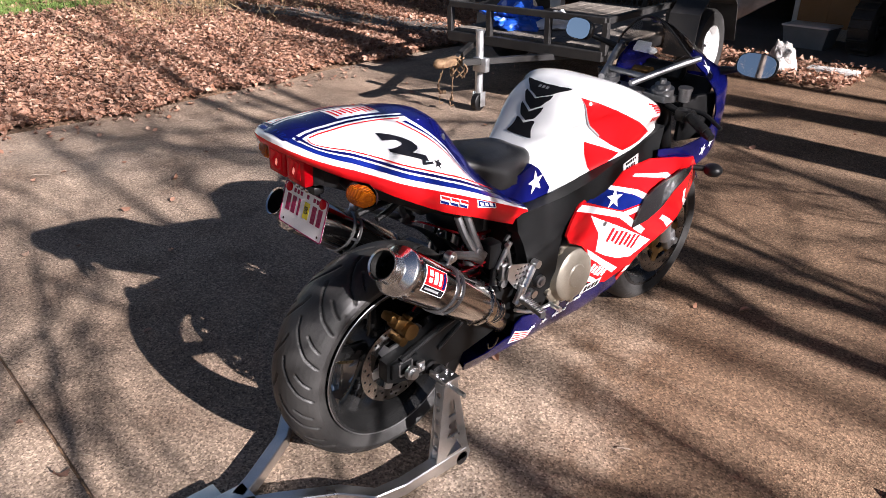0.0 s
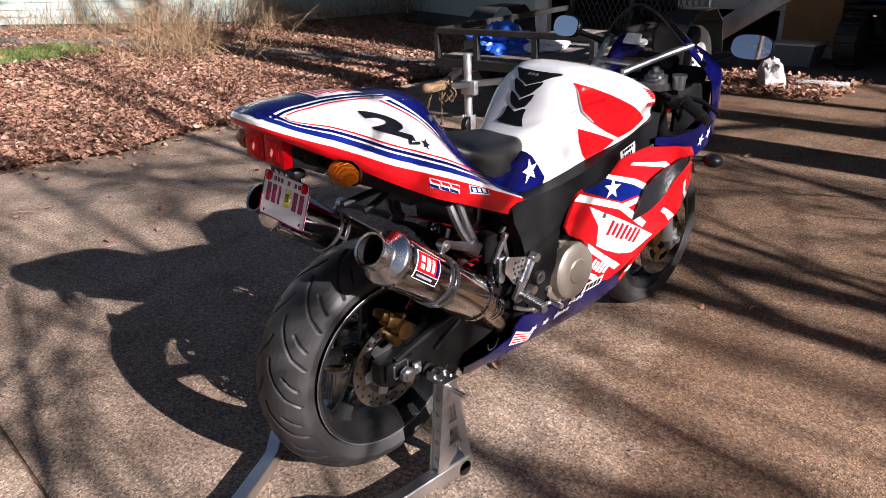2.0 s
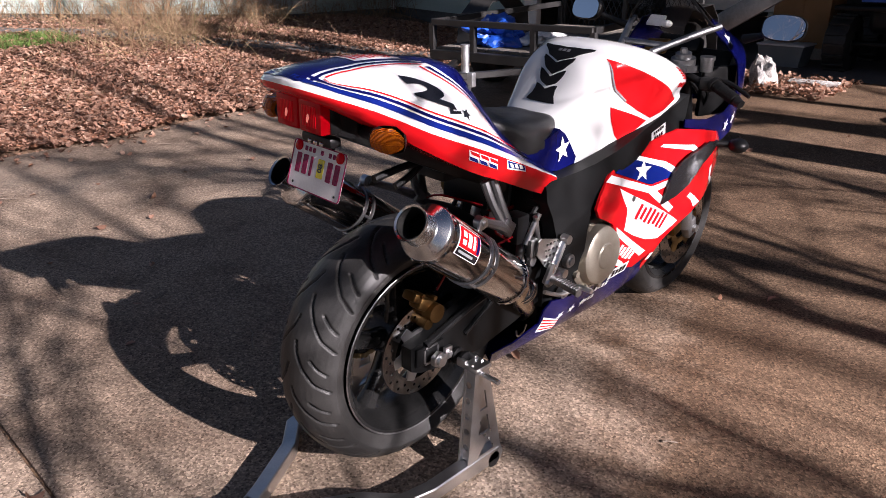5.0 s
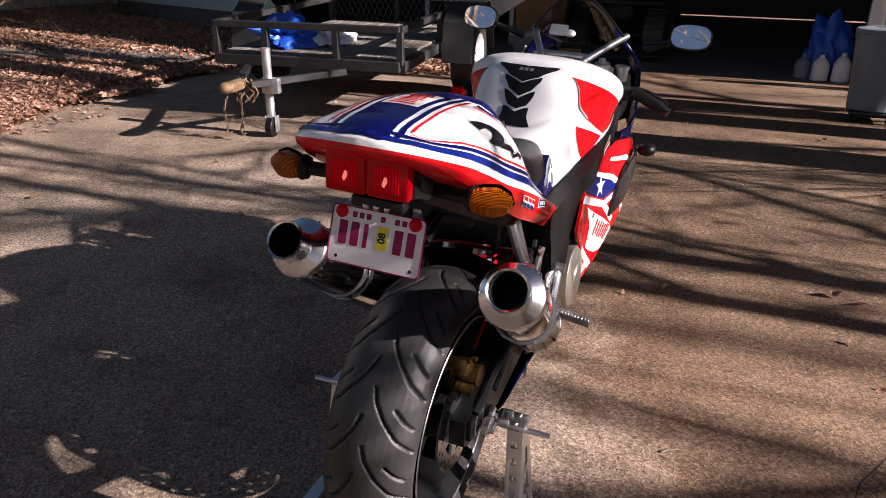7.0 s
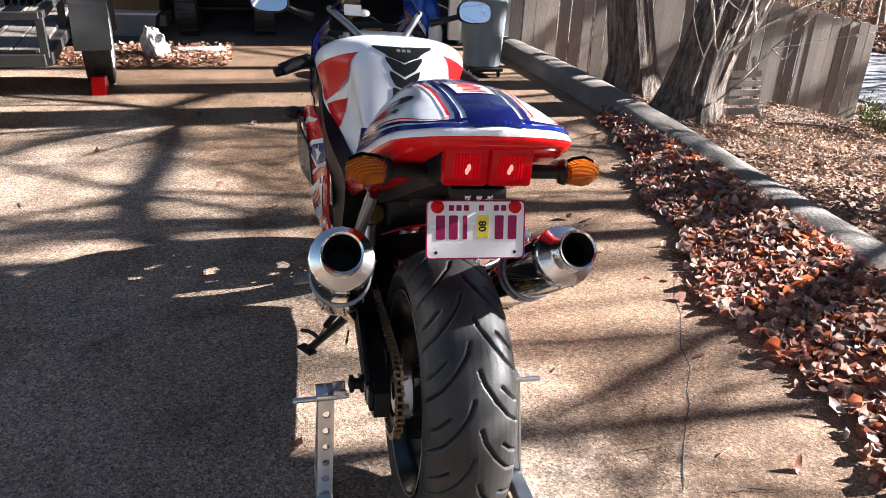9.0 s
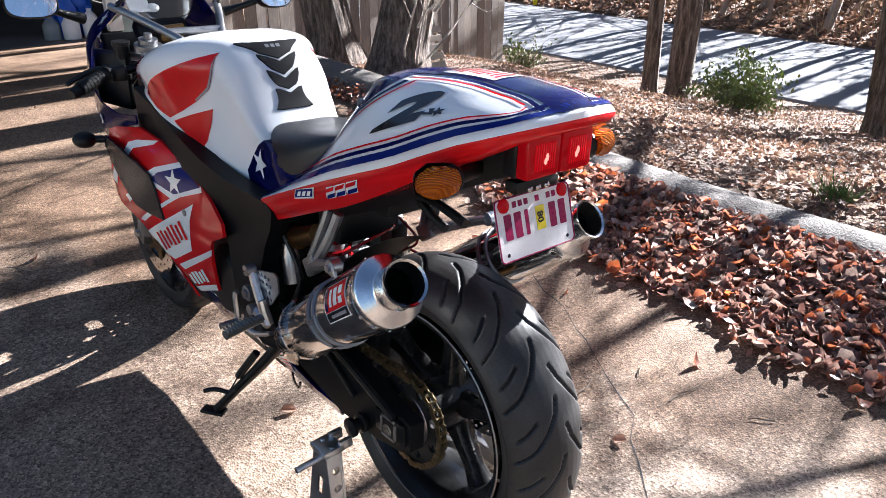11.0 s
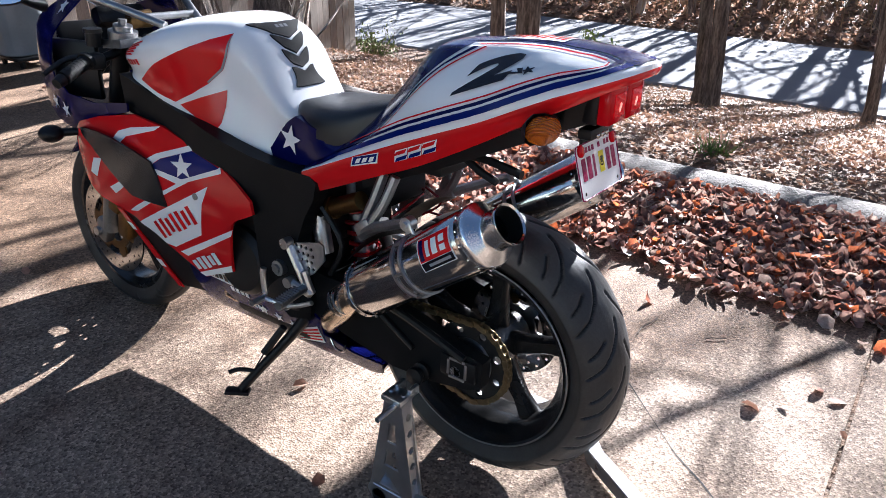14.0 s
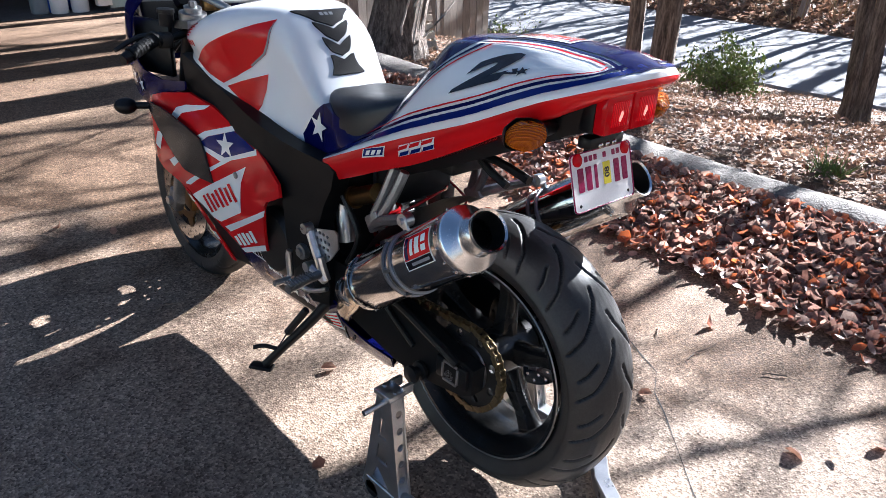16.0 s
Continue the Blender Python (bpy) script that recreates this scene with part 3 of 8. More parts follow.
rng = np.random.default_rng(5)
spots = []
PILE_EDGE = [(-3.3, -1.40), (-0.7, -1.26), (-0.2, -1.22), (0.22, -1.27), (0.77, -1.27), (1.1, -1.33), (1.6, -1.45), (2.47, -1.70), (3.25, -1.92), (3.6, -2.02)]
while len(spots) < 24000:
    x = rng.uniform(-3.2, 3.45)
    y = -1.98 + abs(rng.normal(0, 0.40))
    edge = lerp_table(PILE_EDGE, x)[0] - 0.04 * math.sin(x * 5.3) - 0.03 * math.sin(x * 13)
    if y < edge + rng.exponential(0.02):
        depth = 0.085 * (1 - smoothstep(-1.95, edge, y)) * (1 - 0.6 * smoothstep(2.0, 3.3, x)) + 0.025
        spots.append((x, y, rise(x) + rng.uniform(0.2, 1.0) * depth))
for k in range(26):
    spots.append((rng.uniform(-1.5, 1.2), -1.28 - 0.2 * max(0, 0.0) + rng.exponential(0.12), 0.004))
loose = [(x, y, rise(x) + 0.002) for x, y in [(rng.uniform(-1.2, 4.5), rng.uniform(-1.1, 3.9)) for k in range(75)] + [(rng.uniform(-2.5, 3.0), EDGE_L - 0.12 - rng.exponential(0.12)) for k in range(160)]]
leaf_litter("loose_leaves", loose, LEAVES, "single dry leaves blown over the driveway", (0.025, 0.055), 0.3)
tv, tf = [], []
for k in range(46):
    p = Vector((rng.uniform(-1.3, 3.5), rng.uniform(-1.1, 3.8), 0.004))
    p.z += rise(p.x)
    a, length = rng.uniform(0, 6.283), rng.uniform(0.03, 0.16)
    pts = [p + Vector((math.cos(a + b * 0.5) * length * f, math.sin(a + b * 0.5) * length * f, 0.002 * math.sin(f * 3))) for f, b in ((0, 0), (0.35, 0.12), (0.7, -0.06), (1, 0.1))]
    for q0, q1 in zip(pts, pts[1:]):
        t = (q1 - q0).normalized()
        sd, up, base = Vector((-t.y, t.x, 0)) * 0.0018, Vector((0, 0, 0.003)), len(tv)
        tv += [q0 - sd, q0 + sd, q0 + up, q1 - sd, q1 + sd, q1 + up]
        tf += [(base, base + 3, base + 5, base + 2), (base + 1, base + 2, base + 5, base + 4)]
tagged(raw("twigs", tv, tf, TWIG), "small broken twigs lying on the driveway", "twigs", kind="stuff")
leaf_litter("leaf_pile", spots, LEAVES_RED, "drift of red-brown fallen leaves against the kerb", (0.030, 0.068), 0.6)
spots = []
for k in range(52000):
    x, y = rng.uniform(-5, 12), -2.30 - rng.exponential(3.2)
    if y > -11.2:
        spots.append((x, y, ground_z(x, y) + rng.uniform(0, 0.03)))
leaf_litter("slope_leaves", spots, LEAVES_PALE, "tan fallen leaves on the slope behind the kerb", (0.022, 0.050), 0.3)
spots = []
for k in range(90000):
    x, y = rng.uniform(-2.5, 6.8), EDGE_L - 0.19 + rng.gamma(1.5, 1.7)
    if y > 13 - 0.9 * max(x - 2.0, 0) or (abs(0.88 * (x - 1.0) + 0.47 * (y - 11.8)) < 0.33 and rng.random() < 0.8) or (x < 2.3 and min(abs(y - 8.1), abs(y - 8.6)) < 0.2 and rng.random() < 0.93):
        continue
    spots.append((x, y + (0.1 * math.sin(x * 5) if y < EDGE_L + 0.25 else 0), ground_z(x, y) + rng.uniform(0, 0.03)))
leaf_litter("yard_leaves", spots, LEAVES, "thick orange-brown fallen leaves on the yard", (0.03, 0.068), 0.38)
spots = [(5.75 + 0.3 * rng.normal(), rng.uniform(0.75, 3.3), 0.12 + rng.uniform(0, 0.05)) for k in range(2600)]
leaf_litter("threshold_leaves", [s for s in spots if 5.2 < s[0] < 6.5], LEAVES, "fallen leaves blown up before the garage", (0.035, 0.07), 0.4)
spots = [(rng.uniform(-6, 30), -17.3 - rng.exponential(5), 0) for k in range(12000)]
leaf_litter("bank_leaves", [(x, y, ground_z(x, y) + 0.02) for x, y, z in spots], LEAVES_PALE, "tan leaves on the wooded bank", (0.12, 0.25), 0.35)


# ---- house and garage ----
def lap_wall(name, x0, y0, x1, y1, z0, z1, label, out, lap=0.115):
    """A wall clad in overlapping horizontal boards, each board a piece."""
    a, b = Vector((x0, y0, 0)), Vector((x1, y1, 0))
    d = (b - a).normalized()
    n = Vector(out)
    w = thing(name, Matrix(), label, "wall", kind="structure")
    bm = bmesh.new()
    c = (a + b) / 2 - n * 0.07
    box(bm, ((b - a).length, 0.12, z1 - z0 + 0.4), (c.x, c.y, (z0 + z1) / 2 - 0.2), rot=Matrix.Rotation(math.atan2(d.y, d.x), 3, "Z"))
    part("sheathing", bm, GARAGE_DARK, w)
    k, z = 0, z0
    while z < z1 - 0.01:
        top = min(z + lap + 0.012, z1)
        prof = ((0.006, top), (0.022, z + 0.012), (0.024, z), (0.004, z))
        verts = [p + n * o + Vector((0, 0, h)) for p in (a, b) for o, h in prof]
        raw("siding_board", verts, [(0, 1, 5, 4), (1, 2, 6, 5), (2, 3, 7, 6), (0, 3, 2, 1), (4, 5, 6, 7)], SIDING, w)
        z += lap
    return w


lap_wall("wall_garage_front", GARAGE_X, 4.84, 7.72, 8.60, 0.45, 2.95, "pale green lap-sided garage wall", (-0.988, 0.150, 0))
lap_wall("wall_garage_pier", GARAGE_X, -2.12, GARAGE_X, -1.60, 0.15, 2.95, "narrow pale green lap-sided wall beside the garage opening", (-1, 0, 0))
lap_wall("wall_recess", 5.71, 8.73, 7.72, 8.60, 0.42, 2.95, "shaded pale green lap-sided recess wall", (-0.064, -0.998, 0))
lap_wall("wall_bay", 5.25, 9.16, 5.71, 8.73, 0.42, 2.95, "sunlit pale lap-sided corner wall", (-0.683, -0.730, 0))
lap_wall("wall_house", -1.0, 17.5, 5.25, 9.16, 0.42, 2.95, "pale green lap-sided house wall behind weeds", (-0.80, -0.60, 0))
bm = bmesh.new()
box(bm, (0.09, 0.20, 2.6), (GARAGE_X - 0.02, 4.72, 1.48), bevel=0.004)
box(bm, (0.09, 0.13, 2.6), (GARAGE_X - 0.02, -1.54, 1.48), bevel=0.004)
box(bm, (0.09, 0.13, 2.6), (GARAGE_X - 0.02, -2.14, 1.48), bevel=0.004)
box(bm, (0.06, 0.06, 2.5), (7.66, 8.55, 1.65), bevel=0.004)
tagged(part("trim", bm, TRIM), "white painted corner boards of the garage", "trim", kind="structure")
bm = bmesh.new()
box(bm, (0.16, 6.2, 0.6), (GARAGE_X + 0.08, 1.55, 2.72))
tagged(part("wall_garage_lintel", bm, SIDING), "pale green wall above the garage opening", "wall", kind="structure")
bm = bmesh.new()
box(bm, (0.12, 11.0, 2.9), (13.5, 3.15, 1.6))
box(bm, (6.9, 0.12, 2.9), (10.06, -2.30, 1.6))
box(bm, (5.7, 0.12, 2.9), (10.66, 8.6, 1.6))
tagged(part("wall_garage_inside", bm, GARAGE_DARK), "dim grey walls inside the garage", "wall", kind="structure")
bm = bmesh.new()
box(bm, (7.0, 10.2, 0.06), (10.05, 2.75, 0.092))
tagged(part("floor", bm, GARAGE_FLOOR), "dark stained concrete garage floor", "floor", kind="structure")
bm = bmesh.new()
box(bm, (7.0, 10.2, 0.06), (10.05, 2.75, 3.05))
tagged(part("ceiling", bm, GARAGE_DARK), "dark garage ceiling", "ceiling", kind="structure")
roof = thing("roof", Matrix(), "low grey shingled garage and house roof", "roof", kind="structure")
bm = bmesh.new()
slab(bm, [(-1.35, 2.62), (3.3, 4.2), (7.0, 2.68), (7.0, 2.84), (3.3, 4.36), (-1.35, 2.78)], 11.2, to3d=lambda u, v, w: Vector((GARAGE_X + u, -2.7 + w, v + 0.25)))
part("roof_sheet", bm, KERB_MAT, roof)

# ---- trees and fence ----
def limb_tubes(verts, faces, p, d, length, r, depth, rng, seg=6, droop=0.0, twig_min=0.004):
    """Grow one limb and its side limbs as tapered tubes."""
    steps = 5 if depth > 1 else 4
    ring_prev = None
    pts = [Vector(p)]
    dirs = [Vector(d).normalized()]
    for k in range(steps):
        dd = dirs[-1] + Vector(rng.normal(0, 0.13, 3)) + Vector((0, 0, 0.05 - droop))
        dd.normalize()
        dirs.append(dd)
        pts.append(pts[-1] + dd * length / steps)
    sides = max(3, seg - (0 if depth > 2 else 2))
    for k, q in enumerate(pts):
        t = dirs[k]
        a = t.orthogonal().normalized()
        b = t.cross(a)
        rr = max(r * (1 - 0.62 * k / steps), twig_min * 0.5)
        base = len(verts)
        for j in range(sides):
            ang = 2 * math.pi * j / sides
            verts.append(q + (a * math.cos(ang) + b * math.sin(ang)) * rr)
        if ring_prev is not None:
            for j in range(sides):
                faces.append((ring_prev + j, ring_prev + (j + 1) % sides, base + (j + 1) % sides, base + j))
        ring_prev = base
    if depth > 0:
        for k in range(rng.integers(3, 6) if depth > 1 else rng.integers(2, 5)):
            at = rng.integers(1, steps + 1)
            side = dirs[at].orthogonal().normalized()
            side.rotate(Matrix.Rotation(rng.uniform(0, 6.283), 3, dirs[at]))
            nd = dirs[at] * rng.uniform(0.4, 0.9) + side * rng.uniform(0.5, 1.0)
            limb_tubes(verts, faces, pts[at], nd, length * rng.uniform(0.45, 0.7), r * (1 - 0.62 * at / steps) * rng.uniform(0.45, 0.7), depth - 1, rng, seg, droop, twig_min)
    return pts, dirs


def trunk_mesh(bm, pts, radii, seg=18, ridge=0.07):
    """A tapered trunk with bark ridges and a flared foot."""
    fine = []
    n = len(pts)
    for k in range(n - 1):
        for s in range(8):
            t = s / 8
            fine.append((Vector(pts[k]).lerp(Vector(pts[k + 1]), t), radii[k] * (1 - t) + radii[k + 1] * t))
    fine.append((Vector(pts[-1]), radii[-1]))
    rings = []
    for k, (p, r) in enumerate(fine):
        ring = []
        for j in range(seg):
            a = 2 * math.pi * j / seg
            q = 1 + ridge * noise.noise((math.cos(a) * 3 + p.x, math.sin(a) * 3 + p.y, p.z * 1.3)) + (ridge * 0.35 if j % 2 else -ridge * 0.35)
            ring.append(p + Vector((math.cos(a), math.sin(a), 0)) * r * q)
        rings.append(ring)
    return skin(bm, rings, True, True)


def bare_tree(x, y, height, r, seed, label, lean=(0, 0), depth=3, leaves=0, first=0.35, name="tree", forks=7, thick=0.5):
    rng = np.random.default_rng(seed)
    z = ground_z(x, y) - 0.05
    t = thing(name, Matrix.Translation((x, y, z)), label, "tree")
    pts = [Vector((0, 0, 0)), Vector((0.0, 0, 0.25)), Vector((lean[0] * 0.35, lean[1] * 0.35, height * 0.3)), Vector((lean[0] * 0.75 + rng.normal(0, 0.1), lean[1] * 0.75, height * 0.65)), Vector((lean[0], lean[1], height))]
    rad = [r * 1.45, r * 1.08, r * 0.85, r * 0.5, r * 0.1]
    part("trunk", trunk_mesh(bmesh.new(), pts, rad, 16 if r > 0.12 else 10), BARK, t)
    verts, faces = [], []
    for k in range(forks):
        h = first + (0.95 - first) * (k + rng.uniform(0, 1)) / forks
        lo = [0.0, 0.025, 0.3, 0.65, 1.0]
        i = max(j for j in range(4) if lo[j] <= h)
        f = (h - lo[i]) / (lo[i + 1] - lo[i])
        p = pts[i].lerp(pts[i + 1], f)
        a = rng.uniform(0, 6.283)
        d = Vector((math.cos(a), math.sin(a), rng.uniform(0.3, 0.9)))
        limb_tubes(verts, faces, p, d, height * rng.uniform(0.2, 0.36) * (1.15 - h * 0.6), (rad[i] * (1 - f) + rad[i + 1] * f) * thick, depth, rng)
    raw("crown", verts, faces, TWIG, t, smooth=True)
    if leaves:
        lv, lf = [], []
        picks = rng.integers(0, len(verts), leaves)
        for q in picks:
            p = verts[q] + Vector(rng.normal(0, 0.05, 3))
            R = Euler(tuple(rng.uniform(0, 6.28, 3))).to_matrix()
            b = len(lv)
            s = rng.uniform(0.02, 0.05)
            lv += [p + R @ Vector(c) * s for c in ((-1, 0, 0), (0, -0.6, 0.2), (1, 0, 0), (0, 0.6, 0.2))]
            lf.append((b, b + 1, b + 2, b + 3))
        tagged(raw("leaf_clump", lv, lf, LEAVES_RED, t), "last dry red leaves", kind="stuff")
    return t


# the twin-trunked tree behind the kerb
oak = thing("twin_tree", Matrix.Translation((3.76, -2.76, -0.05)), "twin-trunked rough-barked tree close behind the kerb", "tree")
for pts, rad in (([(-0.10, 0.08, 0), (-0.10, 0.04, 0.3), (-0.11, -0.12, 0.9), (-0.08, -0.62, 2.6), (0.0, -1.2, 5.5), (0.1, -1.7, 9.5)], [0.31, 0.22, 0.20, 0.18, 0.14, 0.03]),
                 ([(-0.09, 0.0, 0.15), (-0.08, -0.06, 0.5), (-0.04, -0.26, 1.05), (0.0, -0.58, 2.4), (0.1, -0.95, 5.0), (0.2, -1.2, 8.0)], [0.20, 0.17, 0.16, 0.14, 0.10, 0.02]),
                 ([(0.72, 0.08, 0), (0.72, 0.14, 0.35), (0.74, 0.26, 0.95), (0.78, 0.4, 2.6), (0.7, 0.7, 5.5), (0.9, 0.8, 9.0)], [0.31, 0.20, 0.18, 0.16, 0.12, 0.03])):
    part("trunk", trunk_mesh(bmesh.new(), pts, rad, 44, 0.055), BARK, oak)
verts, faces = [], []
rng = np.random.default_rng(11)
for k in range(9):
    h = 3.0 + 0.6 * k
    limb_tubes(verts, faces, Vector((0.45 + 0.03 * k, -0.3, h)), Vector((rng.normal(), rng.normal() + 0.1, 0.7)), rng.uniform(1.8, 3.2), 0.07, 3, rng)
for k in range(7):
    limb_tubes(verts, faces, Vector((0.0, 0.0, 1.35 + 0.25 * k)), Vector((rng.normal(0, 0.8), 0.7 + rng.normal(0, 0.5), 0.5)), rng.uniform(1.2, 2.0), 0.035, 2, rng)
raw("crown", verts, faces, TWIG, oak, smooth=True)
verts, faces = [], []
for k in range(12):
    limb_tubes(verts, faces, Vector((-0.32 + rng.uniform(-0.08, 0.1), -0.15 + rng.uniform(-0.15, 0.25), rng.uniform(0.05, 0.9))), Vector((-0.5 + rng.normal(0, 0.4), rng.normal(0, 0.45), 0.75)), rng.uniform(0.7, 1.4), 0.011, 1, rng, 6, 0.03, 0.005)
raw("shoot", verts, faces, PALE_TWIG, oak, "pale thin leafless shoots", smooth=True)

SLOPE_TREES = ((1.52, -7.20, 10, 0.080, 21, (0.4, 0.2), "slim leaning tree with few red leaves on the slope", 160),
               (1.75, -7.50, 11, 0.075, 22, (0.8, -0.2), "slim dark tree on the slope", 90),
               (5.40, -8.90, 12, 0.115, 23, (0.2, 0.1), "dark straight tree beside the road", 60),
               (4.67, -8.50, 13, 0.165, 24, (-0.2, 0.2), "thick dark tree beside the road", 0))
slope_trees = []
for x, y, h, r, seed, lean, label, leaves in SLOPE_TREES:
    slope_trees.append(bare_tree(x, y, h, r, seed, label, lean, 3, leaves, 0.14 if leaves else 0.4, forks=14 if leaves else 7, thick=0.6 if leaves else 0.5))
# a long bent limb of the leaning tree, which shades the driveway
limb_z = 4.52
part("limb", pipe(bmesh.new(), [(0.06, 0.05, limb_z - 0.35), (0.39, 0.21, limb_z), (0.59, 0.29, limb_z + 0.03), (0.89, 0.37, limb_z + 0.03), (1.22, 0.43, limb_z), (1.55, 0.44, limb_z), (2.00, 0.43, limb_z + 0.02), (2.25, 0.36, limb_z + 0.05), (2.8, 0.2, limb_z + 0.4)], [0.060, 0.058, 0.056, 0.054, 0.050, 0.046, 0.04, 0.03, 0.012], 10), BARK, slope_trees[0])
part("limb", pipe(bmesh.new(), [(1.02, 0.40, limb_z), (0.89, 0.50, limb_z + 0.02), (0.80, 0.60, limb_z + 0.02), (0.74, 0.75, limb_z + 0.05), (0.5, 1.3, limb_z + 0.2)], [0.03, 0.028, 0.026, 0.02, 0.008], 8), BARK, slope_trees[0])
# tall trees added over the road and behind the camera's back, to throw soft branch shadows on the driveway
for k in range(10):
    bare_tree(-4.0 + 1.6 * k + 0.35 * math.sin(k * 2.7), -19.0 - 2.2 * (k % 3) - 0.5 * math.sin(k * 1.9), 14.5 + 1.3 * math.sin(k * 3.1), 0.10 + 0.03 * (k % 3), 40 + k, "tall bare winter tree beyond the road", (0.5 * math.sin(k), 0.4), 3, 0, 0.4, forks=6)
# slope trees added out of view, nearer, for crisper branch shadows
for x, y, h, r, seed in ((-1.9, -7.2, 9, 0.06, 31), (-3.4, -9.0, 11, 0.10, 32), (0.1, -9.3, 10, 0.07, 33), (-1.3, -8.4, 9, 0.05, 34), (-0.95, -5.6, 6.5, 0.06, 35), (-0.5, -4.8, 5, 0.045, 36), (-2.2, -5.0, 6, 0.05, 37)):
    bare_tree(x, y, h, r, seed, "unseen bare winter tree on the slope, added for its branch shadows", (0.6 * math.sin(seed), 0.3), 3, 0, 0.2, forks=12, thick=0.65)

# trees behind the driveway's near end, seen only in the mirrors
for k, (x, y) in enumerate(((-9, 5), (-12, 4.6), (-10, 8.5), (-16, 1.5), (-17, -1.5), (-9.5, -4.5), (-13, -5.5), (-7.5, 7))):
    bare_tree(x, y, 11 + 2 * math.sin(k * 2.1), 0.14, 60 + k, "bare winter tree with last brown leaves", (0.4 * math.sin(k), 0.3), 3, 260, 0.25, forks=9)

fence = thing("fence", Matrix(), "weathered grey-brown plank fence stepping down the slope", "fence")
planks = []
for k in range(35):
    f = (0.06 + k * 0.141) / 4.98
    x, y = 6.235 + 0.455 * f, -2.06 - 4.96 * f
    zb = min(ground_z(x, y), 0.02) - 0.02
    zt = 1.22 - 0.865 * f + 0.016 * math.sin(k * 3.7)
    planks.append((x + 0.010 * math.sin(k * 5.1), y, zb, zt, 0.008 * math.sin(k * 1.7)))

# woods beyond the road
rng = np.random.default_rng(77)
verts, faces = [], []
for k in range(420):
    x, y = rng.uniform(-30, 75), -18.2 - rng.exponential(11)
    r = rng.uniform(0.03, 0.16)
    limb_tubes(verts, faces, Vector((x, y, ground_z(x, y) - 0.1)), Vector((rng.normal(0, 0.06), rng.normal(0, 0.06), 1)), rng.uniform(5, 9.5), r, 1 if k % 3 else 2, rng, 6)
tagged(raw("far_woods", verts, faces, WOODS, smooth=True), "bare grey winter woods beyond the road", "woods", kind="stuff")
verts, faces = [], []
for k in range(2600):
    x, y = rng.uniform(-15, 50), -17.6 - rng.exponential(4)
    limb_tubes(verts, faces, Vector((x, y, ground_z(x, y) - 0.02)), Vector((rng.normal(0, 0.3), rng.normal(0, 0.3), 1)), rng.uniform(0.4, 2.2), rng.uniform(0.006, 0.02), 1 if k % 4 == 0 else 0, rng, 5)
tagged(raw("undergrowth", verts, faces, SCRUB, smooth=True), "dry brown undergrowth below the woods", "undergrowth", kind="stuff")
spots = [(rng.uniform(-15, 45), -18.5 - rng.exponential(7), rng.uniform(0.3, 4.5)) for k in range(9000)]
leaf_litter("woods_leaves", [(x, y, ground_z(x, y) + z) for x, y, z in spots], LEAVES_PALE, "brown leaves still hanging in the woods", (0.08, 0.2), 1.2)

# weeds before the house
HOUSE_LINE = ((-1.0, 17.5), (5.25, 9.16), (5.71, 8.73), (7.72, 8.60))


def before_house(u, d):
    """A place d metres in front of the house, at u along its walls (0 to 3)."""
    k = min(int(u), 2)
    a, b = Vector(HOUSE_LINE[k]), Vector(HOUSE_LINE[k + 1])
    t = (b - a).normalized()
    n = Vector((t.y, -t.x)) if Vector((t.y, -t.x)).dot(Vector((-0.6, -0.8))) > 0 else Vector((-t.y, t.x))
    p = a.lerp(b, u - k) + n * d
    return p.x, p.y


verts, faces = [], []
for k in range(950):
    u = rng.uniform(0.35, 1.0) if k % 3 else rng.uniform(1.0, 3.0)
    x, y = before_house(u, 0.12 + rng.exponential(0.28))
    tall = 0.30 + 0.6 * max(0, noise.noise((x * 0.8, y * 0.8, 9)) + 0.3)
    limb_tubes(verts, faces, Vector((x, y, ground_z(x, y))), Vector((rng.normal(0, 0.35), rng.normal(0, 0.35), 1)), rng.uniform(0.5, 1.3) * tall, 0.004, 1 if k % 3 == 0 else 0, rng, 5, 0.08, 0.003)
for k in range(230):
    x, y = 2.9 + rng.normal(0, 0.55), 7.3 + rng.normal(0, 0.45)
    limb_tubes(verts, faces, Vector((x, y, ground_z(x, y))), Vector((rng.normal(0, 0.7), rng.normal(0, 0.7), 0.8)), rng.uniform(0.4, 1.0), 0.005, 1, rng, 5, 0.06, 0.003)
for k in range(260):
    x, y = rng.uniform(-1.5, 5.5), rng.uniform(5.0, 8.0)
    if y > 13.0 - 1.3 * x:
        continue
    limb_tubes(verts, faces, Vector((x, y, ground_z(x, y))), Vector((rng.normal(0, 0.6), rng.normal(0, 0.6), 0.9)), rng.uniform(0.12, 0.4), 0.003, 1 if k % 4 == 0 else 0, rng, 5, 0.08, 0.003)
tagged(raw("dry_weeds", verts, faces, SCRUB, smooth=True), "tall dry tan weeds in front of the house", "weeds", kind="stuff")


def blades(name, spots, mat, label, h=(0.03, 0.08)):
    verts, faces = [], []
    for x, y, z in spots:
        a, hh = rng.uniform(0, 6.283), rng.uniform(*h)
        w = 0.004
        lean = rng.normal(0, 0.5, 2) * hh
        b = len(verts)
        verts += [(x - w * math.cos(a), y - w * math.sin(a), z), (x + w * math.cos(a), y + w * math.sin(a), z), (x + lean[0], y + lean[1], z + hh)]
        faces.append((b, b + 1, b + 2))
    return tagged(raw(name, verts, faces, mat), label, "grass", kind="stuff")


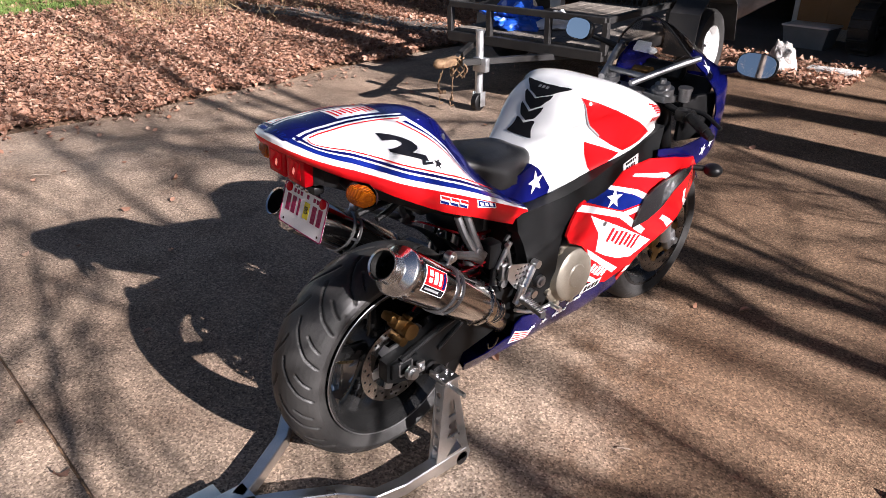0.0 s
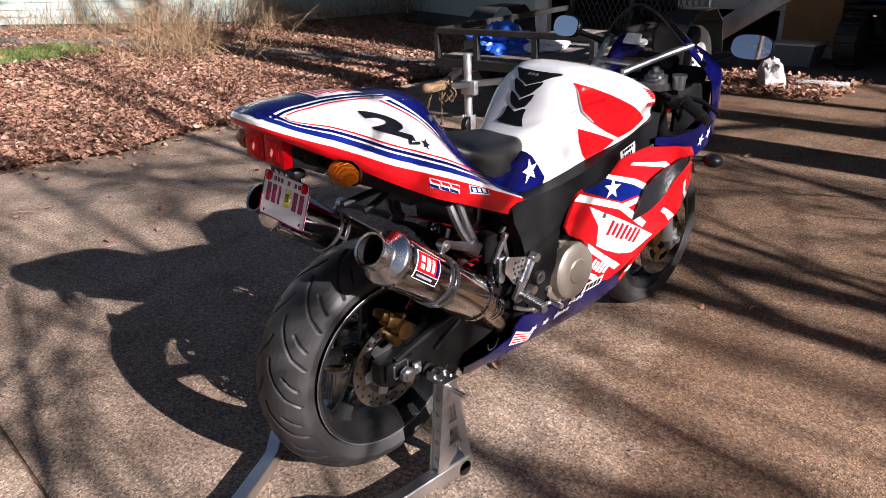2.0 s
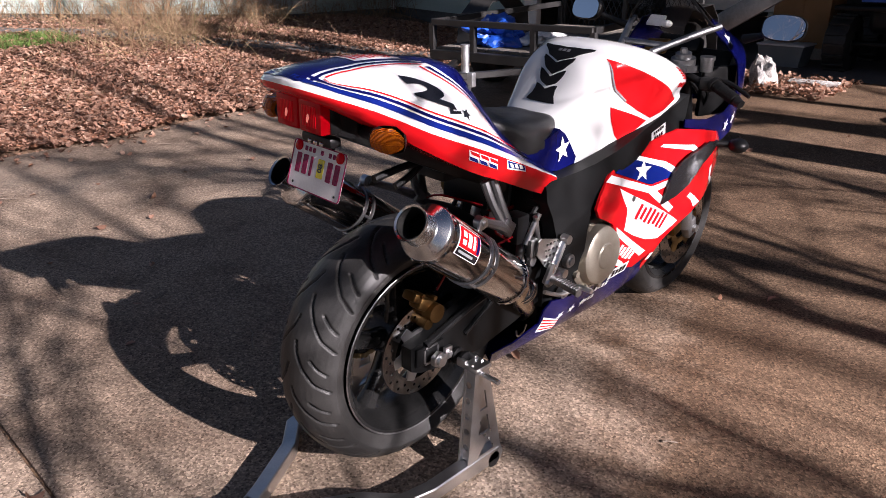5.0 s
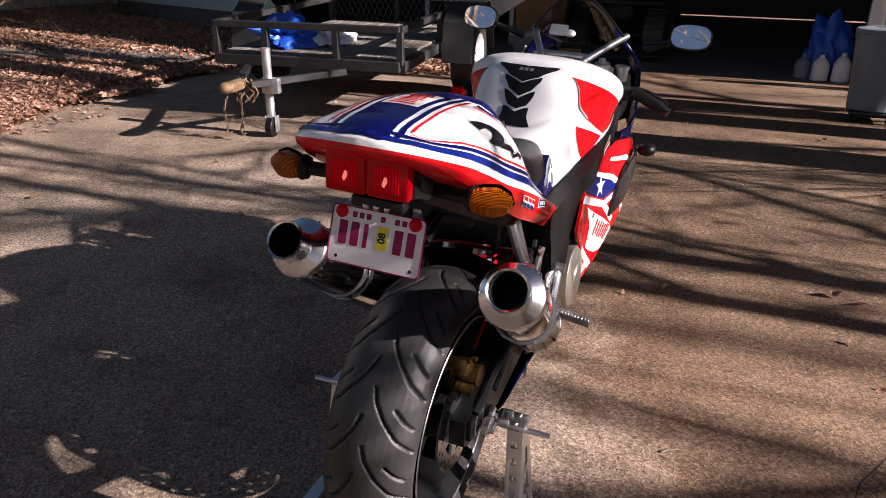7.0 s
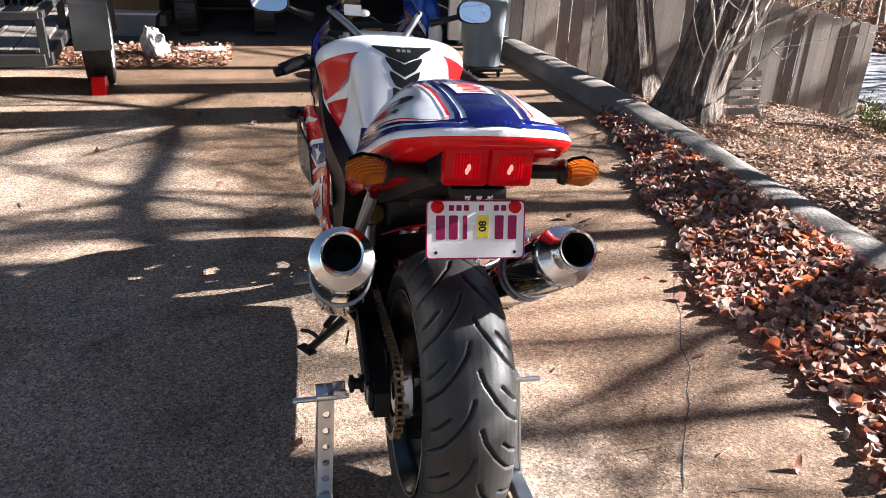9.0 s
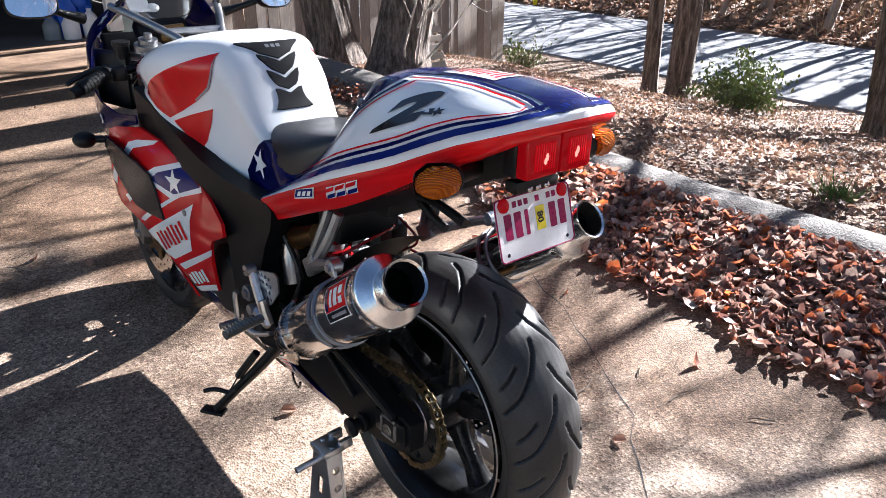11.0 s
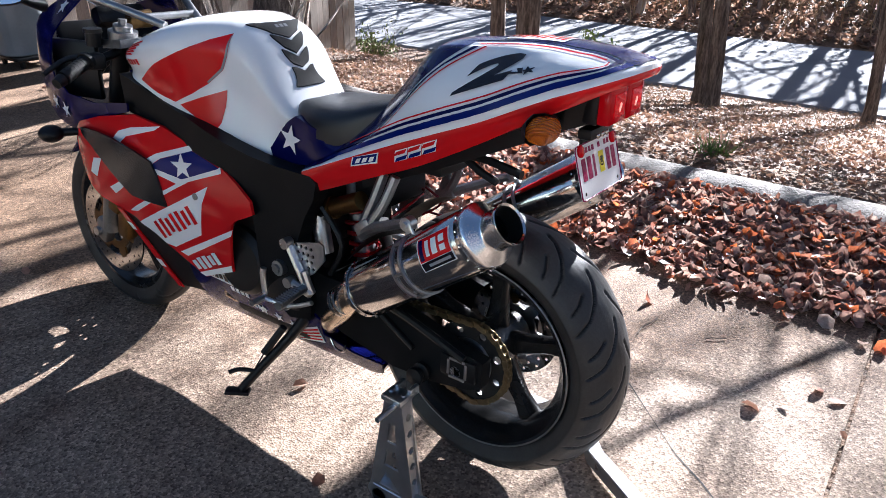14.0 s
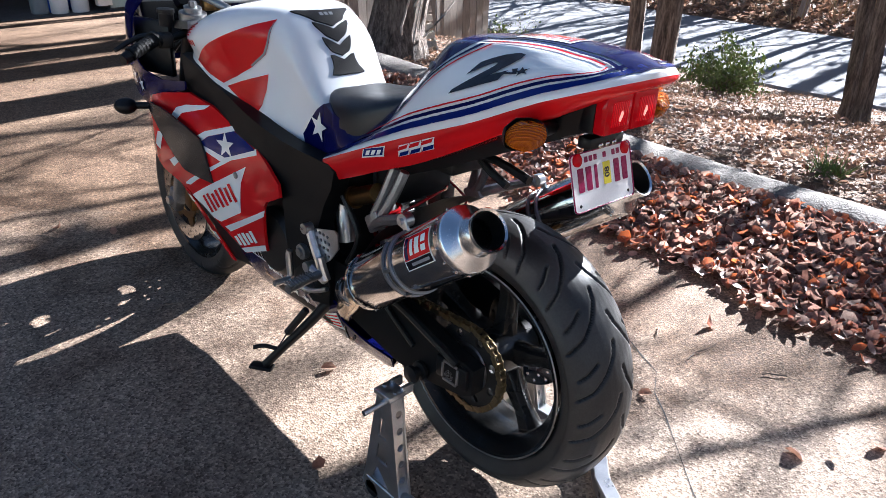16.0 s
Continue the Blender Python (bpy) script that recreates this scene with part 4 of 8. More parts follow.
spots = []
for k in range(9000):
    x = rng.uniform(-1.5, 2.25)
    y = (8.1 if k % 2 else 8.6) + rng.normal(0, 0.09)
    spots.append((x, y, ground_z(x, y)))
blades("grass_strip", spots, GRASS_MAT, "short bright green grass strip among the leaves", (0.04, 0.11))
spots = [(x, y, ground_z(x, y)) for x, y in ((rng.uniform(-4, 9), rng.uniform(-11.2, -2.8)) for k in range(7000))]
blades("slope_grass", spots, DRY_GRASS, "thin dry grass on the slope", (0.04, 0.12))


def shrub(x, y, size, seed, label, n=2200):
    rg = np.random.default_rng(seed)
    z = ground_z(x, y)
    t = thing("shrub", Matrix.Translation((x, y, z)), label, "shrub")
    verts, faces = [], []
    tips = []
    for k in range(16):
        a = rg.uniform(0, 6.283)
        pts, _ = limb_tubes(verts, faces, Vector((0, 0, 0)), Vector((math.cos(a) * 0.7, math.sin(a) * 0.7, 0.8)), size * rg.uniform(0.6, 1.1), 0.01, 2, rg, 5, 0.03, 0.003)
    raw("stem", verts, faces, TWIG, t, smooth=True)
    lv, lf = [], []
    for q in rg.integers(0, len(verts), n):
        p = verts[q] + Vector(rg.normal(0, 0.03, 3))
        R = Euler(tuple(rg.uniform(0, 6.28, 3))).to_matrix()
        s, b = rg.uniform(0.012, 0.03), len(lv)
        lv += [p + R @ Vector(c) * s for c in ((-1.2, 0, 0), (0, -0.6, 0.15), (1.2, 0, 0), (0, 0.6, 0.15))]
        lf.append((b, b + 1, b + 2, b + 3))
    raw("foliage", lv, lf, FOLIAGE, t)
    return t


shrub(2.74, -6.46, 0.44, 3, "small yellow-green shrub on the slope", 2600)
shrub(6.5, -7.25, 0.40, 4, "low green weed at the fence end", 700)
tuft = [(0.24 + rng.normal(0, 0.035), -2.58 + rng.normal(0, 0.035)) for k in range(150)]
blades("grass_tuft", [(x, y, ground_z(x, y)) for x, y in tuft], GRASS_MAT, "small bright green grass tuft behind the kerb", (0.05, 0.15))


# a stack of pale boards leaning behind the twin tree
boards = thing("board_steps", Matrix.Translation((4.6, -3.85, ground_z(4.6, -3.85))), "stack of weathered pale boards leaning at the fence", "boards")
for k in range(5):
    part("board", box(bmesh.new(), (0.022, 0.32, 0.062), (0.035 * k, -0.015 * k, 0.14 + 0.078 * k), Matrix.Rotation(0.25, 3, "Y"), 0.004, 1), DECK_WOOD, boards)
part("side_board", box(bmesh.new(), (0.05, 0.03, 0.62), (0.12, -0.18, 0.31), Matrix.Rotation(0.42, 3, "Y"), 0.004, 1), DECK_WOOD, boards)

# ---- motorcycle ----
def spline(table, x):
    """Smooth values between the rows of a table keyed by its first column."""
    n = len(table)
    if x <= table[0][0]:
        return list(table[0][1:])
    if x >= table[-1][0]:
        return list(table[-1][1:])
    k = max(j for j in range(n - 1) if table[j][0] <= x)
    p1, p2 = table[k], table[k + 1]
    p0, p3 = table[max(k - 1, 0)], table[min(k + 2, n - 1)]
    h = p2[0] - p1[0]
    t = (x - p1[0]) / h
    out = []
    for c in range(1, len(p1)):
        m1 = (p2[c] - p0[c]) / max(p2[0] - p0[0], 1e-6) * h
        m2 = (p3[c] - p1[c]) / max(p3[0] - p1[0], 1e-6) * h
        out.append((2 * t ** 3 - 3 * t * t + 1) * p1[c] + (t ** 3 - 2 * t * t + t) * m1 + (3 * t * t - 2 * t ** 3) * p2[c] + (t ** 3 - t * t) * m2)
    return out


bike = thing("motorcycle", Matrix.Translation((0, 0.036, 0.025)) @ Matrix.Rotation(radians(2.5), 4, "X"), "red, white and blue sport motorcycle on a rear stand", "motorcycle")


def bars(text_width, height, count, cx, cz, slope=0.0, gap=0.25):
    """Upright bars in a row, as outlines in (x, z): stands in for lettering."""
    w = text_width / count
    out = []
    for k in range(count):
        u0, u1 = -text_width / 2 + k * w, -text_width / 2 + (k + 1 - gap) * w
        hh = height * (1.0 if k % 3 != 1 else 0.8) / 2
        ca, sa = math.cos(slope), math.sin(slope)
        out.append([(cx + u * ca - v * sa, cz + u * sa + v * ca) for u, v in ((u0, -hh), (u1, -hh), (u1, hh), (u0, hh))])
    return out


def decal(name, polys, surf, side, mat, parent, off=0.0012, step=0.02, label=""):
    bm = bmesh.new()
    for poly in polys:
        b2 = bmesh.new()
        sheet(b2, poly, surf, side, off, 0.0, step)
        me = bpy.data.meshes.new("tmp")
        b2.to_mesh(me)
        b2.free()
        bm.from_mesh(me)
        bpy.data.meshes.remove(me)
    return part(name, bm, mat, parent, label)


# --- fuel tank ---
TANK = [(0.465, 0.700, 0.060, 0.735, 0.066, 0.760), (0.503, 0.690, 0.095, 0.765, 0.098, 0.795), (0.542, 0.685, 0.115, 0.790, 0.113, 0.830), (0.580, 0.686, 0.130, 0.830, 0.121, 0.884), (0.617, 0.690, 0.142, 0.870, 0.128, 0.940), (0.660, 0.698, 0.152, 0.900, 0.134, 0.973),
        (0.692, 0.710, 0.160, 0.905, 0.140, 0.985), (0.727, 0.722, 0.168, 0.908, 0.161, 0.989), (0.765, 0.742, 0.178, 0.908, 0.188, 0.990), (0.80, 0.762, 0.188, 0.904, 0.208, 0.987), (0.86, 0.784, 0.198, 0.896, 0.221, 0.974), (0.92, 0.803, 0.198, 0.883, 0.219, 0.955),
        (1.000, 0.822, 0.184, 0.868, 0.196, 0.922), (1.045, 0.836, 0.150, 0.858, 0.156, 0.895)]


def tank_section(x, u):
    zb, yb, zs, ys, zt = spline(TANK, x)
    if u < 0.45:
        t = u / 0.45
        bulge = math.sin(math.pi * t) * -0.006
        return yb + (ys - yb) * smoothstep(0, 1, t) + bulge, zb + (zs - zb) * t
    a = (u - 0.45) / 0.55 * math.pi / 2
    return ys * math.cos(a) ** 0.72, zs + (zt - zs) * math.sin(a) ** 0.80


def tank_y(x, z):
    lo, hi = 0.0, 1.0
    for _ in range(22):
        mid = (lo + hi) / 2
        if tank_section(x, mid)[1] < z:
            lo = mid
        else:
            hi = mid
    return tank_section(x, lo)[0]


def tank_top(x, y):
    lo, hi = 0.45, 1.0
    for _ in range(22):
        mid = (lo + hi) / 2
        if tank_section(x, mid)[0] > abs(y):
            lo = mid
        else:
            hi = mid
    return tank_section(x, lo)[1]


rings = []
for k in range(61):
    x = 0.465 + 0.58 * k / 60
    half = [tank_section(x, j / 22) for j in range(23)]
    rings.append([(x, y, z) for y, z in half] + [(x, -y, z) for y, z in half[-2::-1]])
tank = part("fuel_tank", skin(bmesh.new(), rings, True, True), WHITE, bike, "white fuel tank with red side patches")
PATCH_U = [(0.945, 0.825), (0.90, 0.850), (0.85, 0.878), (0.80, 0.902), (0.762, 0.922), (0.72, 0.942), (0.677, 0.957), (0.676, 0.93), (0.680, 0.908), (0.695, 0.873), (0.728, 0.840), (0.77, 0.812), (0.82, 0.787), (0.88, 0.802)]
PATCH_L = [(0.806, 0.782), (0.75, 0.805), (0.686, 0.828), (0.688, 0.79), (0.697, 0.75), (0.715, 0.726), (0.745, 0.742), (0.775, 0.762)]
for s in (-1, 1):
    decal("red_patch", [PATCH_U], tank_y, s, RED, tank, 0.0018, 0.012)
    decal("red_patch", [PATCH_L], tank_y, s, RED, tank, 0.0018, 0.012)
    decal("patch_edge", [[(0.677, 0.957), (0.676, 0.93), (0.680, 0.908), (0.695, 0.873), (0.728, 0.840), (0.731, 0.844), (0.700, 0.876), (0.686, 0.909), (0.682, 0.93)]], tank_y, s, GREY_INK, tank, 0.003, 0.012)
    wing = []
    for j in range(5):
        z0, x1, z1 = 0.878 + 0.0045 * j, 0.945 - 0.011 * j, 0.886 + 0.0085 * j
        wing.append([(1.004 - 0.004 * j, z0), (1.004 - 0.004 * j, z0 + 0.003), (x1, z1 + 0.005), (x1 - 0.006, z1 + 0.001), (x1 + 0.004, z1)])
    decal("wing_mark", wing, tank_y, s, RED, tank, 0.0014, 0.01, label="red plain wing shape")
    decal("lettering", bars(0.080, 0.015, 5, 0.955, 0.868, -0.12, 0.3), tank_y, s, RED, tank, 0.0014, 0.01)


# rubber pads down the tank's spine: a wide winged one and three chevrons
def pad(half, mat):
    outline = half + [(x, -y) for x, y in half[::-1] if y > 0.0001]
    bm = bmesh.new()
    bm.faces.new([bm.verts.new((x, y, 0)) for x, y in outline])
    grid_cut(bm, 0.008, "xy")
    got = bmesh.ops.extrude_face_region(bm, geom=bm.faces[:])["geom"]
    up = {g for g in got if isinstance(g, bmesh.types.BMVert)}
    for v in bm.verts:
        q = Vector((-0.6, 0, 0.8)) * (0.0035 if v in up else -0.002)
        v.co = Vector((v.co.x, v.co.y, tank_top(v.co.x, v.co.y))) + q
    bmesh.ops.recalc_face_normals(bm, faces=bm.faces[:])
    return part("tank_pad", bm, mat, tank, "black rubber tank pad")


top_pad = pad([(0.660, 0.0), (0.664, 0.05), (0.676, 0.082), (0.665, 0.076), (0.642, 0.050), (0.632, 0.040), (0.618, 0.0)], PAD)
bm = bmesh.new()
for k in range(3):
    f = bm.faces.new([bm.verts.new((x, y, 0)) for x, y in ((0.643, 0.018 - 0.014 * k), (0.643, 0.008 - 0.014 * k), (0.652, 0.008 - 0.014 * k), (0.652, 0.018 - 0.014 * k))])
for v in bm.verts:
    v.co = Vector((v.co.x, v.co.y, tank_top(v.co.x, v.co.y))) + Vector((-0.6, 0, 0.8)) * 0.0045
part("lettering", bm, GREY_INK, top_pad)
pad([(0.613, 0.0), (0.627, 0.040), (0.631, 0.050), (0.622, 0.048), (0.608, 0.034), (0.604, 0.028), (0.595, 0.0)], PAD)
pad([(0.590, 0.0), (0.600, 0.030), (0.603, 0.041), (0.595, 0.038), (0.586, 0.030), (0.582, 0.024), (0.576, 0.0)], PAD)
pad([(0.570, 0.0), (0.577, 0.024), (0.578, 0.034), (0.570, 0.033), (0.562, 0.036), (0.551, 0.047), (0.549, 0.030), (0.549, 0.0)], PAD)

# --- navy corner panels with stars, below the seat's nose ---
def corner_y(x, z):
    return 0.104 + 0.03 * (0.60 - x) + 0.012 * smoothstep(0.5, 0.36, x) - 0.9 * max(0.0, z - 0.742) * smoothstep(0.43, 0.33, x)


CORNER = [(0.597, 0.668), (0.586, 0.688), (0.560, 0.716), (0.533, 0.750), (0.505, 0.780), (0.476, 0.798), (0.435, 0.788), (0.37, 0.772), (0.32, 0.775), (0.27, 0.790), (0.275, 0.765), (0.33, 0.735), (0.352, 0.724), (0.40, 0.704), (0.45, 0.690), (0.52, 0.676)]
for s in (-1, 1):
    cp = part("corner_panel", sheet(bmesh.new(), CORNER, corner_y, s, 0.018, 0.03), NAVY, bike, "navy panel with a white star")
    decal("star", [star_poly(0.494, 0.741, 0.037, 100)], corner_y, s, WHITE, cp, 0.0215, 0.012)
    decal("white_edge", [[(0.64, 0.668), (0.62, 0.655), (0.53, 0.660), (0.43, 0.674), (0.36, 0.692), (0.352, 0.704), (0.45, 0.680), (0.56, 0.669), (0.61, 0.666)]], corner_y, s, WHITE, cp, 0.0200, 0.012)

# --- tail cowl ---
#       x      yb     zb     ye     ze     yt     zc
TAIL = [(-0.174, 0.137, 0.915, 0.157, 0.944, 0.081, 1.014),
        (-0.115, 0.148, 0.884, 0.167, 0.917, 0.085, 1.017), (-0.04, 0.155, 0.841, 0.175, 0.882, 0.086, 1.014), (0.05, 0.159, 0.793, 0.178, 0.846, 0.084, 1.004), (0.10, 0.160, 0.768, 0.180, 0.826, 0.078, 0.998),
        (0.14, 0.159, 0.750, 0.178, 0.810, 0.068, 0.986), (0.19, 0.158, 0.730, 0.177, 0.789, 0.058, 0.942), (0.24, 0.157, 0.709, 0.176, 0.768, 0.058, 0.884), (0.30, 0.156, 0.683, 0.175, 0.742, 0.072, 0.814), (0.36, 0.155, 0.658, 0.173, 0.716, 0.088, 0.754), (0.42, 0.153, 0.634, 0.170, 0.690, 0.100, 0.712)]


def tail_row(x):
    """Half-widths and heights of the tail; its rounded end is a superellipse in plan."""
    if x >= -0.174:
        return spline(TAIL, x)
    e = max((x + 0.280) / 0.106, 0.002)
    f = (1 - (1 - e) ** 2.3) ** (1 / 2.3)
    ze = 0.985 - 0.041 * e
    return [0.137 * f, ze - 0.012 - 0.017 * e, 0.157 * f, ze, 0.081 * f, 0.995 + 0.019 * (1 - (1 - e) ** 2)]


def tail_point(x, s):
    yb, zb, ye, ze, yt, zc = tail_row(x)
    if s < 0.3:
        t = s / 0.3
        return yb + (ye - yb) * t + 0.006 * math.sin(math.pi * t), zb + (ze - zb) * t
    end = smoothstep(-0.280, -0.25, x)
    zt = zc - 0.002 - 0.008 * end
    if s < 0.8:
        t = (s - 0.3) / 0.5
        h = end * (0.007 + 0.013 * smoothstep(-0.27, -0.10, x) * (1 - smoothstep(0.06, 0.26, x))) * math.sin(math.pi * t ** 0.85)
        dy, dz = ye - yt, zt - ze
        n = math.hypot(dy, dz) or 1
        return ye - dy * t + h * dz / n, ze + dz * t + h * dy / n
    t = (s - 0.8) / 0.2
    return yt * (1 - t), zt + (zc - zt) * math.sin(t * math.pi / 2)


def side_s(x, d):
    """The height on the tail's flank that lies d metres above its sharp edge."""
    yb, zb, ye, ze, yt, zc = tail_row(x)
    return 0.3 + 0.5 * d / max(math.hypot(ye - yt, zc - 0.01 - ze), 0.03)


def deck_s(x, y):
    """The place on the tail's deck that lies y metres from its middle."""
    return 0.8 + 0.2 * (1 - min(y / max(tail_row(x)[4], 0.01), 1.0))


def tail_sheet(name, polys, side, mat, off, parent, step=0.02, label=""):
    """Outlines in (x, s) laid on the tail's surface."""
    bm = bmesh.new()
    for poly in polys:
        b2 = bmesh.new()
        b2.faces.new([b2.verts.new((x, 0, s * 0.4)) for x, s in poly])
        grid_cut(b2, step)
        for v in b2.verts:
            x, s = v.co.x, min(max(v.co.z / 0.4, 0), 1)
            y0, z0 = tail_point(x, s)
            y1, z1 = tail_point(x, min(s + 0.01, 1.0))
            ya, za = tail_point(x, max(s - 0.01, 0.0))
            ty, tz = y1 - ya, z1 - za
            ln = math.hypot(ty, tz) or 1
            v.co = (x, side * (y0 + tz / ln * off), z0 - ty / ln * off)
        bmesh.ops.recalc_face_normals(b2, faces=b2.faces[:])
        tot = sum((f.normal * f.calc_area() for f in b2.faces), Vector())
        if tot.y * side + tot.z < 0:
            bmesh.ops.reverse_faces(b2, faces=b2.faces[:])
        me = bpy.data.meshes.new("tmp")
        b2.to_mesh(me)
        b2.free()
        bm.from_mesh(me)
        bpy.data.meshes.remove(me)
    return part(name, bm, mat, parent, label)


rings = []
for x in [-0.280 + 0.700 * (k / 84) ** 1.8 for k in range(85)]:
    half = [tail_point(x, j / 30) for j in range(31)]
    rings.append([(x, y, z) for y, z in half] + [(x, -y, z) for y, z in half[-2::-1]])
bm = skin(bmesh.new(), rings, True, True)
# the rear end is closed in level strips, so that the red stops at the edge
bm.verts.ensure_lookup_table()
bm.verts.index_update()
for f in [f for f in bm.faces if all(v.co.x < -0.2799 for v in f.verts)]:
    bm.faces.remove(f)
for j in range(30):
    ring0 = [bm.verts[j], bm.verts[j + 1], bm.verts[59 - j], bm.verts[60 - j]]
    bm.faces.new(ring0 if j < 29 else [bm.verts[29], bm.verts[30], bm.verts[31]])
bmesh.ops.recalc_face_normals(bm, faces=bm.faces[:])
tail = part("tail_cowl", bm, [WHITE, RED], bike, "white tail cowl with navy stripes over a red lower half")
for f in tail.data.polygons:
    k = f.index % 61
    if (f.index >= 61 * 84 and (f.center.x > 0 or f.center.z < 0.985)) or (f.index < 61 * 84 and (k < 9 or k >= 51)):
        f.material_index = 1


def tail_z(x, y):
    """The height of the tail's upper skin over a point of its plan."""
    x, y = min(max(x, -0.280), 0.42), abs(y)
    lo, hi = 0.3, 1.0
    for _ in range(18):
        mid = (lo + hi) / 2
        if tail_point(x, mid)[0] > y:
            lo = mid
        else:
            hi = mid
    return tail_point(x, lo)[1]


def outline_point(q):
    """The tail's sharp edge in plan: q from the left front (1) round the rear (0) to the right front (-1)."""
    a = abs(q)
    if a < 0.3:
        phi = a / 0.3 * math.pi / 2
        x = -0.280 + 0.106 * (1 - math.cos(phi) ** (2 / 2.6))
        y = 0.150 * math.sin(phi) ** (2 / 2.6)
    else:
        x = -0.174 + 0.534 * (a - 0.3) / 0.7
        y = tail_row(x)[2]
    return Vector((x, math.copysign(y, q)))


def ribbon(name, d0, d1, mat, off, keep=0.0, reach=1.0):
    """A painted line that follows the tail's edge, from d0 to d1 metres above it."""
    qs = [k / 120 for k in range(-int(120 * reach), int(120 * reach) + 1)]
    runs, run = [], []
    row = tail_row(-0.174)
    flank = (row[2] - row[4]) / math.hypot(row[2] - row[4], row[5] - 0.01 - row[3])
    for q in qs:
        e = outline_point(q)
        t = (outline_point(min(q + 0.03, 1)) - outline_point(max(q - 0.03, -1))).normalized()
        n = Vector((t.y, -t.x))
        if n.dot(Vector((0.1, 0)) - e) < 0:
            n = -n
        got = []
        for d in (d0, (d0 + d1) / 2, d1):
            o = d * (1.0 + (flank - 1.0) * smoothstep(0.05, 0.3, abs(q)))
            p = Vector((e.x + n.x * o, e.y + n.y * o, 0))
            p.z = tail_z(p.x, p.y)
            if abs(q) > 0.06:
                v, length, prev = 0.3, 0.0, tail_point(e.x, 0.3)
                while length < d and v < 0.8:
                    v += 0.002
                    now = tail_point(e.x, v)
                    length += math.hypot(now[0] - prev[0], now[1] - prev[1])
                    prev = now
                p = p.lerp(Vector((e.x, math.copysign(prev[0], q), prev[1])), smoothstep(0.06, 0.3, abs(q)))
            got.append(p + Vector((0, math.copysign(off * 0.8, p.y) if abs(p.y) > 0.06 else 0, off * 0.75)))
        if len(got) == 3 and abs(got[0].y) >= keep:
            run.append(got)
        elif run:
            runs.append(run)
            run = []
    runs.append(run)
    bm = bmesh.new()
    for r in runs:
        if len(r) > 1:
            skin(bm, r, close=False)
    bmesh.ops.recalc_face_normals(bm, faces=bm.faces[:])
    if sum(f.normal.z for f in bm.faces) < 0:
        bmesh.ops.reverse_faces(bm, faces=bm.faces[:])
    return part(name, bm, mat, tail)


ribbon("stripe", 0.013, 0.026, BLUE, 0.0024)
ribbon("stripe", 0.031, 0.038, NAVY, 0.0024, 0.0, 0.97)
ribbon("stripe", 0.043, 0.0465, RED, 0.0024, 0.072, 0.92)
def deck_band(xs, y0, y1):
    return [(x, deck_s(x, y0)) for x in xs] + [(x, deck_s(x, y1)) for x in xs[::-1]]


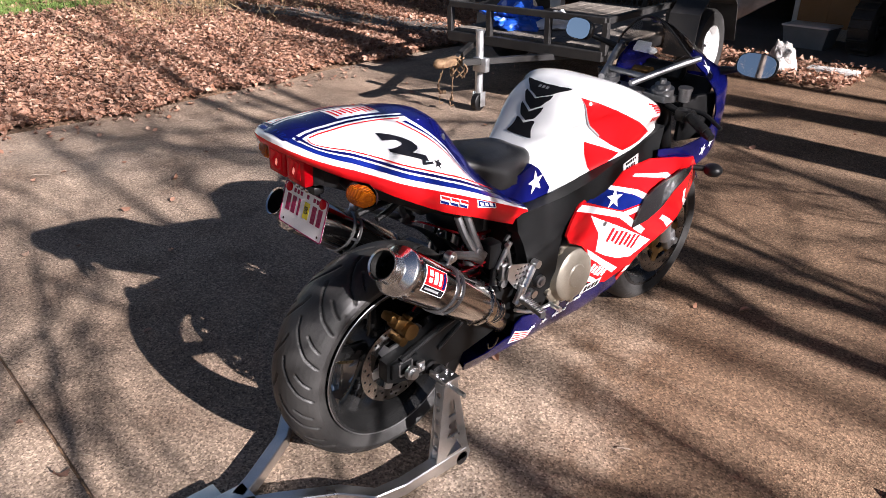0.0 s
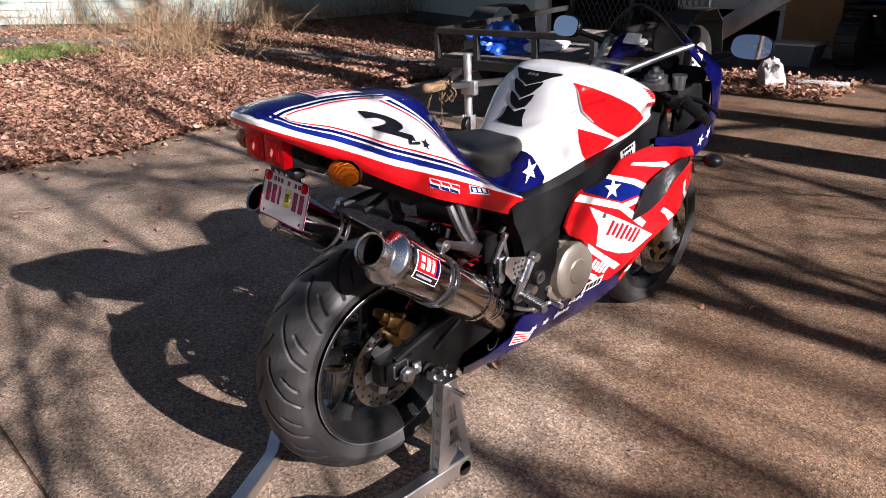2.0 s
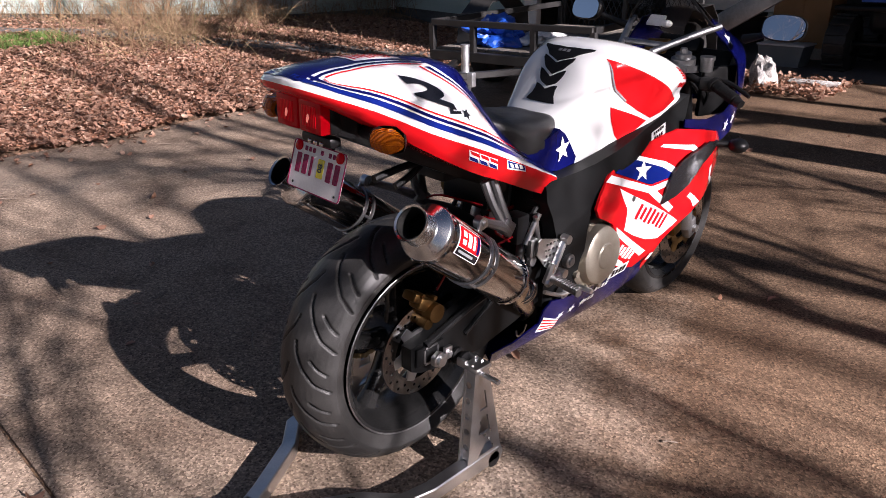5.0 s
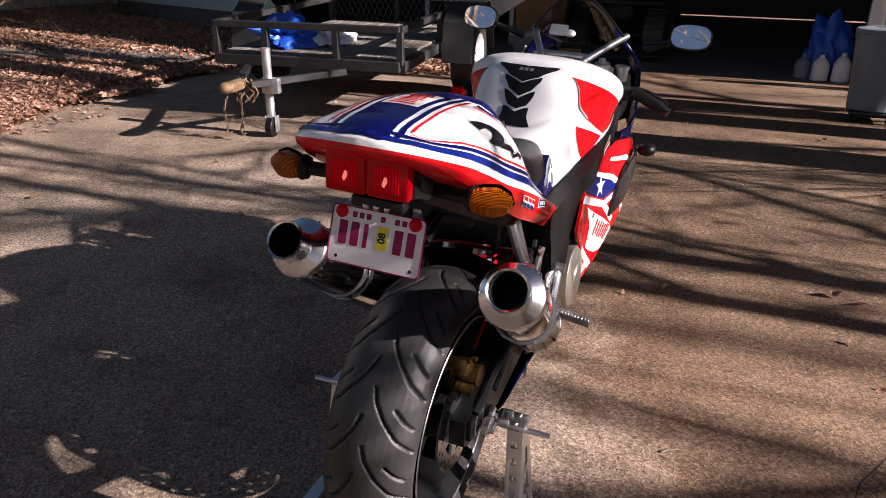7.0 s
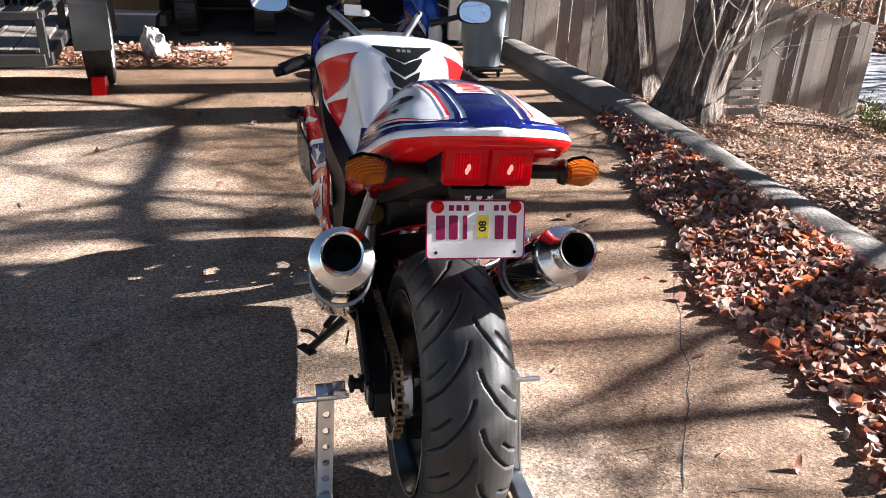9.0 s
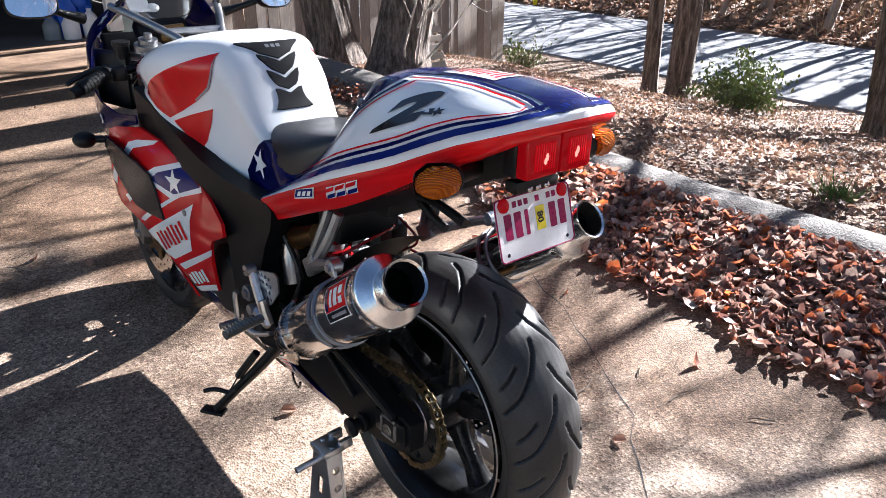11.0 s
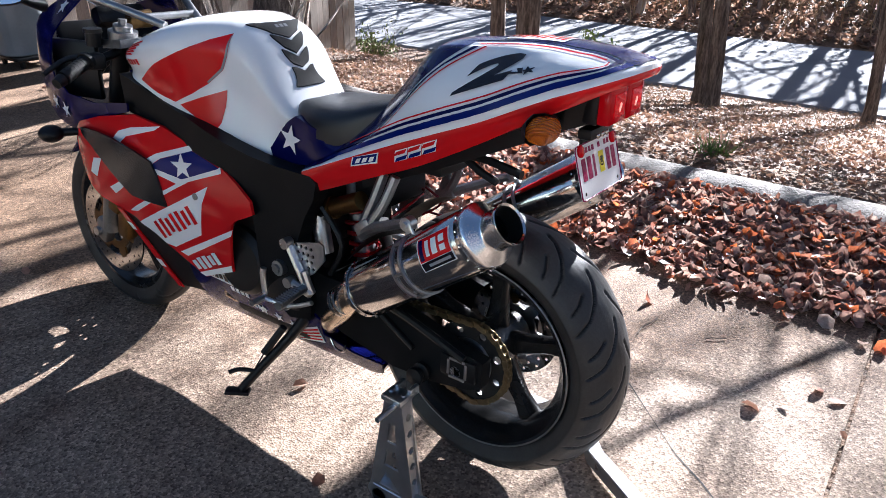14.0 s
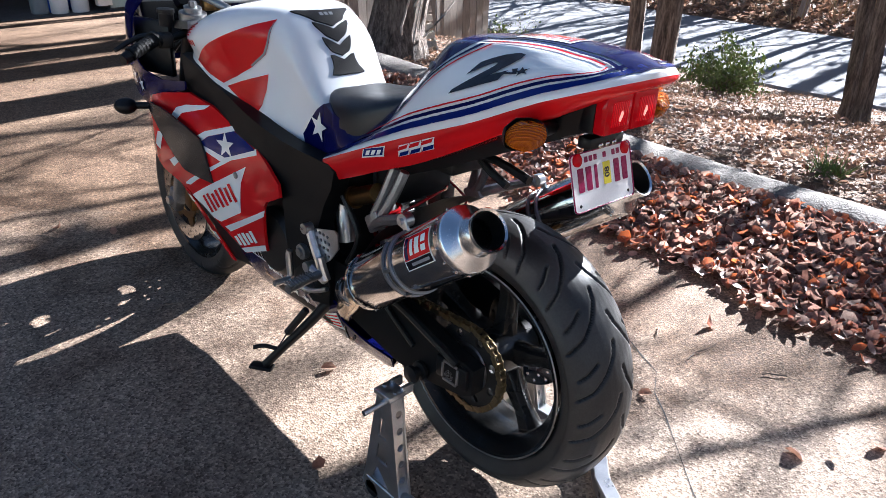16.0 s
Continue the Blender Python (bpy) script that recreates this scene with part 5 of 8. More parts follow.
for s in (-1, 1):
    # slanted lines down the hump, and its navy face
    tail_sheet("hump_panel", [[(0.053, 1.0), (0.053, 0.80), (0.111, side_s(0.111, 0.136)), (0.176, side_s(0.176, 0.078)), (0.241, side_s(0.241, 0.037)), (0.306, side_s(0.306, 0.015)), (0.360, side_s(0.360, 0.006)), (0.418, side_s(0.418, 0.004)), (0.418, 1.0)]], s, NAVY, 0.0015, tail, 0.012)
    tail_sheet("stripe", [[(0.036, 0.80), (0.094, side_s(0.094, 0.139)), (0.159, side_s(0.159, 0.085)), (0.224, side_s(0.224, 0.040)), (0.289, side_s(0.289, 0.016)), (0.276, side_s(0.276, 0.017)), (0.212, side_s(0.212, 0.044)), (0.146, side_s(0.146, 0.090)), (0.080, side_s(0.080, 0.141)), (0.022, 0.80)]], s, NAVY, 0.0024, tail, 0.012)
    tail_sheet("stripe", [[(0.010, 0.80), (0.068, side_s(0.068, 0.139)), (0.132, side_s(0.132, 0.095)), (0.197, side_s(0.197, 0.048)), (0.230, side_s(0.230, 0.030)), (0.223, side_s(0.223, 0.031)), (0.190, side_s(0.190, 0.050)), (0.125, side_s(0.125, 0.097)), (0.061, side_s(0.061, 0.137)), (0.003, 0.80)]], s, RED, 0.0024, tail, 0.012)
    # lines along the deck
    dx = list(np.linspace(-0.225, 0.03, 12))
    tail_sheet("stripe", [deck_band(dx, 0.068, 0.073)], s, RED, 0.0024, tail, 0.012)
    tail_sheet("stripe", [deck_band(list(np.linspace(-0.25, 0.05, 12)), 0.052, 0.061)], s, NAVY, 0.0024, tail, 0.012)
    tail_sheet("deck_panel", [deck_band(list(np.linspace(-0.272, 0.078, 14)), 0.0, 0.043)], s, NAVY, 0.0018, tail, 0.012, "navy deck of the tail")
    tail_sheet("deck_label", [deck_band([-0.125, -0.06, 0.0], 0.0, 0.034)], s, WHITE, 0.0028, tail, 0.012)
    tail_sheet("lettering", [deck_band([-0.118 + 0.0135 * k, -0.111 + 0.0135 * k], 0.0, 0.024 - 0.004 * (k % 3)) for k in range(9)], s, RED, 0.0036, tail, 0.012)
    # the racing number, leaning to the rear on both flanks, with a small star
    bm = letters("2", 0.100, 0.0, 0.0060)
    way_x = 1 if s < 0 else -1
    for v in bm.verts:
        u, w = v.co.x * (1.9 if s > 0 else 2.0), v.co.y * (0.85 if s > 0 else 0.70)
        x = (-0.036 if s > 0 else -0.016) + way_x * u - (0.55 if s > 0 else 0.30) * w
        v.co = (x, 0, side_s(x, 0.090 + w * 0.93) * 0.4)
    grid_cut(bm, 0.015)
    for v in bm.verts:
        x, q = v.co.x, min(max(v.co.z / 0.4, 0), 1)
        y0, z0 = tail_point(x, q)
        y1, z1 = tail_point(x, min(q + 0.01, 1))
        ya, za = tail_point(x, max(q - 0.01, 0))
        ln = math.hypot(y1 - ya, z1 - za)
        v.co = (x, s * (y0 + (z1 - za) / ln * 0.0026), z0 - (y1 - ya) / ln * 0.0026)
    bmesh.ops.recalc_face_normals(bm, faces=bm.faces[:])
    tot = sum((f.normal * f.calc_area() for f in bm.faces), Vector())
    if tot.y * s < 0:
        bmesh.ops.reverse_faces(bm, faces=bm.faces[:])
    part("racing_number", bm, BLACK_INK, tail, "black figure 2")
    sx = 0.075 if s < 0 else -0.112
    sd = side_s(sx, 0.066)
    tail_sheet("small_star", [[(sx + 0.015 * (1 if j % 2 == 0 else 0.4) * math.cos(radians(36 * j)), sd + 0.042 * (1 if j % 2 == 0 else 0.4) * math.sin(radians(36 * j))) for j in range(10)]], s, BLACK_INK, 0.0028, tail, 0.012)
    mx = sx - 0.03 * way_x
    tail_sheet("small_mark", [[(mx - 0.022, sd - 0.02), (mx + 0.014, sd - 0.005), (mx + 0.012, sd + 0.012), (mx - 0.012, sd + 0.0), (mx - 0.006, sd + 0.03), (mx - 0.018, sd + 0.03)]], s, BLACK_INK, 0.0028, tail, 0.012)
    # badges on the red side
    def red_s(x, z):
        row = spline(TAIL, x)
        return 0.3 * min(max((z - row[1]) / (row[3] - row[1]), 0.04), 0.96)

    def slanted(x0, z0, x1, z1, h):
        return [(x0, red_s(x0, z0)), (x1, red_s(x1, z1)), (x1 - 0.006, red_s(x1 - 0.006, z1 + h)), (x0 - 0.006, red_s(x0 - 0.006, z0 + h))]

    hx0, hz0 = (0.076, 0.806) if s < 0 else (0.054, 0.812)
    for k in range(3):
        xa, za = hx0 + 0.034 * k, hz0 - 0.0145 * k
        tail_sheet("badge", [slanted(xa - 0.002, za - 0.001, xa + 0.030, za - 0.014, 0.025)], s, WHITE, 0.0018, tail, 0.012)
        tail_sheet("badge", [slanted(xa, za + 0.012, xa + 0.028, za - 0.001, 0.010)], s, RED, 0.0026, tail, 0.012)
        tail_sheet("badge", [slanted(xa, za, xa + 0.028, za - 0.013, 0.010)], s, BLUE, 0.0026, tail, 0.012)
    bx0, bz0 = (0.208, 0.757) if s < 0 else (0.195, 0.758)
    tail_sheet("badge", [slanted(bx0, bz0, bx0 + 0.072, bz0 - 0.022, 0.024)], s, WHITE, 0.0018, tail, 0.012)
    tail_sheet("badge", [slanted(bx0 + 0.003, bz0 + 0.003, bx0 + 0.068, bz0 - 0.018, 0.018)], s, BLUE, 0.0026, tail, 0.012)
    tail_sheet("badge", [slanted(bx0 + 0.010 + 0.018 * k, bz0 + 0.003 - 0.0055 * k, bx0 + 0.022 + 0.018 * k, bz0 - 0.001 - 0.0055 * k, 0.011) for k in range(3)], s, WHITE, 0.0034, tail, 0.012)
    part("bolt", rod(bmesh.new(), (0.385, s * 0.148, 0.662), (0.385, s * 0.156, 0.662), 0.006, seg=12), DARK_ALU, tail)
    part("bolt", rod(bmesh.new(), (0.134, s * 0.092, 0.936), (0.141, s * 0.108, 0.943), 0.008, seg=12), DARK_ALU, tail)

# --- seat ---
SEAT = [(0.205, 0.055, 0.845, 0.872), (0.235, 0.088, 0.822, 0.866), (0.29, 0.116, 0.788, 0.855), (0.35, 0.132, 0.752, 0.843), (0.42, 0.131, 0.742, 0.834), (0.465, 0.115, 0.760, 0.829), (0.505, 0.090, 0.785, 0.826), (0.540, 0.045, 0.795, 0.815)]
rings = []
for k in range(30):
    x = 0.205 + 0.335 * k / 29
    hw, lo, hi = spline(SEAT, x)
    ring = []
    for j in range(25):
        a = math.pi * j / 24
        c, q = math.cos(a), math.sin(a)
        ring.append((x, hw * math.copysign(abs(c) ** 0.55, c), lo + (hi - lo) * abs(q) ** 0.5 - 0.010 * (1 - abs(c)) * 0.6))
    rings.append(ring)
part("seat", skin(bmesh.new(), rings, True, True), SEAT_VINYL, bike, "black vinyl solo seat")

# --- frame ---
def frame_y(x, z):
    return 0.172 + 0.030 * smoothstep(0.45, 0.75, x) - 0.02 * smoothstep(0.5, 0.3, z)


SPAR = [(1.03, 0.828), (0.976, 0.816), (0.90, 0.796), (0.826, 0.774), (0.74, 0.748), (0.654, 0.718), (0.57, 0.696), (0.50, 0.686), (0.44, 0.684), (0.395, 0.684), (0.375, 0.672), (0.385, 0.63), (0.415, 0.58), (0.44, 0.52), (0.435, 0.45), (0.42, 0.37), (0.43, 0.30), (0.50, 0.285), (0.56, 0.33), (0.575, 0.42), (0.572, 0.50), (0.58, 0.56), (0.61, 0.615), (0.666, 0.652), (0.74, 0.671), (0.816, 0.688), (0.91, 0.712), (1.02, 0.738)]
for s in (-1, 1):
    sp = part("frame_spar", sheet(bmesh.new(), SPAR, frame_y, s, 0.0, 0.045, 0.03), FRAME_BLACK, bike, "black aluminium frame spar")
    if s < 0:
        decal("sticker", [[(0.83, 0.712), (0.905, 0.731), (0.897, 0.765), (0.822, 0.745)]], frame_y, s, WHITE, sp, 0.0012)
        decal("lettering", bars(0.058, 0.010, 5, 0.863, 0.747, 0.25) + bars(0.05, 0.012, 4, 0.866, 0.729, 0.25), frame_y, s, BLACK_INK, sp, 0.002)
    for x, z, r in ((0.505, 0.43, 0.020), (0.49, 0.335, 0.016)):
        part("pivot_bolt", lathe(bmesh.new(), [(s * 0.165, 0.0), (s * 0.165, r), (s * 0.183, r), (s * 0.184, r * 0.6), (s * 0.190, r * 0.55), (s * 0.191, 0.0)], "Y", (x, 0, z), 12), DARK_ALU, sp)
bm = bmesh.new()
for s in (-1, 1):
    pipe(bm, [(0.46, s * 0.11, 0.68), (0.25, s * 0.10, 0.74), (0.05, s * 0.095, 0.82), (-0.14, s * 0.08, 0.90)], 0.014, 8)
part("subframe", bm, FRAME_BLACK, bike)

# --- side fairings ---
def fair_y(x, z):
    y = 0.200 + 0.043 * smoothstep(0.66, 0.99, x) - 0.040 * smoothstep(1.14, 1.32, x)
    if z < 0.58:
        y -= 0.045 * ((0.58 - z) / 0.26) ** 2
    if z > 0.62:
        y -= 0.016 * ((z - 0.62) / 0.1) ** 2
    return y + 0.004 * math.sin(9 * x + 6 * z)


FAIR = [(0.669, 0.655), (0.61, 0.624), (0.563, 0.592), (0.557, 0.560), (0.59, 0.543), (0.627, 0.526), (0.644, 0.509), (0.651, 0.49), (0.668, 0.43), (0.684, 0.375), (0.686, 0.360), (0.745, 0.336), (0.803, 0.310), (0.87, 0.366), (0.940, 0.417), (1.01, 0.452), (1.08, 0.466), (1.14, 0.478), (1.19, 0.500), (1.22, 0.520), (1.240, 0.548), (1.273, 0.612), (1.26, 0.648), (1.225, 0.675), (1.10, 0.712), (0.963, 0.737), (0.866, 0.722), (0.773, 0.690), (0.707, 0.672)]
W1 = [[(1.052, 0.648), (1.040, 0.660), (1.011, 0.690), (0.962, 0.706), (0.865, 0.722), (0.884, 0.709), (0.979, 0.681), (1.016, 0.650), (1.03, 0.638)],
      [(0.915, 0.631), (0.877, 0.653), (0.773, 0.688), (0.759, 0.678), (0.862, 0.643), (0.905, 0.615)],
      [(0.666, 0.654), (0.663, 0.639), (0.778, 0.596), (0.836, 0.563), (0.982, 0.474), (1.016, 0.468), (0.993, 0.484), (0.820, 0.583), (0.906, 0.604), (0.892, 0.615), (0.801, 0.600)],
      [(0.716, 0.595), (0.743, 0.542), (0.764, 0.452), (0.872, 0.391), (0.904, 0.394), (0.938, 0.420), (0.989, 0.440), (0.974, 0.449)],
      [(0.860, 0.379), (0.638, 0.500), (0.649, 0.479), (0.839, 0.370)],
      [(0.820, 0.321), (0.682, 0.381), (0.686, 0.361), (0.803, 0.312)],
      [(1.162, 0.550), (1.135, 0.595), (1.098, 0.601), (1.133, 0.542)], [(1.084, 0.522), (1.012, 0.560), (1.002, 0.547), (1.063, 0.507)]]
W1_OUTER = [[(1.118, 0.625), (1.03, 0.681), (0.875, 0.706), (0.862, 0.699), (1.012, 0.668), (1.09, 0.618)],
      [(0.975, 0.606), (0.885, 0.653), (0.76, 0.690), (0.735, 0.684), (0.868, 0.640), (0.952, 0.598)],
      [(0.952, 0.598), (0.836, 0.584), (0.64, 0.655), (0.61, 0.642), (0.826, 0.566), (0.915, 0.500), (0.95, 0.478), (0.965, 0.492), (0.862, 0.566), (0.958, 0.582)],
      [(1.030, 0.428), (0.98, 0.455), (0.86, 0.520), (0.74, 0.580), (0.690, 0.606), (0.713, 0.57), (0.742, 0.53), (0.748, 0.462), (0.80, 0.432), (0.868, 0.402), (0.935, 0.388)],
      [(0.87, 0.365), (0.75, 0.430), (0.638, 0.498), (0.638, 0.475), (0.75, 0.405), (0.845, 0.345)],
      [(0.638, 0.404), (0.70, 0.372), (0.755, 0.353), (0.80, 0.344), (0.76, 0.372), (0.638, 0.425)],
      [(1.20, 0.512), (1.165, 0.545), (1.155, 0.585), (1.172, 0.592), (1.182, 0.55), (1.222, 0.53)],
      [(1.11, 0.457), (1.075, 0.49), (1.04, 0.51), (1.052, 0.522), (1.09, 0.502), (1.14, 0.47)]]
FAIR_R = [(0.592, 0.607), (0.576, 0.570), (0.600, 0.538), (0.645, 0.517), (0.678, 0.500), (0.705, 0.470), (0.722, 0.435), (0.737, 0.383), (0.722, 0.345), (0.817, 0.306), (0.870, 0.296), (0.93, 0.33), (0.987, 0.374), (1.05, 0.408), (1.112, 0.437), (1.175, 0.486), (1.246, 0.543), (1.300, 0.590), (1.285, 0.64), (1.239, 0.684), (1.10, 0.715), (0.954, 0.738), (0.86, 0.726), (0.767, 0.710), (0.70, 0.686), (0.630, 0.658)]
W1_R = W1_OUTER[:4] + [[(0.896, 0.352), (0.80, 0.415), (0.703, 0.484), (0.716, 0.452), (0.80, 0.392), (0.875, 0.338)], [(0.738, 0.372), (0.728, 0.350), (0.79, 0.322), (0.83, 0.309), (0.79, 0.342)]] + W1_OUTER[6:]
for s in (-1, 1):
    fp = part("side_fairing", sheet(bmesh.new(), FAIR if s > 0 else FAIR_R, fair_y, s, 0.0, 0.008), RED, bike, "red side fairing with white stripes and a blue star patch")
    for poly in W1 if s > 0 else W1_R:
        decal("white_stripe", [poly], fair_y, s, WHITE, fp, 0.0016, 0.012)
    if s > 0:
        patch, centre = [(0.900, 0.616), (0.862, 0.642), (0.763, 0.677), (0.670, 0.650), (0.791, 0.602), (0.801, 0.599)], (0.793, 0.633)
        words = bars(0.165, 0.052, 7, 0.851, 0.468, -0.50, 0.42), bars(0.115, 0.036, 5, 0.777, 0.367, -0.45, 0.3)
    else:
        patch, centre = [(0.935, 0.603), (0.872, 0.638), (0.752, 0.679), (0.655, 0.659), (0.806, 0.600), (0.83, 0.592)], (0.785, 0.642)
        words = bars(0.17, 0.050, 7, 0.868, 0.480, -0.42, 0.42), bars(0.10, 0.036, 5, 0.795, 0.372, -0.48, 0.3)
    decal("blue_patch", [patch], fair_y, s, BLUE, fp, 0.0030, 0.012)
    decal("star", [star_poly(centre[0], centre[1], 0.036, 85)], fair_y, s, WHITE, fp, 0.0044, 0.012)
    for word, ink in zip(words, (RED, WHITE)):
        decal("lettering", word, fair_y, s, ink, fp, 0.0032, 0.012)
    bm = bmesh.new()
    rod(bm, (0.762, s * (fair_y(0.762, 0.56) - 0.004), 0.56), (0.762, s * (fair_y(0.762, 0.56) + 0.004), 0.56), 0.009, seg=14)
    part("fastener", bm, DARK_ALU, fp)
    # carbon side scoop standing off the fairing
    if s > 0:
        scoop = [(1.19, 0.668), (1.142, 0.678), (1.071, 0.681), (1.005, 0.675), (0.933, 0.654), (0.889, 0.631), (0.877, 0.598), (0.869, 0.556), (0.863, 0.512), (0.907, 0.519), (0.959, 0.530), (1.011, 0.571), (1.056, 0.606), (1.102, 0.637), (1.15, 0.655)]
    else:
        scoop = [(1.20, 0.665), (1.10, 0.682), (0.989, 0.667), (0.94, 0.645), (0.910, 0.616), (0.897, 0.57), (0.886, 0.519), (0.935, 0.538), (0.993, 0.571), (1.050, 0.622), (1.13, 0.650)]
    part("air_scoop", sheet(bmesh.new(), scoop, lambda x, z: fair_y(x, z) + 0.004 + 0.020 * math.sin(math.pi * min(max((x - 0.85) / 0.36, 0), 1)), s, 0.0, 0.006), CARBON, bike, "carbon-weave side scoop")
    # black strip behind the fairing's lower edge and the front lip beyond it
    part("inner_panel", sheet(bmesh.new(), [(0.78, 0.31), (0.84, 0.36), (0.92, 0.43), (1.0, 0.465), (1.12, 0.49), (1.145, 0.42), (1.095, 0.33), (1.07, 0.22), (1.045, 0.172), (0.90, 0.20)], lambda x, z: 0.078 + 0.40 * max(z - 0.165, 0), s, 0.0, 0.005), BLACK_PLASTIC, bike)
    lip = part("front_lip", sheet(bmesh.new(), [(1.04, 0.168), (1.065, 0.165), (1.10, 0.24), (1.125, 0.33), (1.16, 0.43), (1.135, 0.43), (1.10, 0.335), (1.07, 0.25)], lambda x, z: 0.085 + 0.40 * max(z - 0.165, 0), s, 0.0, 0.005), RED, bike, "red and white lip of the fairing")
    for poly in ([(1.067, 0.238), (1.095, 0.235), (1.104, 0.262), (1.076, 0.265)], [(1.113, 0.362), (1.135, 0.36), (1.145, 0.385), (1.122, 0.385)]):
        decal("white_stripe", [poly], lambda x, z: 0.085 + 0.40 * max(z - 0.165, 0), s, WHITE, lip, 0.0016, 0.012)

# belly pan
def belly_y(x, z):
    return 0.074 + 0.26 * max(z - 0.15, 0) ** 0.62 - 0.022 * smoothstep(0.85, 1.07, x)


BELLY = [(1.065, 0.168), (1.045, 0.21), (0.985, 0.262), (0.945, 0.300), (0.86, 0.318), (0.776, 0.318), (0.66, 0.312), (0.58, 0.305), (0.50, 0.312), (0.44, 0.326), (0.415, 0.30), (0.42, 0.25), (0.33, 0.222), (0.235, 0.226), (0.250, 0.186), (0.29, 0.168), (0.40, 0.164), (0.60, 0.161), (0.80, 0.160), (0.93, 0.162)]
for s in (-1, 1):
    pan_y = lambda x, z: belly_y(x, z) - 0.016 * s
    bp = part("belly_pan", sheet(bmesh.new(), BELLY, pan_y, s, 0.0, 0.006), NAVY, bike, "navy belly pan with white stickers")
    decal("sticker", [star_poly(0.53 + 0.055 * k, 0.235 + 0.004 * k, 0.019, 60 + 20 * k) for k in range(3)], pan_y, s, WHITE, bp, 0.0020, 0.012)
    decal("sticker", bars(0.075, 0.016, 4, 0.72, 0.275, 0.05) + bars(0.07, 0.016, 4, 0.665, 0.245, 0.05), pan_y, s, WHITE, bp, 0.0020, 0.012)
    decal("sticker", [[(0.735, 0.288), (0.835, 0.292), (0.845, 0.33), (0.745, 0.328)]], pan_y, s, WHITE, bp, 0.0020, 0.012)
    decal("sticker", bars(0.08, 0.024, 4, 0.79, 0.309, 0.03), pan_y, s, BLACK_INK, bp, 0.0032, 0.012)
    decal("flag_sticker", [[(0.425, 0.215), (0.535, 0.180), (0.535, 0.218), (0.43, 0.272)]], pan_y, s, WHITE, bp, 0.0020, 0.012)
    decal("flag_sticker", [[(0.43, 0.222 + 0.012 * k), (0.533, 0.184 + 0.009 * k), (0.533, 0.188 + 0.009 * k), (0.43, 0.228 + 0.012 * k)] for k in range(4)], pan_y, s, RED, bp, 0.0032, 0.012)
bm = bmesh.new()
skin(bm, [[(x, y - 0.016, z) for y in (-w, -w * 0.5, 0, w * 0.5, w)] for x, w, z in ((0.24, 0.095, 0.215), (0.262, 0.095, 0.180), (0.30, 0.095, 0.168), (0.6, 0.090, 0.162), (0.85, 0.085, 0.162), (1.06, 0.075, 0.168), (1.10, 0.072, 0.26), (1.11, 0.10, 0.36))], close=False)
part("belly_floor", bm, NAVY, bike)

# --- engine ---
bm = bmesh.new()
box(bm, (0.34, 0.26, 0.30), (0.66, 0, 0.40), bevel=0.03)
box(bm, (0.20, 0.22, 0.22), (0.52, 0, 0.58), bevel=0.03)
box(bm, (0.24, 0.20, 0.20), (0.86, 0, 0.52), bevel=0.03)
box(bm, (0.30, 0.22, 0.10), (0.62, 0, 0.245), bevel=0.02)
block = part("engine_block", bm, ENGINE_DARK, bike, "dark cast engine block")
for k in range(7):
    part("fin", box(bmesh.new(), (0.20, 0.23, 0.006), (0.52, 0, 0.50 + 0.022 * k), bevel=0.002, seg=1), ENGINE_DARK, block)
bm = bmesh.new()
lathe(bm, [(0.0, 0.110), (0.03, 0.110), (0.036, 0.104), (0.038, 0.093), (0.062, 0.088), (0.070, 0.078), (0.072, 0.04), (0.076, 0.036), (0.076, 0.0)], "Z", seg=40)
for k in range(9):
    a = 2 * math.pi * k / 9
    rod(bm, (0.106 * math.cos(a), 0.106 * math.sin(a), 0.02), (0.106 * math.cos(a), 0.106 * math.sin(a), 0.046), 0.010, seg=8)
along(bm, (0.658, -0.130, 0.402), (0.658, -0.23, 0.408))
part("clutch_cover", bm, ENGINE_CASE, bike, "bronze-silver round clutch cover")
bm = bmesh.new()
lathe(bm, [(0.0, 0.095), (0.03, 0.095), (0.045, 0.08), (0.052, 0.0)], "Z", seg=32)
along(bm, (0.68, 0.115, 0.385), (0.68, 0.2, 0.385))
box(bm, (0.12, 0.05, 0.10), (0.52, 0.14, 0.36), bevel=0.015)
part("generator_cover", bm, ENGINE_DARK, bike)
bm = bmesh.new()
for k in range(3):
    pipe(bm, [(0.72, -0.10 + 0.1 * k, 0.30), (0.80, -0.1 + 0.1 * k, 0.24), (0.6, -0.06 + 0.06 * k, 0.215), (0.42, -0.04 + 0.04 * k, 0.235)], 0.02, 10)
part("header_pipe", bm, HEAT_STEEL, bike)

# --- rear suspension, hoses, plumbing behind the engine ---
bm = bmesh.new()
rod(bm, (0.36, 0.0, 0.36), (0.42, 0.0, 0.63), 0.026, seg=18)
part("shock_body", bm, DARK_ALU, bike)
bm = bmesh.new()
turns = []
for k in range(90):
    a = k * 0.5
    p = Vector((0.365, 0, 0.39)).lerp(Vector((0.41, 0, 0.58)), k / 89)
    turns.append(p + Vector((math.cos(a) * 0.036, math.sin(a) * 0.036, 0)))
pipe(bm, turns, 0.006, 6, True, 1)
part("shock_spring", bm, BRAKE_HOSE, bike, "red coil spring")
bm = bmesh.new()
rod(bm, (0.392, 0.105, 0.592), (0.382, 0.105, 0.596), 0.027, seg=24)
rod(bm, (0.382, 0.105, 0.596), (0.30, 0.105, 0.632), 0.022, seg=20)
part("shock_reservoir", bm, GOLD, bike, "gold shock reservoir")
bm = bmesh.new()
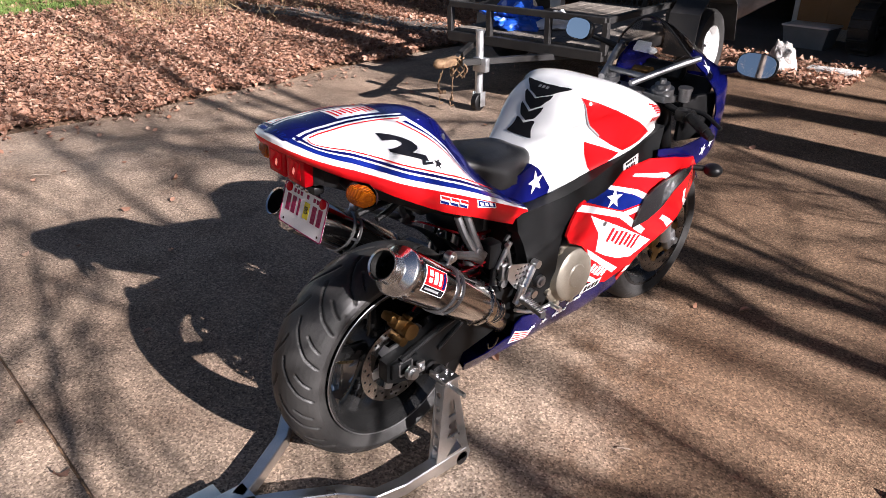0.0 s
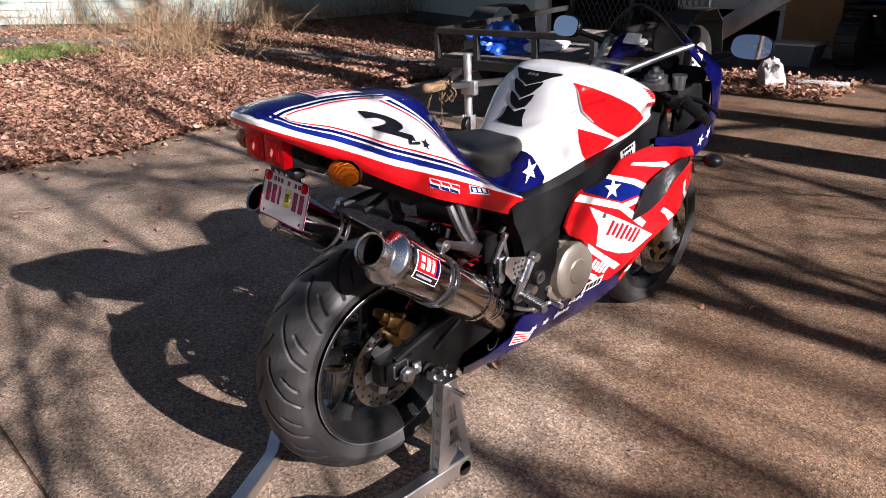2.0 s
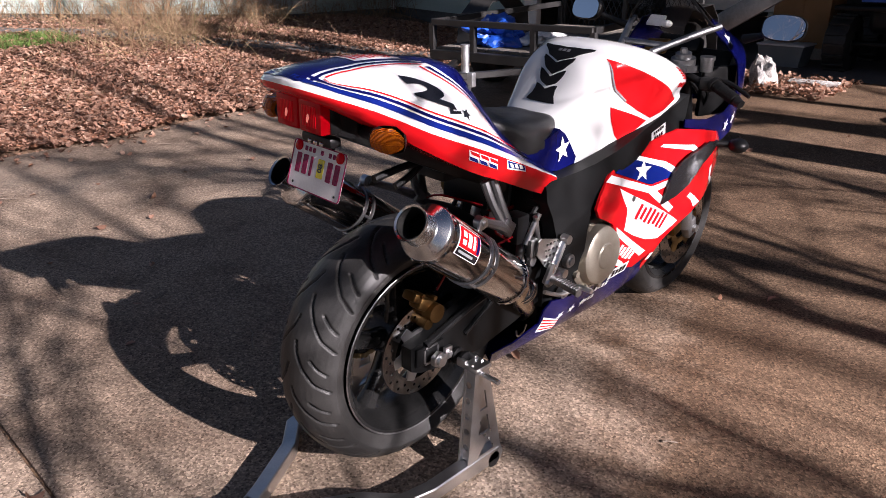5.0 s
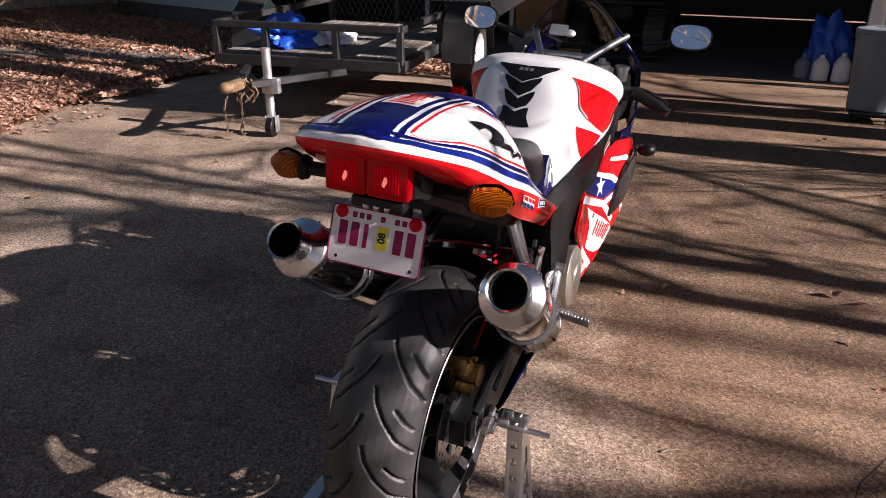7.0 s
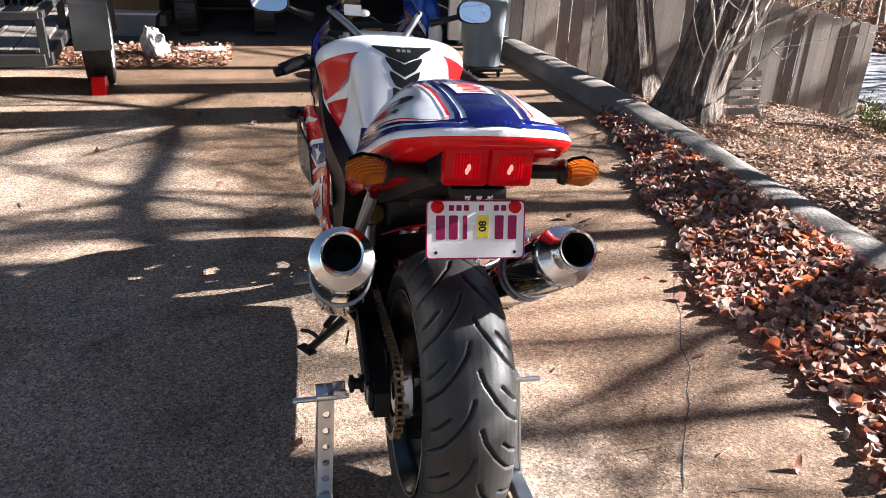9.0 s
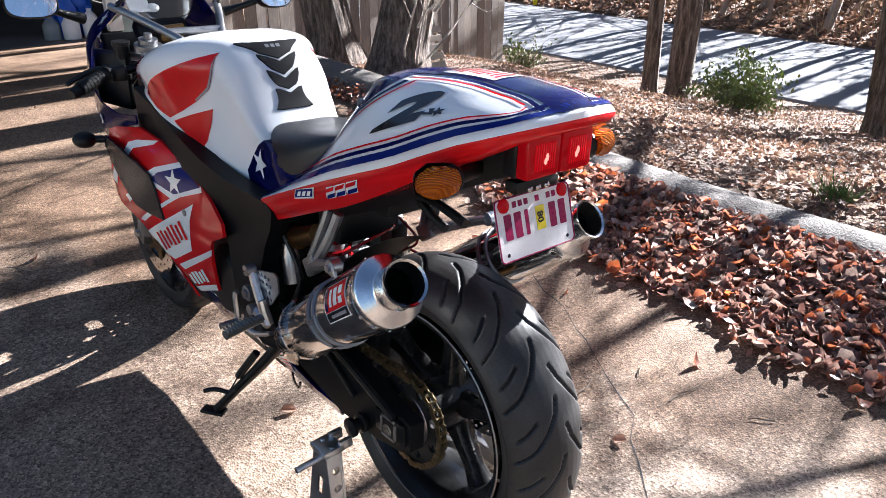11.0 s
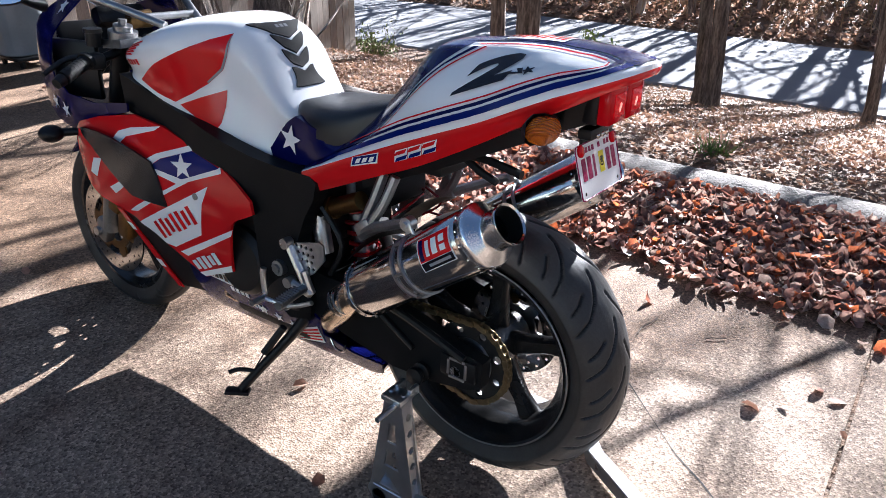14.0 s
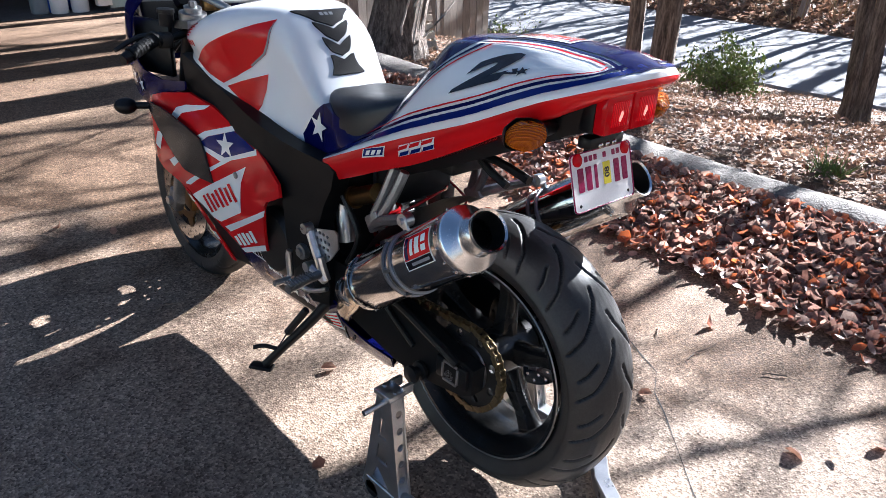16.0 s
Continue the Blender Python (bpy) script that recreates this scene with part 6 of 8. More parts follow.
rod(bm, (0.438, 0.100, 0.550), (0.418, 0.104, 0.470), 0.021, seg=18)
rod(bm, (0.441, 0.100, 0.550), (0.444, 0.100, 0.562), 0.023, seg=18)
part("breather_tube", bm, ALU, bike, "bare aluminium canister")
part("breather_tube", rod(bmesh.new(), (0.405, -0.09, 0.50), (0.385, -0.10, 0.40), 0.018, seg=14), DARK_ALU, bike)
bm = bmesh.new()
pipe(bm, [(0.32, -0.10, 0.60), (0.24, -0.05, 0.63), (0.20, 0.03, 0.64), (0.22, 0.10, 0.61)], 0.0032, 6)
pipe(bm, [(0.40, -0.12, 0.55), (0.26, -0.13, 0.54), (0.12, -0.12, 0.54), (0.05, -0.11, 0.47)], 0.0032, 6)
pipe(bm, [(0.30, -0.11, 0.62), (0.24, -0.12, 0.58), (0.30, -0.125, 0.53)], 0.0032, 6)
part("brake_hose", bm, BRAKE_HOSE, bike, "red braided hose")
bm = bmesh.new()
box(bm, (0.09, 0.16, 0.10), (0.30, 0, 0.66), bevel=0.01)
box(bm, (0.12, 0.11, 0.03), (0.18, 0, 0.725), bevel=0.008)
box(bm, (0.05, 0.05, 0.08), (0.33, -0.12, 0.56), bevel=0.008)
pipe(bm, [(0.42, -0.13, 0.62), (0.36, -0.14, 0.58), (0.34, -0.15, 0.50), (0.36, -0.15, 0.44)], 0.007, 6)
pipe(bm, [(0.40, 0.13, 0.60), (0.34, 0.13, 0.52), (0.37, 0.14, 0.44)], 0.007, 6)
part("airbox_and_wiring", bm, BLACK_PLASTIC, bike)
bm = bmesh.new()
for z in (0.47, 0.505):
    rod(bm, (0.355, -0.15, z), (0.355, -0.165, z), 0.014, seg=12)
rod(bm, (0.335, -0.15, 0.52), (0.37, -0.16, 0.60), 0.008, seg=10)
rod(bm, (0.39, -0.15, 0.515), (0.355, -0.16, 0.595), 0.007, seg=10)
box(bm, (0.03, 0.03, 0.05), (0.35, -0.155, 0.51), bevel=0.005)
part("master_cylinder", bm, ALU, bike)
bm = bmesh.new()
pipe(bm, [(0.16, 0.0, 0.748), (0.10, 0.0, 0.755), (0.04, 0.0, 0.755), (-0.045, 0.005, 0.742)], [0.012, 0.010, 0.009, 0.010], 8)
pipe(bm, [(0.10, 0.0, 0.752), (0.06, 0.0, 0.728), (0.015, 0.0, 0.712)], 0.009, 8)
part("silencer_bracket", bm, BLACK_PLASTIC, bike, "forked black bracket below the tail")
# undertail box
bm = bmesh.new()
skin(bm, [[(x, y, z) for y, z in ((-w, zt), (w, zt), (w * 0.9, zb), (-w * 0.9, zb))] for x, w, zt, zb in ((-0.205, 0.080, 0.955, 0.888), (-0.165, 0.092, 0.935, 0.872), (-0.160, 0.070, 0.92, 0.866), (-0.05, 0.085, 0.86, 0.815), (0.10, 0.10, 0.79, 0.745), (0.30, 0.11, 0.70, 0.66))], True, True)
part("undertail", bm, BLACK_PLASTIC, bike)

# --- tail light ---
light = part("tail_light", box(bmesh.new(), (0.030, 0.156, 0.070), (-0.208, 0.0, 0.923), bevel=0.006), BLACK_PLASTIC, bike, "red twin-bulb tail light, lit")
for s in (-1, 1):
    bm = bmesh.new()
    box(bm, (0.026, 0.0745, 0.067), (-0.232, s * 0.0385, 0.923), bevel=0.006)
    part("lens", bm, LENS_RED, light, "red lens")
    part("reflector", box(bmesh.new(), (0.004, 0.046, 0.042), (-0.2448, s * 0.0375, 0.924), bevel=0.0015), LENS_GLOW, light, "lit ribbed red lens centre")
    for dy, dz, r in ((-0.001, 0.002, 0.0055), (0.002, -0.004, 0.0050)):
        part("bulb", bead(bmesh.new(), (-0.2466, s * 0.036 + dy, 0.921 + dz), r, (0.35, 0.7, 1.2), 8, 6), BULB, light, "lit bulb behind the lens")

# --- indicators ---
for s in (-1, 1):
    ind = part("indicator", rod(bmesh.new(), (-0.14, s * 0.08, 0.884), (-0.17, s * 0.16, 0.893), 0.013, seg=12), BLACK_PLASTIC, bike, "black indicator stalk with amber lens")
    IM = Matrix.Translation((-0.178, s * 0.192, 0.895)) @ Matrix.Rotation(s * radians(-14), 4, "Z") @ Matrix.Diagonal((0.85, s, 1.0, 1))
    bm = bmesh.new()
    lathe(bm, [(-0.034, 0.0), (-0.033, 0.018), (-0.016, 0.025), (0.010, 0.027), (0.030, 0.017), (0.036, 0.010), (0.037, 0.0)], "Y", (0, 0, 0), 6)
    bmesh.ops.transform(bm, matrix=IM, verts=bm.verts[:])
    bmesh.ops.recalc_face_normals(bm, faces=bm.faces[:])
    bmesh.ops.bevel(bm, geom=bm.edges[:], offset=0.003, segments=2, affect="EDGES")
    part("lens", bm, LENS_AMBER, ind, "amber lens")
    part("collar", along(lathe(bmesh.new(), [(0.0, 0.012), (0.0, 0.020), (0.010, 0.024), (0.016, 0.022), (0.016, 0.0)], "Z", seg=12), (-0.168, s * 0.152, 0.892), (-0.176, s * 0.19, 0.895)), BLACK_PLASTIC, ind)
    bm = bmesh.new()
    lathe(bm, [(-0.037, 0.0), (-0.036, 0.020), (-0.016, 0.0275), (0.012, 0.0295), (0.032, 0.019), (0.039, 0.0)], "Y", (0.004, 0, 0), 8, radians(-67.5), radians(135))
    bmesh.ops.transform(bm, matrix=IM, verts=bm.verts[:])
    bmesh.ops.recalc_face_normals(bm, faces=bm.faces[:])
    part("housing", bm, BLACK_PLASTIC, ind)
    fi = part("indicator", rod(bmesh.new(), (1.24, s * 0.20, 0.64), (1.28, s * 0.25, 0.638), 0.011, seg=10), BLACK_PLASTIC, bike, "black front indicator")
    bm = bmesh.new()
    bead(bm, (1.29, s * 0.272, 0.637), 0.030, (1.15, 1.1, 0.8), 16, 10)
    part("housing", bm, BLACK_PLASTIC, fi)

# --- number plate ---
PL = Matrix.Translation((-0.2045, 0.0, 0.797)) @ Matrix.Rotation(radians(17), 4, "Y") @ Matrix(((0, 0, -1, 0), (-1, 0, 0, 0), (0, 1, 0, 0), (0, 0, 0, 1)))


def plate_poly(name, polys, mat, w, parent, thick=0.0012, label=""):
    bm = bmesh.new()
    for poly in polys:
        b2 = bmesh.new()
        slab(b2, poly, thick)
        for v in b2.verts:
            v.co = PL @ Vector((v.co.x, v.co.y, v.co.z + w))
        me = bpy.data.meshes.new("tmp")
        b2.to_mesh(me)
        b2.free()
        bm.from_mesh(me)
        bpy.data.meshes.remove(me)
    return part(name, bm, mat, parent, label, smooth=False)


def round_rect(w, h, r, n=5, cx=0.0, cy=0.0):
    out = []
    for sx, sy, a0 in ((1, 1, 0), (-1, 1, 90), (-1, -1, 180), (1, -1, 270)):
        for k in range(n):
            a = radians(a0 + 90 * k / (n - 1))
            out.append((cx + sx * (w / 2 - r) + r * math.cos(a), cy + sy * (h / 2 - r) + r * math.sin(a)))
    return out


plate = plate_poly("number_plate", [round_rect(0.178, 0.102, 0.008)], PLATE_WHITE, 0.0, bike, 0.0016, "white number plate with magenta bars and a yellow sticker")
bm = bmesh.new()
for a, b in zip(round_rect(0.177, 0.101, 0.008), round_rect(0.177, 0.101, 0.008)[1:] + round_rect(0.177, 0.101, 0.008)[:1]):
    rod(bm, PL @ Vector((a[0], a[1], 0.002)), PL @ Vector((b[0], b[1], 0.002)), 0.0014, seg=6)
part("plate_border", bm, MAGENTA, plate)
glyphs = []
for k, u in enumerate((-0.064, -0.041, -0.020, 0.042, 0.066)):
    w = 0.016 if k != 2 else 0.008
    glyphs.append(round_rect(w, 0.042, 0.002, 3, u, 0.004))
for g in glyphs + [round_rect(0.009, 0.010, 0.001, 3, -0.045 + 0.0135 * k, 0.038) for k in range(8) if k not in (3, 5)]:
    plate_poly("plate_bar", [g], MAGENTA, 0.0016, plate, 0.0008)
plate_poly("sticker", [round_rect(0.021, 0.040, 0.001, 3, 0.012, 0.005)], YELLOW, 0.0016, plate, 0.0008, "yellow sticker")
bm = letters("08", 0.019, 0, 0.0006)
for v in bm.verts:
    v.co = PL @ Vector((0.012 - v.co.y, 0.006 + v.co.x, 0.0027))
part("lettering", bm, BLACK_INK, plate)
for u in (-0.070, 0.070):
    bm = bmesh.new()
    lathe(bm, [(0.0, 0.0115), (0.004, 0.0115), (0.006, 0.009), (0.0065, 0.0)], "Z", seg=18)
    bmesh.ops.transform(bm, matrix=PL @ Matrix.Translation((u, 0.040, 0.001)), verts=bm.verts[:])
    part("reflector", bm, LENS_RED, plate, "small round red reflector")
    plate_poly("bolt_hole", [ngon(u * 1.02, -0.040, 0.0032, 10)], BLACK_INK, 0.0016, plate, 0.0005)
bm = bmesh.new()
box(bm, (0.03, 0.10, 0.022), (-0.19, 0, 0.862), bevel=0.006)
box(bm, (0.02, 0.03, 0.10), (-0.175, 0, 0.81), bevel=0.004)
part("plate_bracket", bm, BLACK_PLASTIC, bike)
bm = bmesh.new()
for y in (-0.02, 0.0, 0.02):
    bead(bm, (-0.205, y, 0.857), 0.006, (0.6, 1, 1), 8, 6)
part("plate_lamp", bm, STEEL, bike)

# --- exhausts ---
for s in (-1, 1):
    A, B = Vector((-0.147, s * 0.226, 0.730)), Vector((0.215, s * 0.196, 0.470))
    ex = part("silencer", along(lathe(bmesh.new(), [(0.058, 0.059), (0.062, 0.0615), (0.435, 0.0615), (0.44, 0.059)], "Z", seg=48), A, B), STEEL, bike, "polished steel round silencer")
    bm = lathe(bmesh.new(), [(0.05, 0.030), (0.0, 0.0345), (-0.003, 0.0385), (0.001, 0.0395), (0.006, 0.0378), (0.034, 0.0365), (0.038, 0.0375), (0.0405, 0.040), (0.052, 0.0595), (0.055, 0.0620), (0.066, 0.0632), (0.069, 0.0622)], "Z", seg=40)
    part("end_cone", along(bm, A, B), POLISHED_ALU, ex, "bare aluminium end cone")
    part("bore", along(lathe(bmesh.new(), [(0.0, 0.0325), (0.12, 0.029), (0.12, 0.0)], "Z", seg=28), A, B), ENGINE_DARK, ex)
    for h in (0.072, 0.428):
        bm = lathe(bmesh.new(), [(h - 0.006, 0.062), (h - 0.005, 0.0632), (h + 0.005, 0.0632), (h + 0.006, 0.062)], "Z", seg=40)
        rb = part("rivet_band", along(bm, A, B), STEEL, ex)
        for k in range(14):
            a = 2 * math.pi * k / 14
            part("rivet", along(bead(bmesh.new(), (0.0632 * math.cos(a), 0.0632 * math.sin(a), h), 0.003, (1, 1, 1), 6, 4), A, B), STEEL, rb)
    bm = bmesh.new()
    for h in (0.236, 0.262):
        lathe(bm, [(h - 0.004, 0.062), (h - 0.003, 0.0658), (h + 0.003, 0.0658), (h + 0.004, 0.062)], "Z", seg=40)
    for k in range(6):
        a = 2 * math.pi * k / 6
        rod(bm, (0.064 * math.cos(a), 0.064 * math.sin(a), 0.236), (0.064 * math.cos(a), 0.064 * math.sin(a), 0.262), 0.004, seg=6)
    part("clamp", along(bm, A, B), DARK_ALU, ex)
    # badge on the outer flank, turned up a little
    way = (B - A).normalized()
    out = Vector((0, s, 0.42))
    out = (out - way * out.dot(way)).normalized()
    upv = out.cross(way) * (1 if s < 0 else -1)

    def on_can(u, a, r):
        return A + way * u + (out * math.cos(a) + upv * math.sin(a)) * r

    def can_patch(name, u0, u1, a0, a1, mat, r, label=""):
        bm = bmesh.new()
        n = 8
        skin(bm, [[on_can(u, a0 + (a1 - a0) * k / n, r) for k in range(n + 1)] for u in (u0, u1)], close=False)
        bmesh.ops.recalc_face_normals(bm, faces=bm.faces[:])
        if next(iter(bm.faces)).normal.dot(out) < 0:
            bmesh.ops.reverse_faces(bm, faces=bm.faces[:])
        return part(name, bm, mat, ex, label)

    can_patch("badge_edge", 0.090, 0.182, -0.58, 0.48, WHITE, 0.0623)
    can_patch("badge_red", 0.093, 0.179, -0.28, 0.45, RED, 0.0629, "red badge with white bars")
    can_patch("badge_black", 0.093, 0.179, -0.55, -0.30, BLACK_INK, 0.0629)
    for u0, u1, a0, a1 in ((0.104, 0.119, 0.10, 0.32), (0.104, 0.119, -0.16, 0.02), (0.126, 0.141, -0.16, 0.32), (0.148, 0.158, -0.16, 0.32)):
        can_patch("badge_bar", u0, u1, a0, a1, WHITE, 0.0634)
    can_patch("badge_bar", 0.165, 0.176, -0.24, 0.40, NAVY, 0.0634)
    can_patch("badge_bar", 0.100, 0.160, -0.47, -0.38, GREY_INK, 0.0634)
    # link pipe, sweeping in under the engine
    C = A + way * 0.44
    bm = bmesh.new()
    pipe(bm, [C - way * 0.01, C + way * 0.05, (0.30, s * 0.172, 0.385), (0.375, s * 0.135, 0.315), (0.42, s * 0.08, 0.262), (0.47, s * 0.03, 0.245)], [0.042, 0.036, 0.029, 0.027, 0.027, 0.027], 20)
    lp = part("link_pipe", bm, HEAT_STEEL, bike, "heat-tinted steel link pipe")
    bm = bmesh.new()
    D = C + way * 0.085
    for h in (0.0, 0.016):
        p = D + way * h
        lathe_b = bmesh.new()
        lathe(lathe_b, [(-0.003, 0.031), (-0.002, 0.036), (0.002, 0.036), (0.003, 0.031)], "Z", seg=24)
        along(lathe_b, p, p + way)
        me = bpy.data.meshes.new("tmp")
        lathe_b.to_mesh(me)
        lathe_b.free()
        bm.from_mesh(me)
        bpy.data.meshes.remove(me)
    part("pipe_clamp", bm, STEEL, lp)
    part("spring_clip", pipe(bmesh.new(), [(0.36, s * 0.155, 0.275), (0.34, s * 0.16, 0.258), (0.31, s * 0.165, 0.262), (0.305, s * 0.165, 0.28)], 0.003, 6), STEEL, lp)
    # hanger bracket of cast aluminium, from the subframe to the silencer's clamp
    bm = bmesh.new()
    for dx in (-0.014, 0.018):
        pipe(bm, [(0.200 + dx, s * 0.127, 0.718), (0.218 + dx * 0.9, s * 0.140, 0.66), (0.245 + dx * 0.6, s * 0.15, 0.605)], 0.011, 8)
    box(bm, (0.05, 0.022, 0.04), (0.248, s * 0.152, 0.592), Matrix.Rotation(0.6, 3, "Y"), 0.006)
    pipe(bm, [(0.26, s * 0.152, 0.575), (0.215, s * 0.162, 0.606), (0.155, s * 0.178, 0.634), (0.094, s * 0.190, 0.661)], [0.011, 0.013, 0.011, 0.010], 8)
    part("peg_hanger", bm, DARK_ALU, bike, "cast aluminium passenger hanger")
    bm = bmesh.new()
    for c, r in (((0.094, s * 0.190, 0.660), 0.015),):
        rod(bm, c, (c[0], c[1] + s * 0.02, c[2]), r, seg=16)
        rod(bm, c, (c[0], c[1] + s * 0.028, c[2]), r * 0.5, seg=6)
    box(bm, (0.016, 0.006, 0.05), (0.080, s * 0.208, 0.642), Matrix.Rotation(0.5, 3, "Y"), 0.002)
    part("hanger_bolt", bm, ALU, bike)

# --- wheels ---
def tyre(name, centre, profile, grooves, parent, nt, ns, depth=0.005):
    """A tyre with a carved tread: grooves are segments in (turn, across, turn, across) that repeat round it."""
    pts = [Vector((y, r, 0)) for y, r in profile]
    lens = [0.0]
    for a, b in zip(pts, pts[1:]):
        lens.append(lens[-1] + (b - a).length)
    total = lens[-1]

    def at(q):
        d = q * total
        k = max(j for j in range(len(lens) - 1) if lens[j] <= d + 1e-9)
        f = (d - lens[k]) / (lens[k + 1] - lens[k])
        return pts[k].lerp(pts[k + 1], f), (pts[k + 1] - pts[k]).normalized()

    rmax = max(r for _, r in profile)
    reps, segs, width = grooves
    period = 2 * math.pi / reps
    verts, faces, cut = [], [], []
    ring = [at(j / (ns - 1)) for j in range(ns)]
    seg_arr = np.array([(a * rmax, (b - 0.5) * total, c * rmax, (d - 0.5) * total) for a, b, c, d in segs])
    for i in range(nt):
        th = 2 * math.pi * i / nt
        for j, (p, tan) in enumerate(ring):
            s_across = (j / (ns - 1) - 0.5) * total
            dmin = 1.0
            for shift in (-period, 0.0, period):
                u = (th % period + shift) * rmax
                ax, ay = seg_arr[:, 0], seg_arr[:, 1]
                bx, by = seg_arr[:, 2] - ax, seg_arr[:, 3] - ay
                t = np.clip(((u - ax) * bx + (s_across - ay) * by) / (bx * bx + by * by), 0, 1)
                dmin = min(dmin, float(np.min(np.hypot(ax + t * bx - u, ay + t * by - s_across))))
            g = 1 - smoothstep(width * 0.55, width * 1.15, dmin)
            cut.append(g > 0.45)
            q = Vector((p.x, p.y, 0)) - Vector((-tan.y, tan.x, 0)) * (depth * g) * (1 if profile[0][0] < 0 else -1)
            verts.append((centre[0] + q.y * math.cos(th), centre[1] + q.x, centre[2] + q.y * math.sin(th)))
    mats = []
    for i in range(nt):
        for j in range(ns - 1):
            a, b = i * ns + j, i * ns + j + 1
            c, d = ((i + 1) % nt) * ns + j + 1, ((i + 1) % nt) * ns + j
            faces.append((a, b, c, d))
            # faces inside the cuts go near-black: the grooves' shade is in the colour
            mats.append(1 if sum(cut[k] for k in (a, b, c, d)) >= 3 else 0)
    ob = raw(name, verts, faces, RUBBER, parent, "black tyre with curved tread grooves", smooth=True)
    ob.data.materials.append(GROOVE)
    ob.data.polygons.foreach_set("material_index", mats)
    return ob


def sidewall(w, r, bead_r):
    """Half-round tread with rounded shoulders and flat sidewalls, from one bead to the other."""
    out = [(-w * 0.36, bead_r), (-w * 0.43, bead_r + 0.012), (-w * 0.49, bead_r + 0.035)]
    for k in range(-8, 9):
        a = k / 8
        out.append((w * 0.5 * math.sin(a * 1.35) / math.sin(1.35), r - (w * 0.50) * 0.62 * (1 - math.cos(a * 1.35)) / (1 - math.cos(1.35))))
    out += [(w * 0.49, bead_r + 0.035), (w * 0.43, bead_r + 0.012), (w * 0.36, bead_r)]
    return out


RW, FW = Vector((0.0, -0.018, 0.324)), Vector((1.395, 0.0, 0.273))
GROOVES_R = (18, [(0.00, 0.480, 0.08, 0.455), (0.08, 0.455, 0.18, 0.390), (0.18, 0.390, 0.28, 0.300), (0.28, 0.300, 0.34, 0.190), (0.175, 0.520, 0.255, 0.545), (0.255, 0.545, 0.355, 0.610), (0.355, 0.610, 0.455, 0.700), (0.455, 0.700, 0.515, 0.810),
                  (0.10, 0.340, 0.16, 0.270), (0.16, 0.270, 0.19, 0.215), (0.275, 0.660, 0.335, 0.730), (0.335, 0.730, 0.365, 0.785)], 0.0034)
wheel = part("rear_wheel", lathe(bmesh.new(), [(-0.082, 0.222), (-0.086, 0.226), (-0.086, 0.216), (-0.07, 0.206), (-0.045, 0.188), (0.045, 0.188), (0.07, 0.206), (0.086, 0.216), (0.086, 0.226), (0.082, 0.222)], "Y", RW, 72), RIM_BLACK, bike, "black cast rear wheel")
tyre("tyre", RW, sidewall(0.190, 0.318, 0.220), GROOVES_R, wheel, 760, 104, 0.006)
for k in range(5):
    a = 2 * math.pi * k / 5 + 0.35
    bm = bmesh.new()
    secs = []
    for r, w, d in ((0.045, 0.030, 0.05), (0.09, 0.022, 0.042), (0.14, 0.019, 0.036), (0.196, 0.026, 0.05)):
        c = Vector((math.cos(a) * r, 0, math.sin(a) * r)) + RW
        t = Vector((-math.sin(a), 0, math.cos(a)))
        secs.append([c + t * (w * u) + Vector((0, d * v, 0)) for u, v in ((-0.6, -0.5), (0.6, -0.5), (1, -0.2), (1, 0.2), (0.6, 0.5), (-0.6, 0.5), (-1, 0.2), (-1, -0.2))])
    part("spoke", skin(bm, secs, True, True), RIM_BLACK, wheel)
bm = bmesh.new()
rod(bm, RW + Vector((0, -0.06, 0)), RW + Vector((0, 0.07, 0)), 0.058, seg=32)
part("hub", bm, RIM_BLACK, wheel)


def brake_disc(parent, c, y, r, name="brake_disc"):
    bm = bmesh.new()
    holes = [ngon(r * 0.80 * math.cos(a), r * 0.80 * math.sin(a), 0.0042, 7) for a in (2 * math.pi * k / 18 for k in range(18))]
    holes += [ngon(r * 0.91 * math.cos(a), r * 0.91 * math.sin(a), 0.0042, 7) for a in (2 * math.pi * (k + 0.5) / 18 for k in range(18))]
    slab(bm, ngon(0, 0, r, 60), 0.005, [ngon(0, 0, r * 0.66, 48)] + holes, lambda u, v, w: Vector((c.x + u, y + w, c.z + v)))
    d = part(name, bm, STEEL, parent, "drilled steel brake disc")
    bm = bmesh.new()
    outl = []
    for k in range(60):
        a = 2 * math.pi * k / 60
        outl.append(((r * (0.70 if (k % 10) < 4 else 0.50)) * math.cos(a), (r * (0.70 if (k % 10) < 4 else 0.50)) * math.sin(a)))
    slab(bm, outl, 0.006, [ngon(0, 0, r * 0.34, 30)], lambda u, v, w: Vector((c.x + u, y - 0.001 + w, c.z + v)))
    part("carrier", bm, ALU if name == "brake_disc" else GOLD, d)
    return d


brake_disc(wheel, RW, -0.105, 0.120)
bm = bmesh.new()
cal = Vector((0.005, -0.100, 0.455))
box(bm, (0.060, 0.040, 0.032), cal + Vector((0.008, 0, -0.012)), Matrix.Rotation(0.5, 3, "Y"), 0.008)
box(bm, (0.036, 0.044, 0.024), cal + Vector((-0.018, 0.005, 0.014)), Matrix.Rotation(0.5, 3, "Y"), 0.007)
for k in range(2):
    rod(bm, cal + Vector((0.028 - 0.040 * k, -0.024, 0.004 + 0.018 * k)), cal + Vector((0.028 - 0.040 * k, 0.006, 0.004 + 0.018 * k)), 0.006, seg=8)
rod(bm, cal + Vector((0.024, -0.035, -0.032)), cal + Vector((0.024, 0.0, -0.032)), 0.024, seg=22)
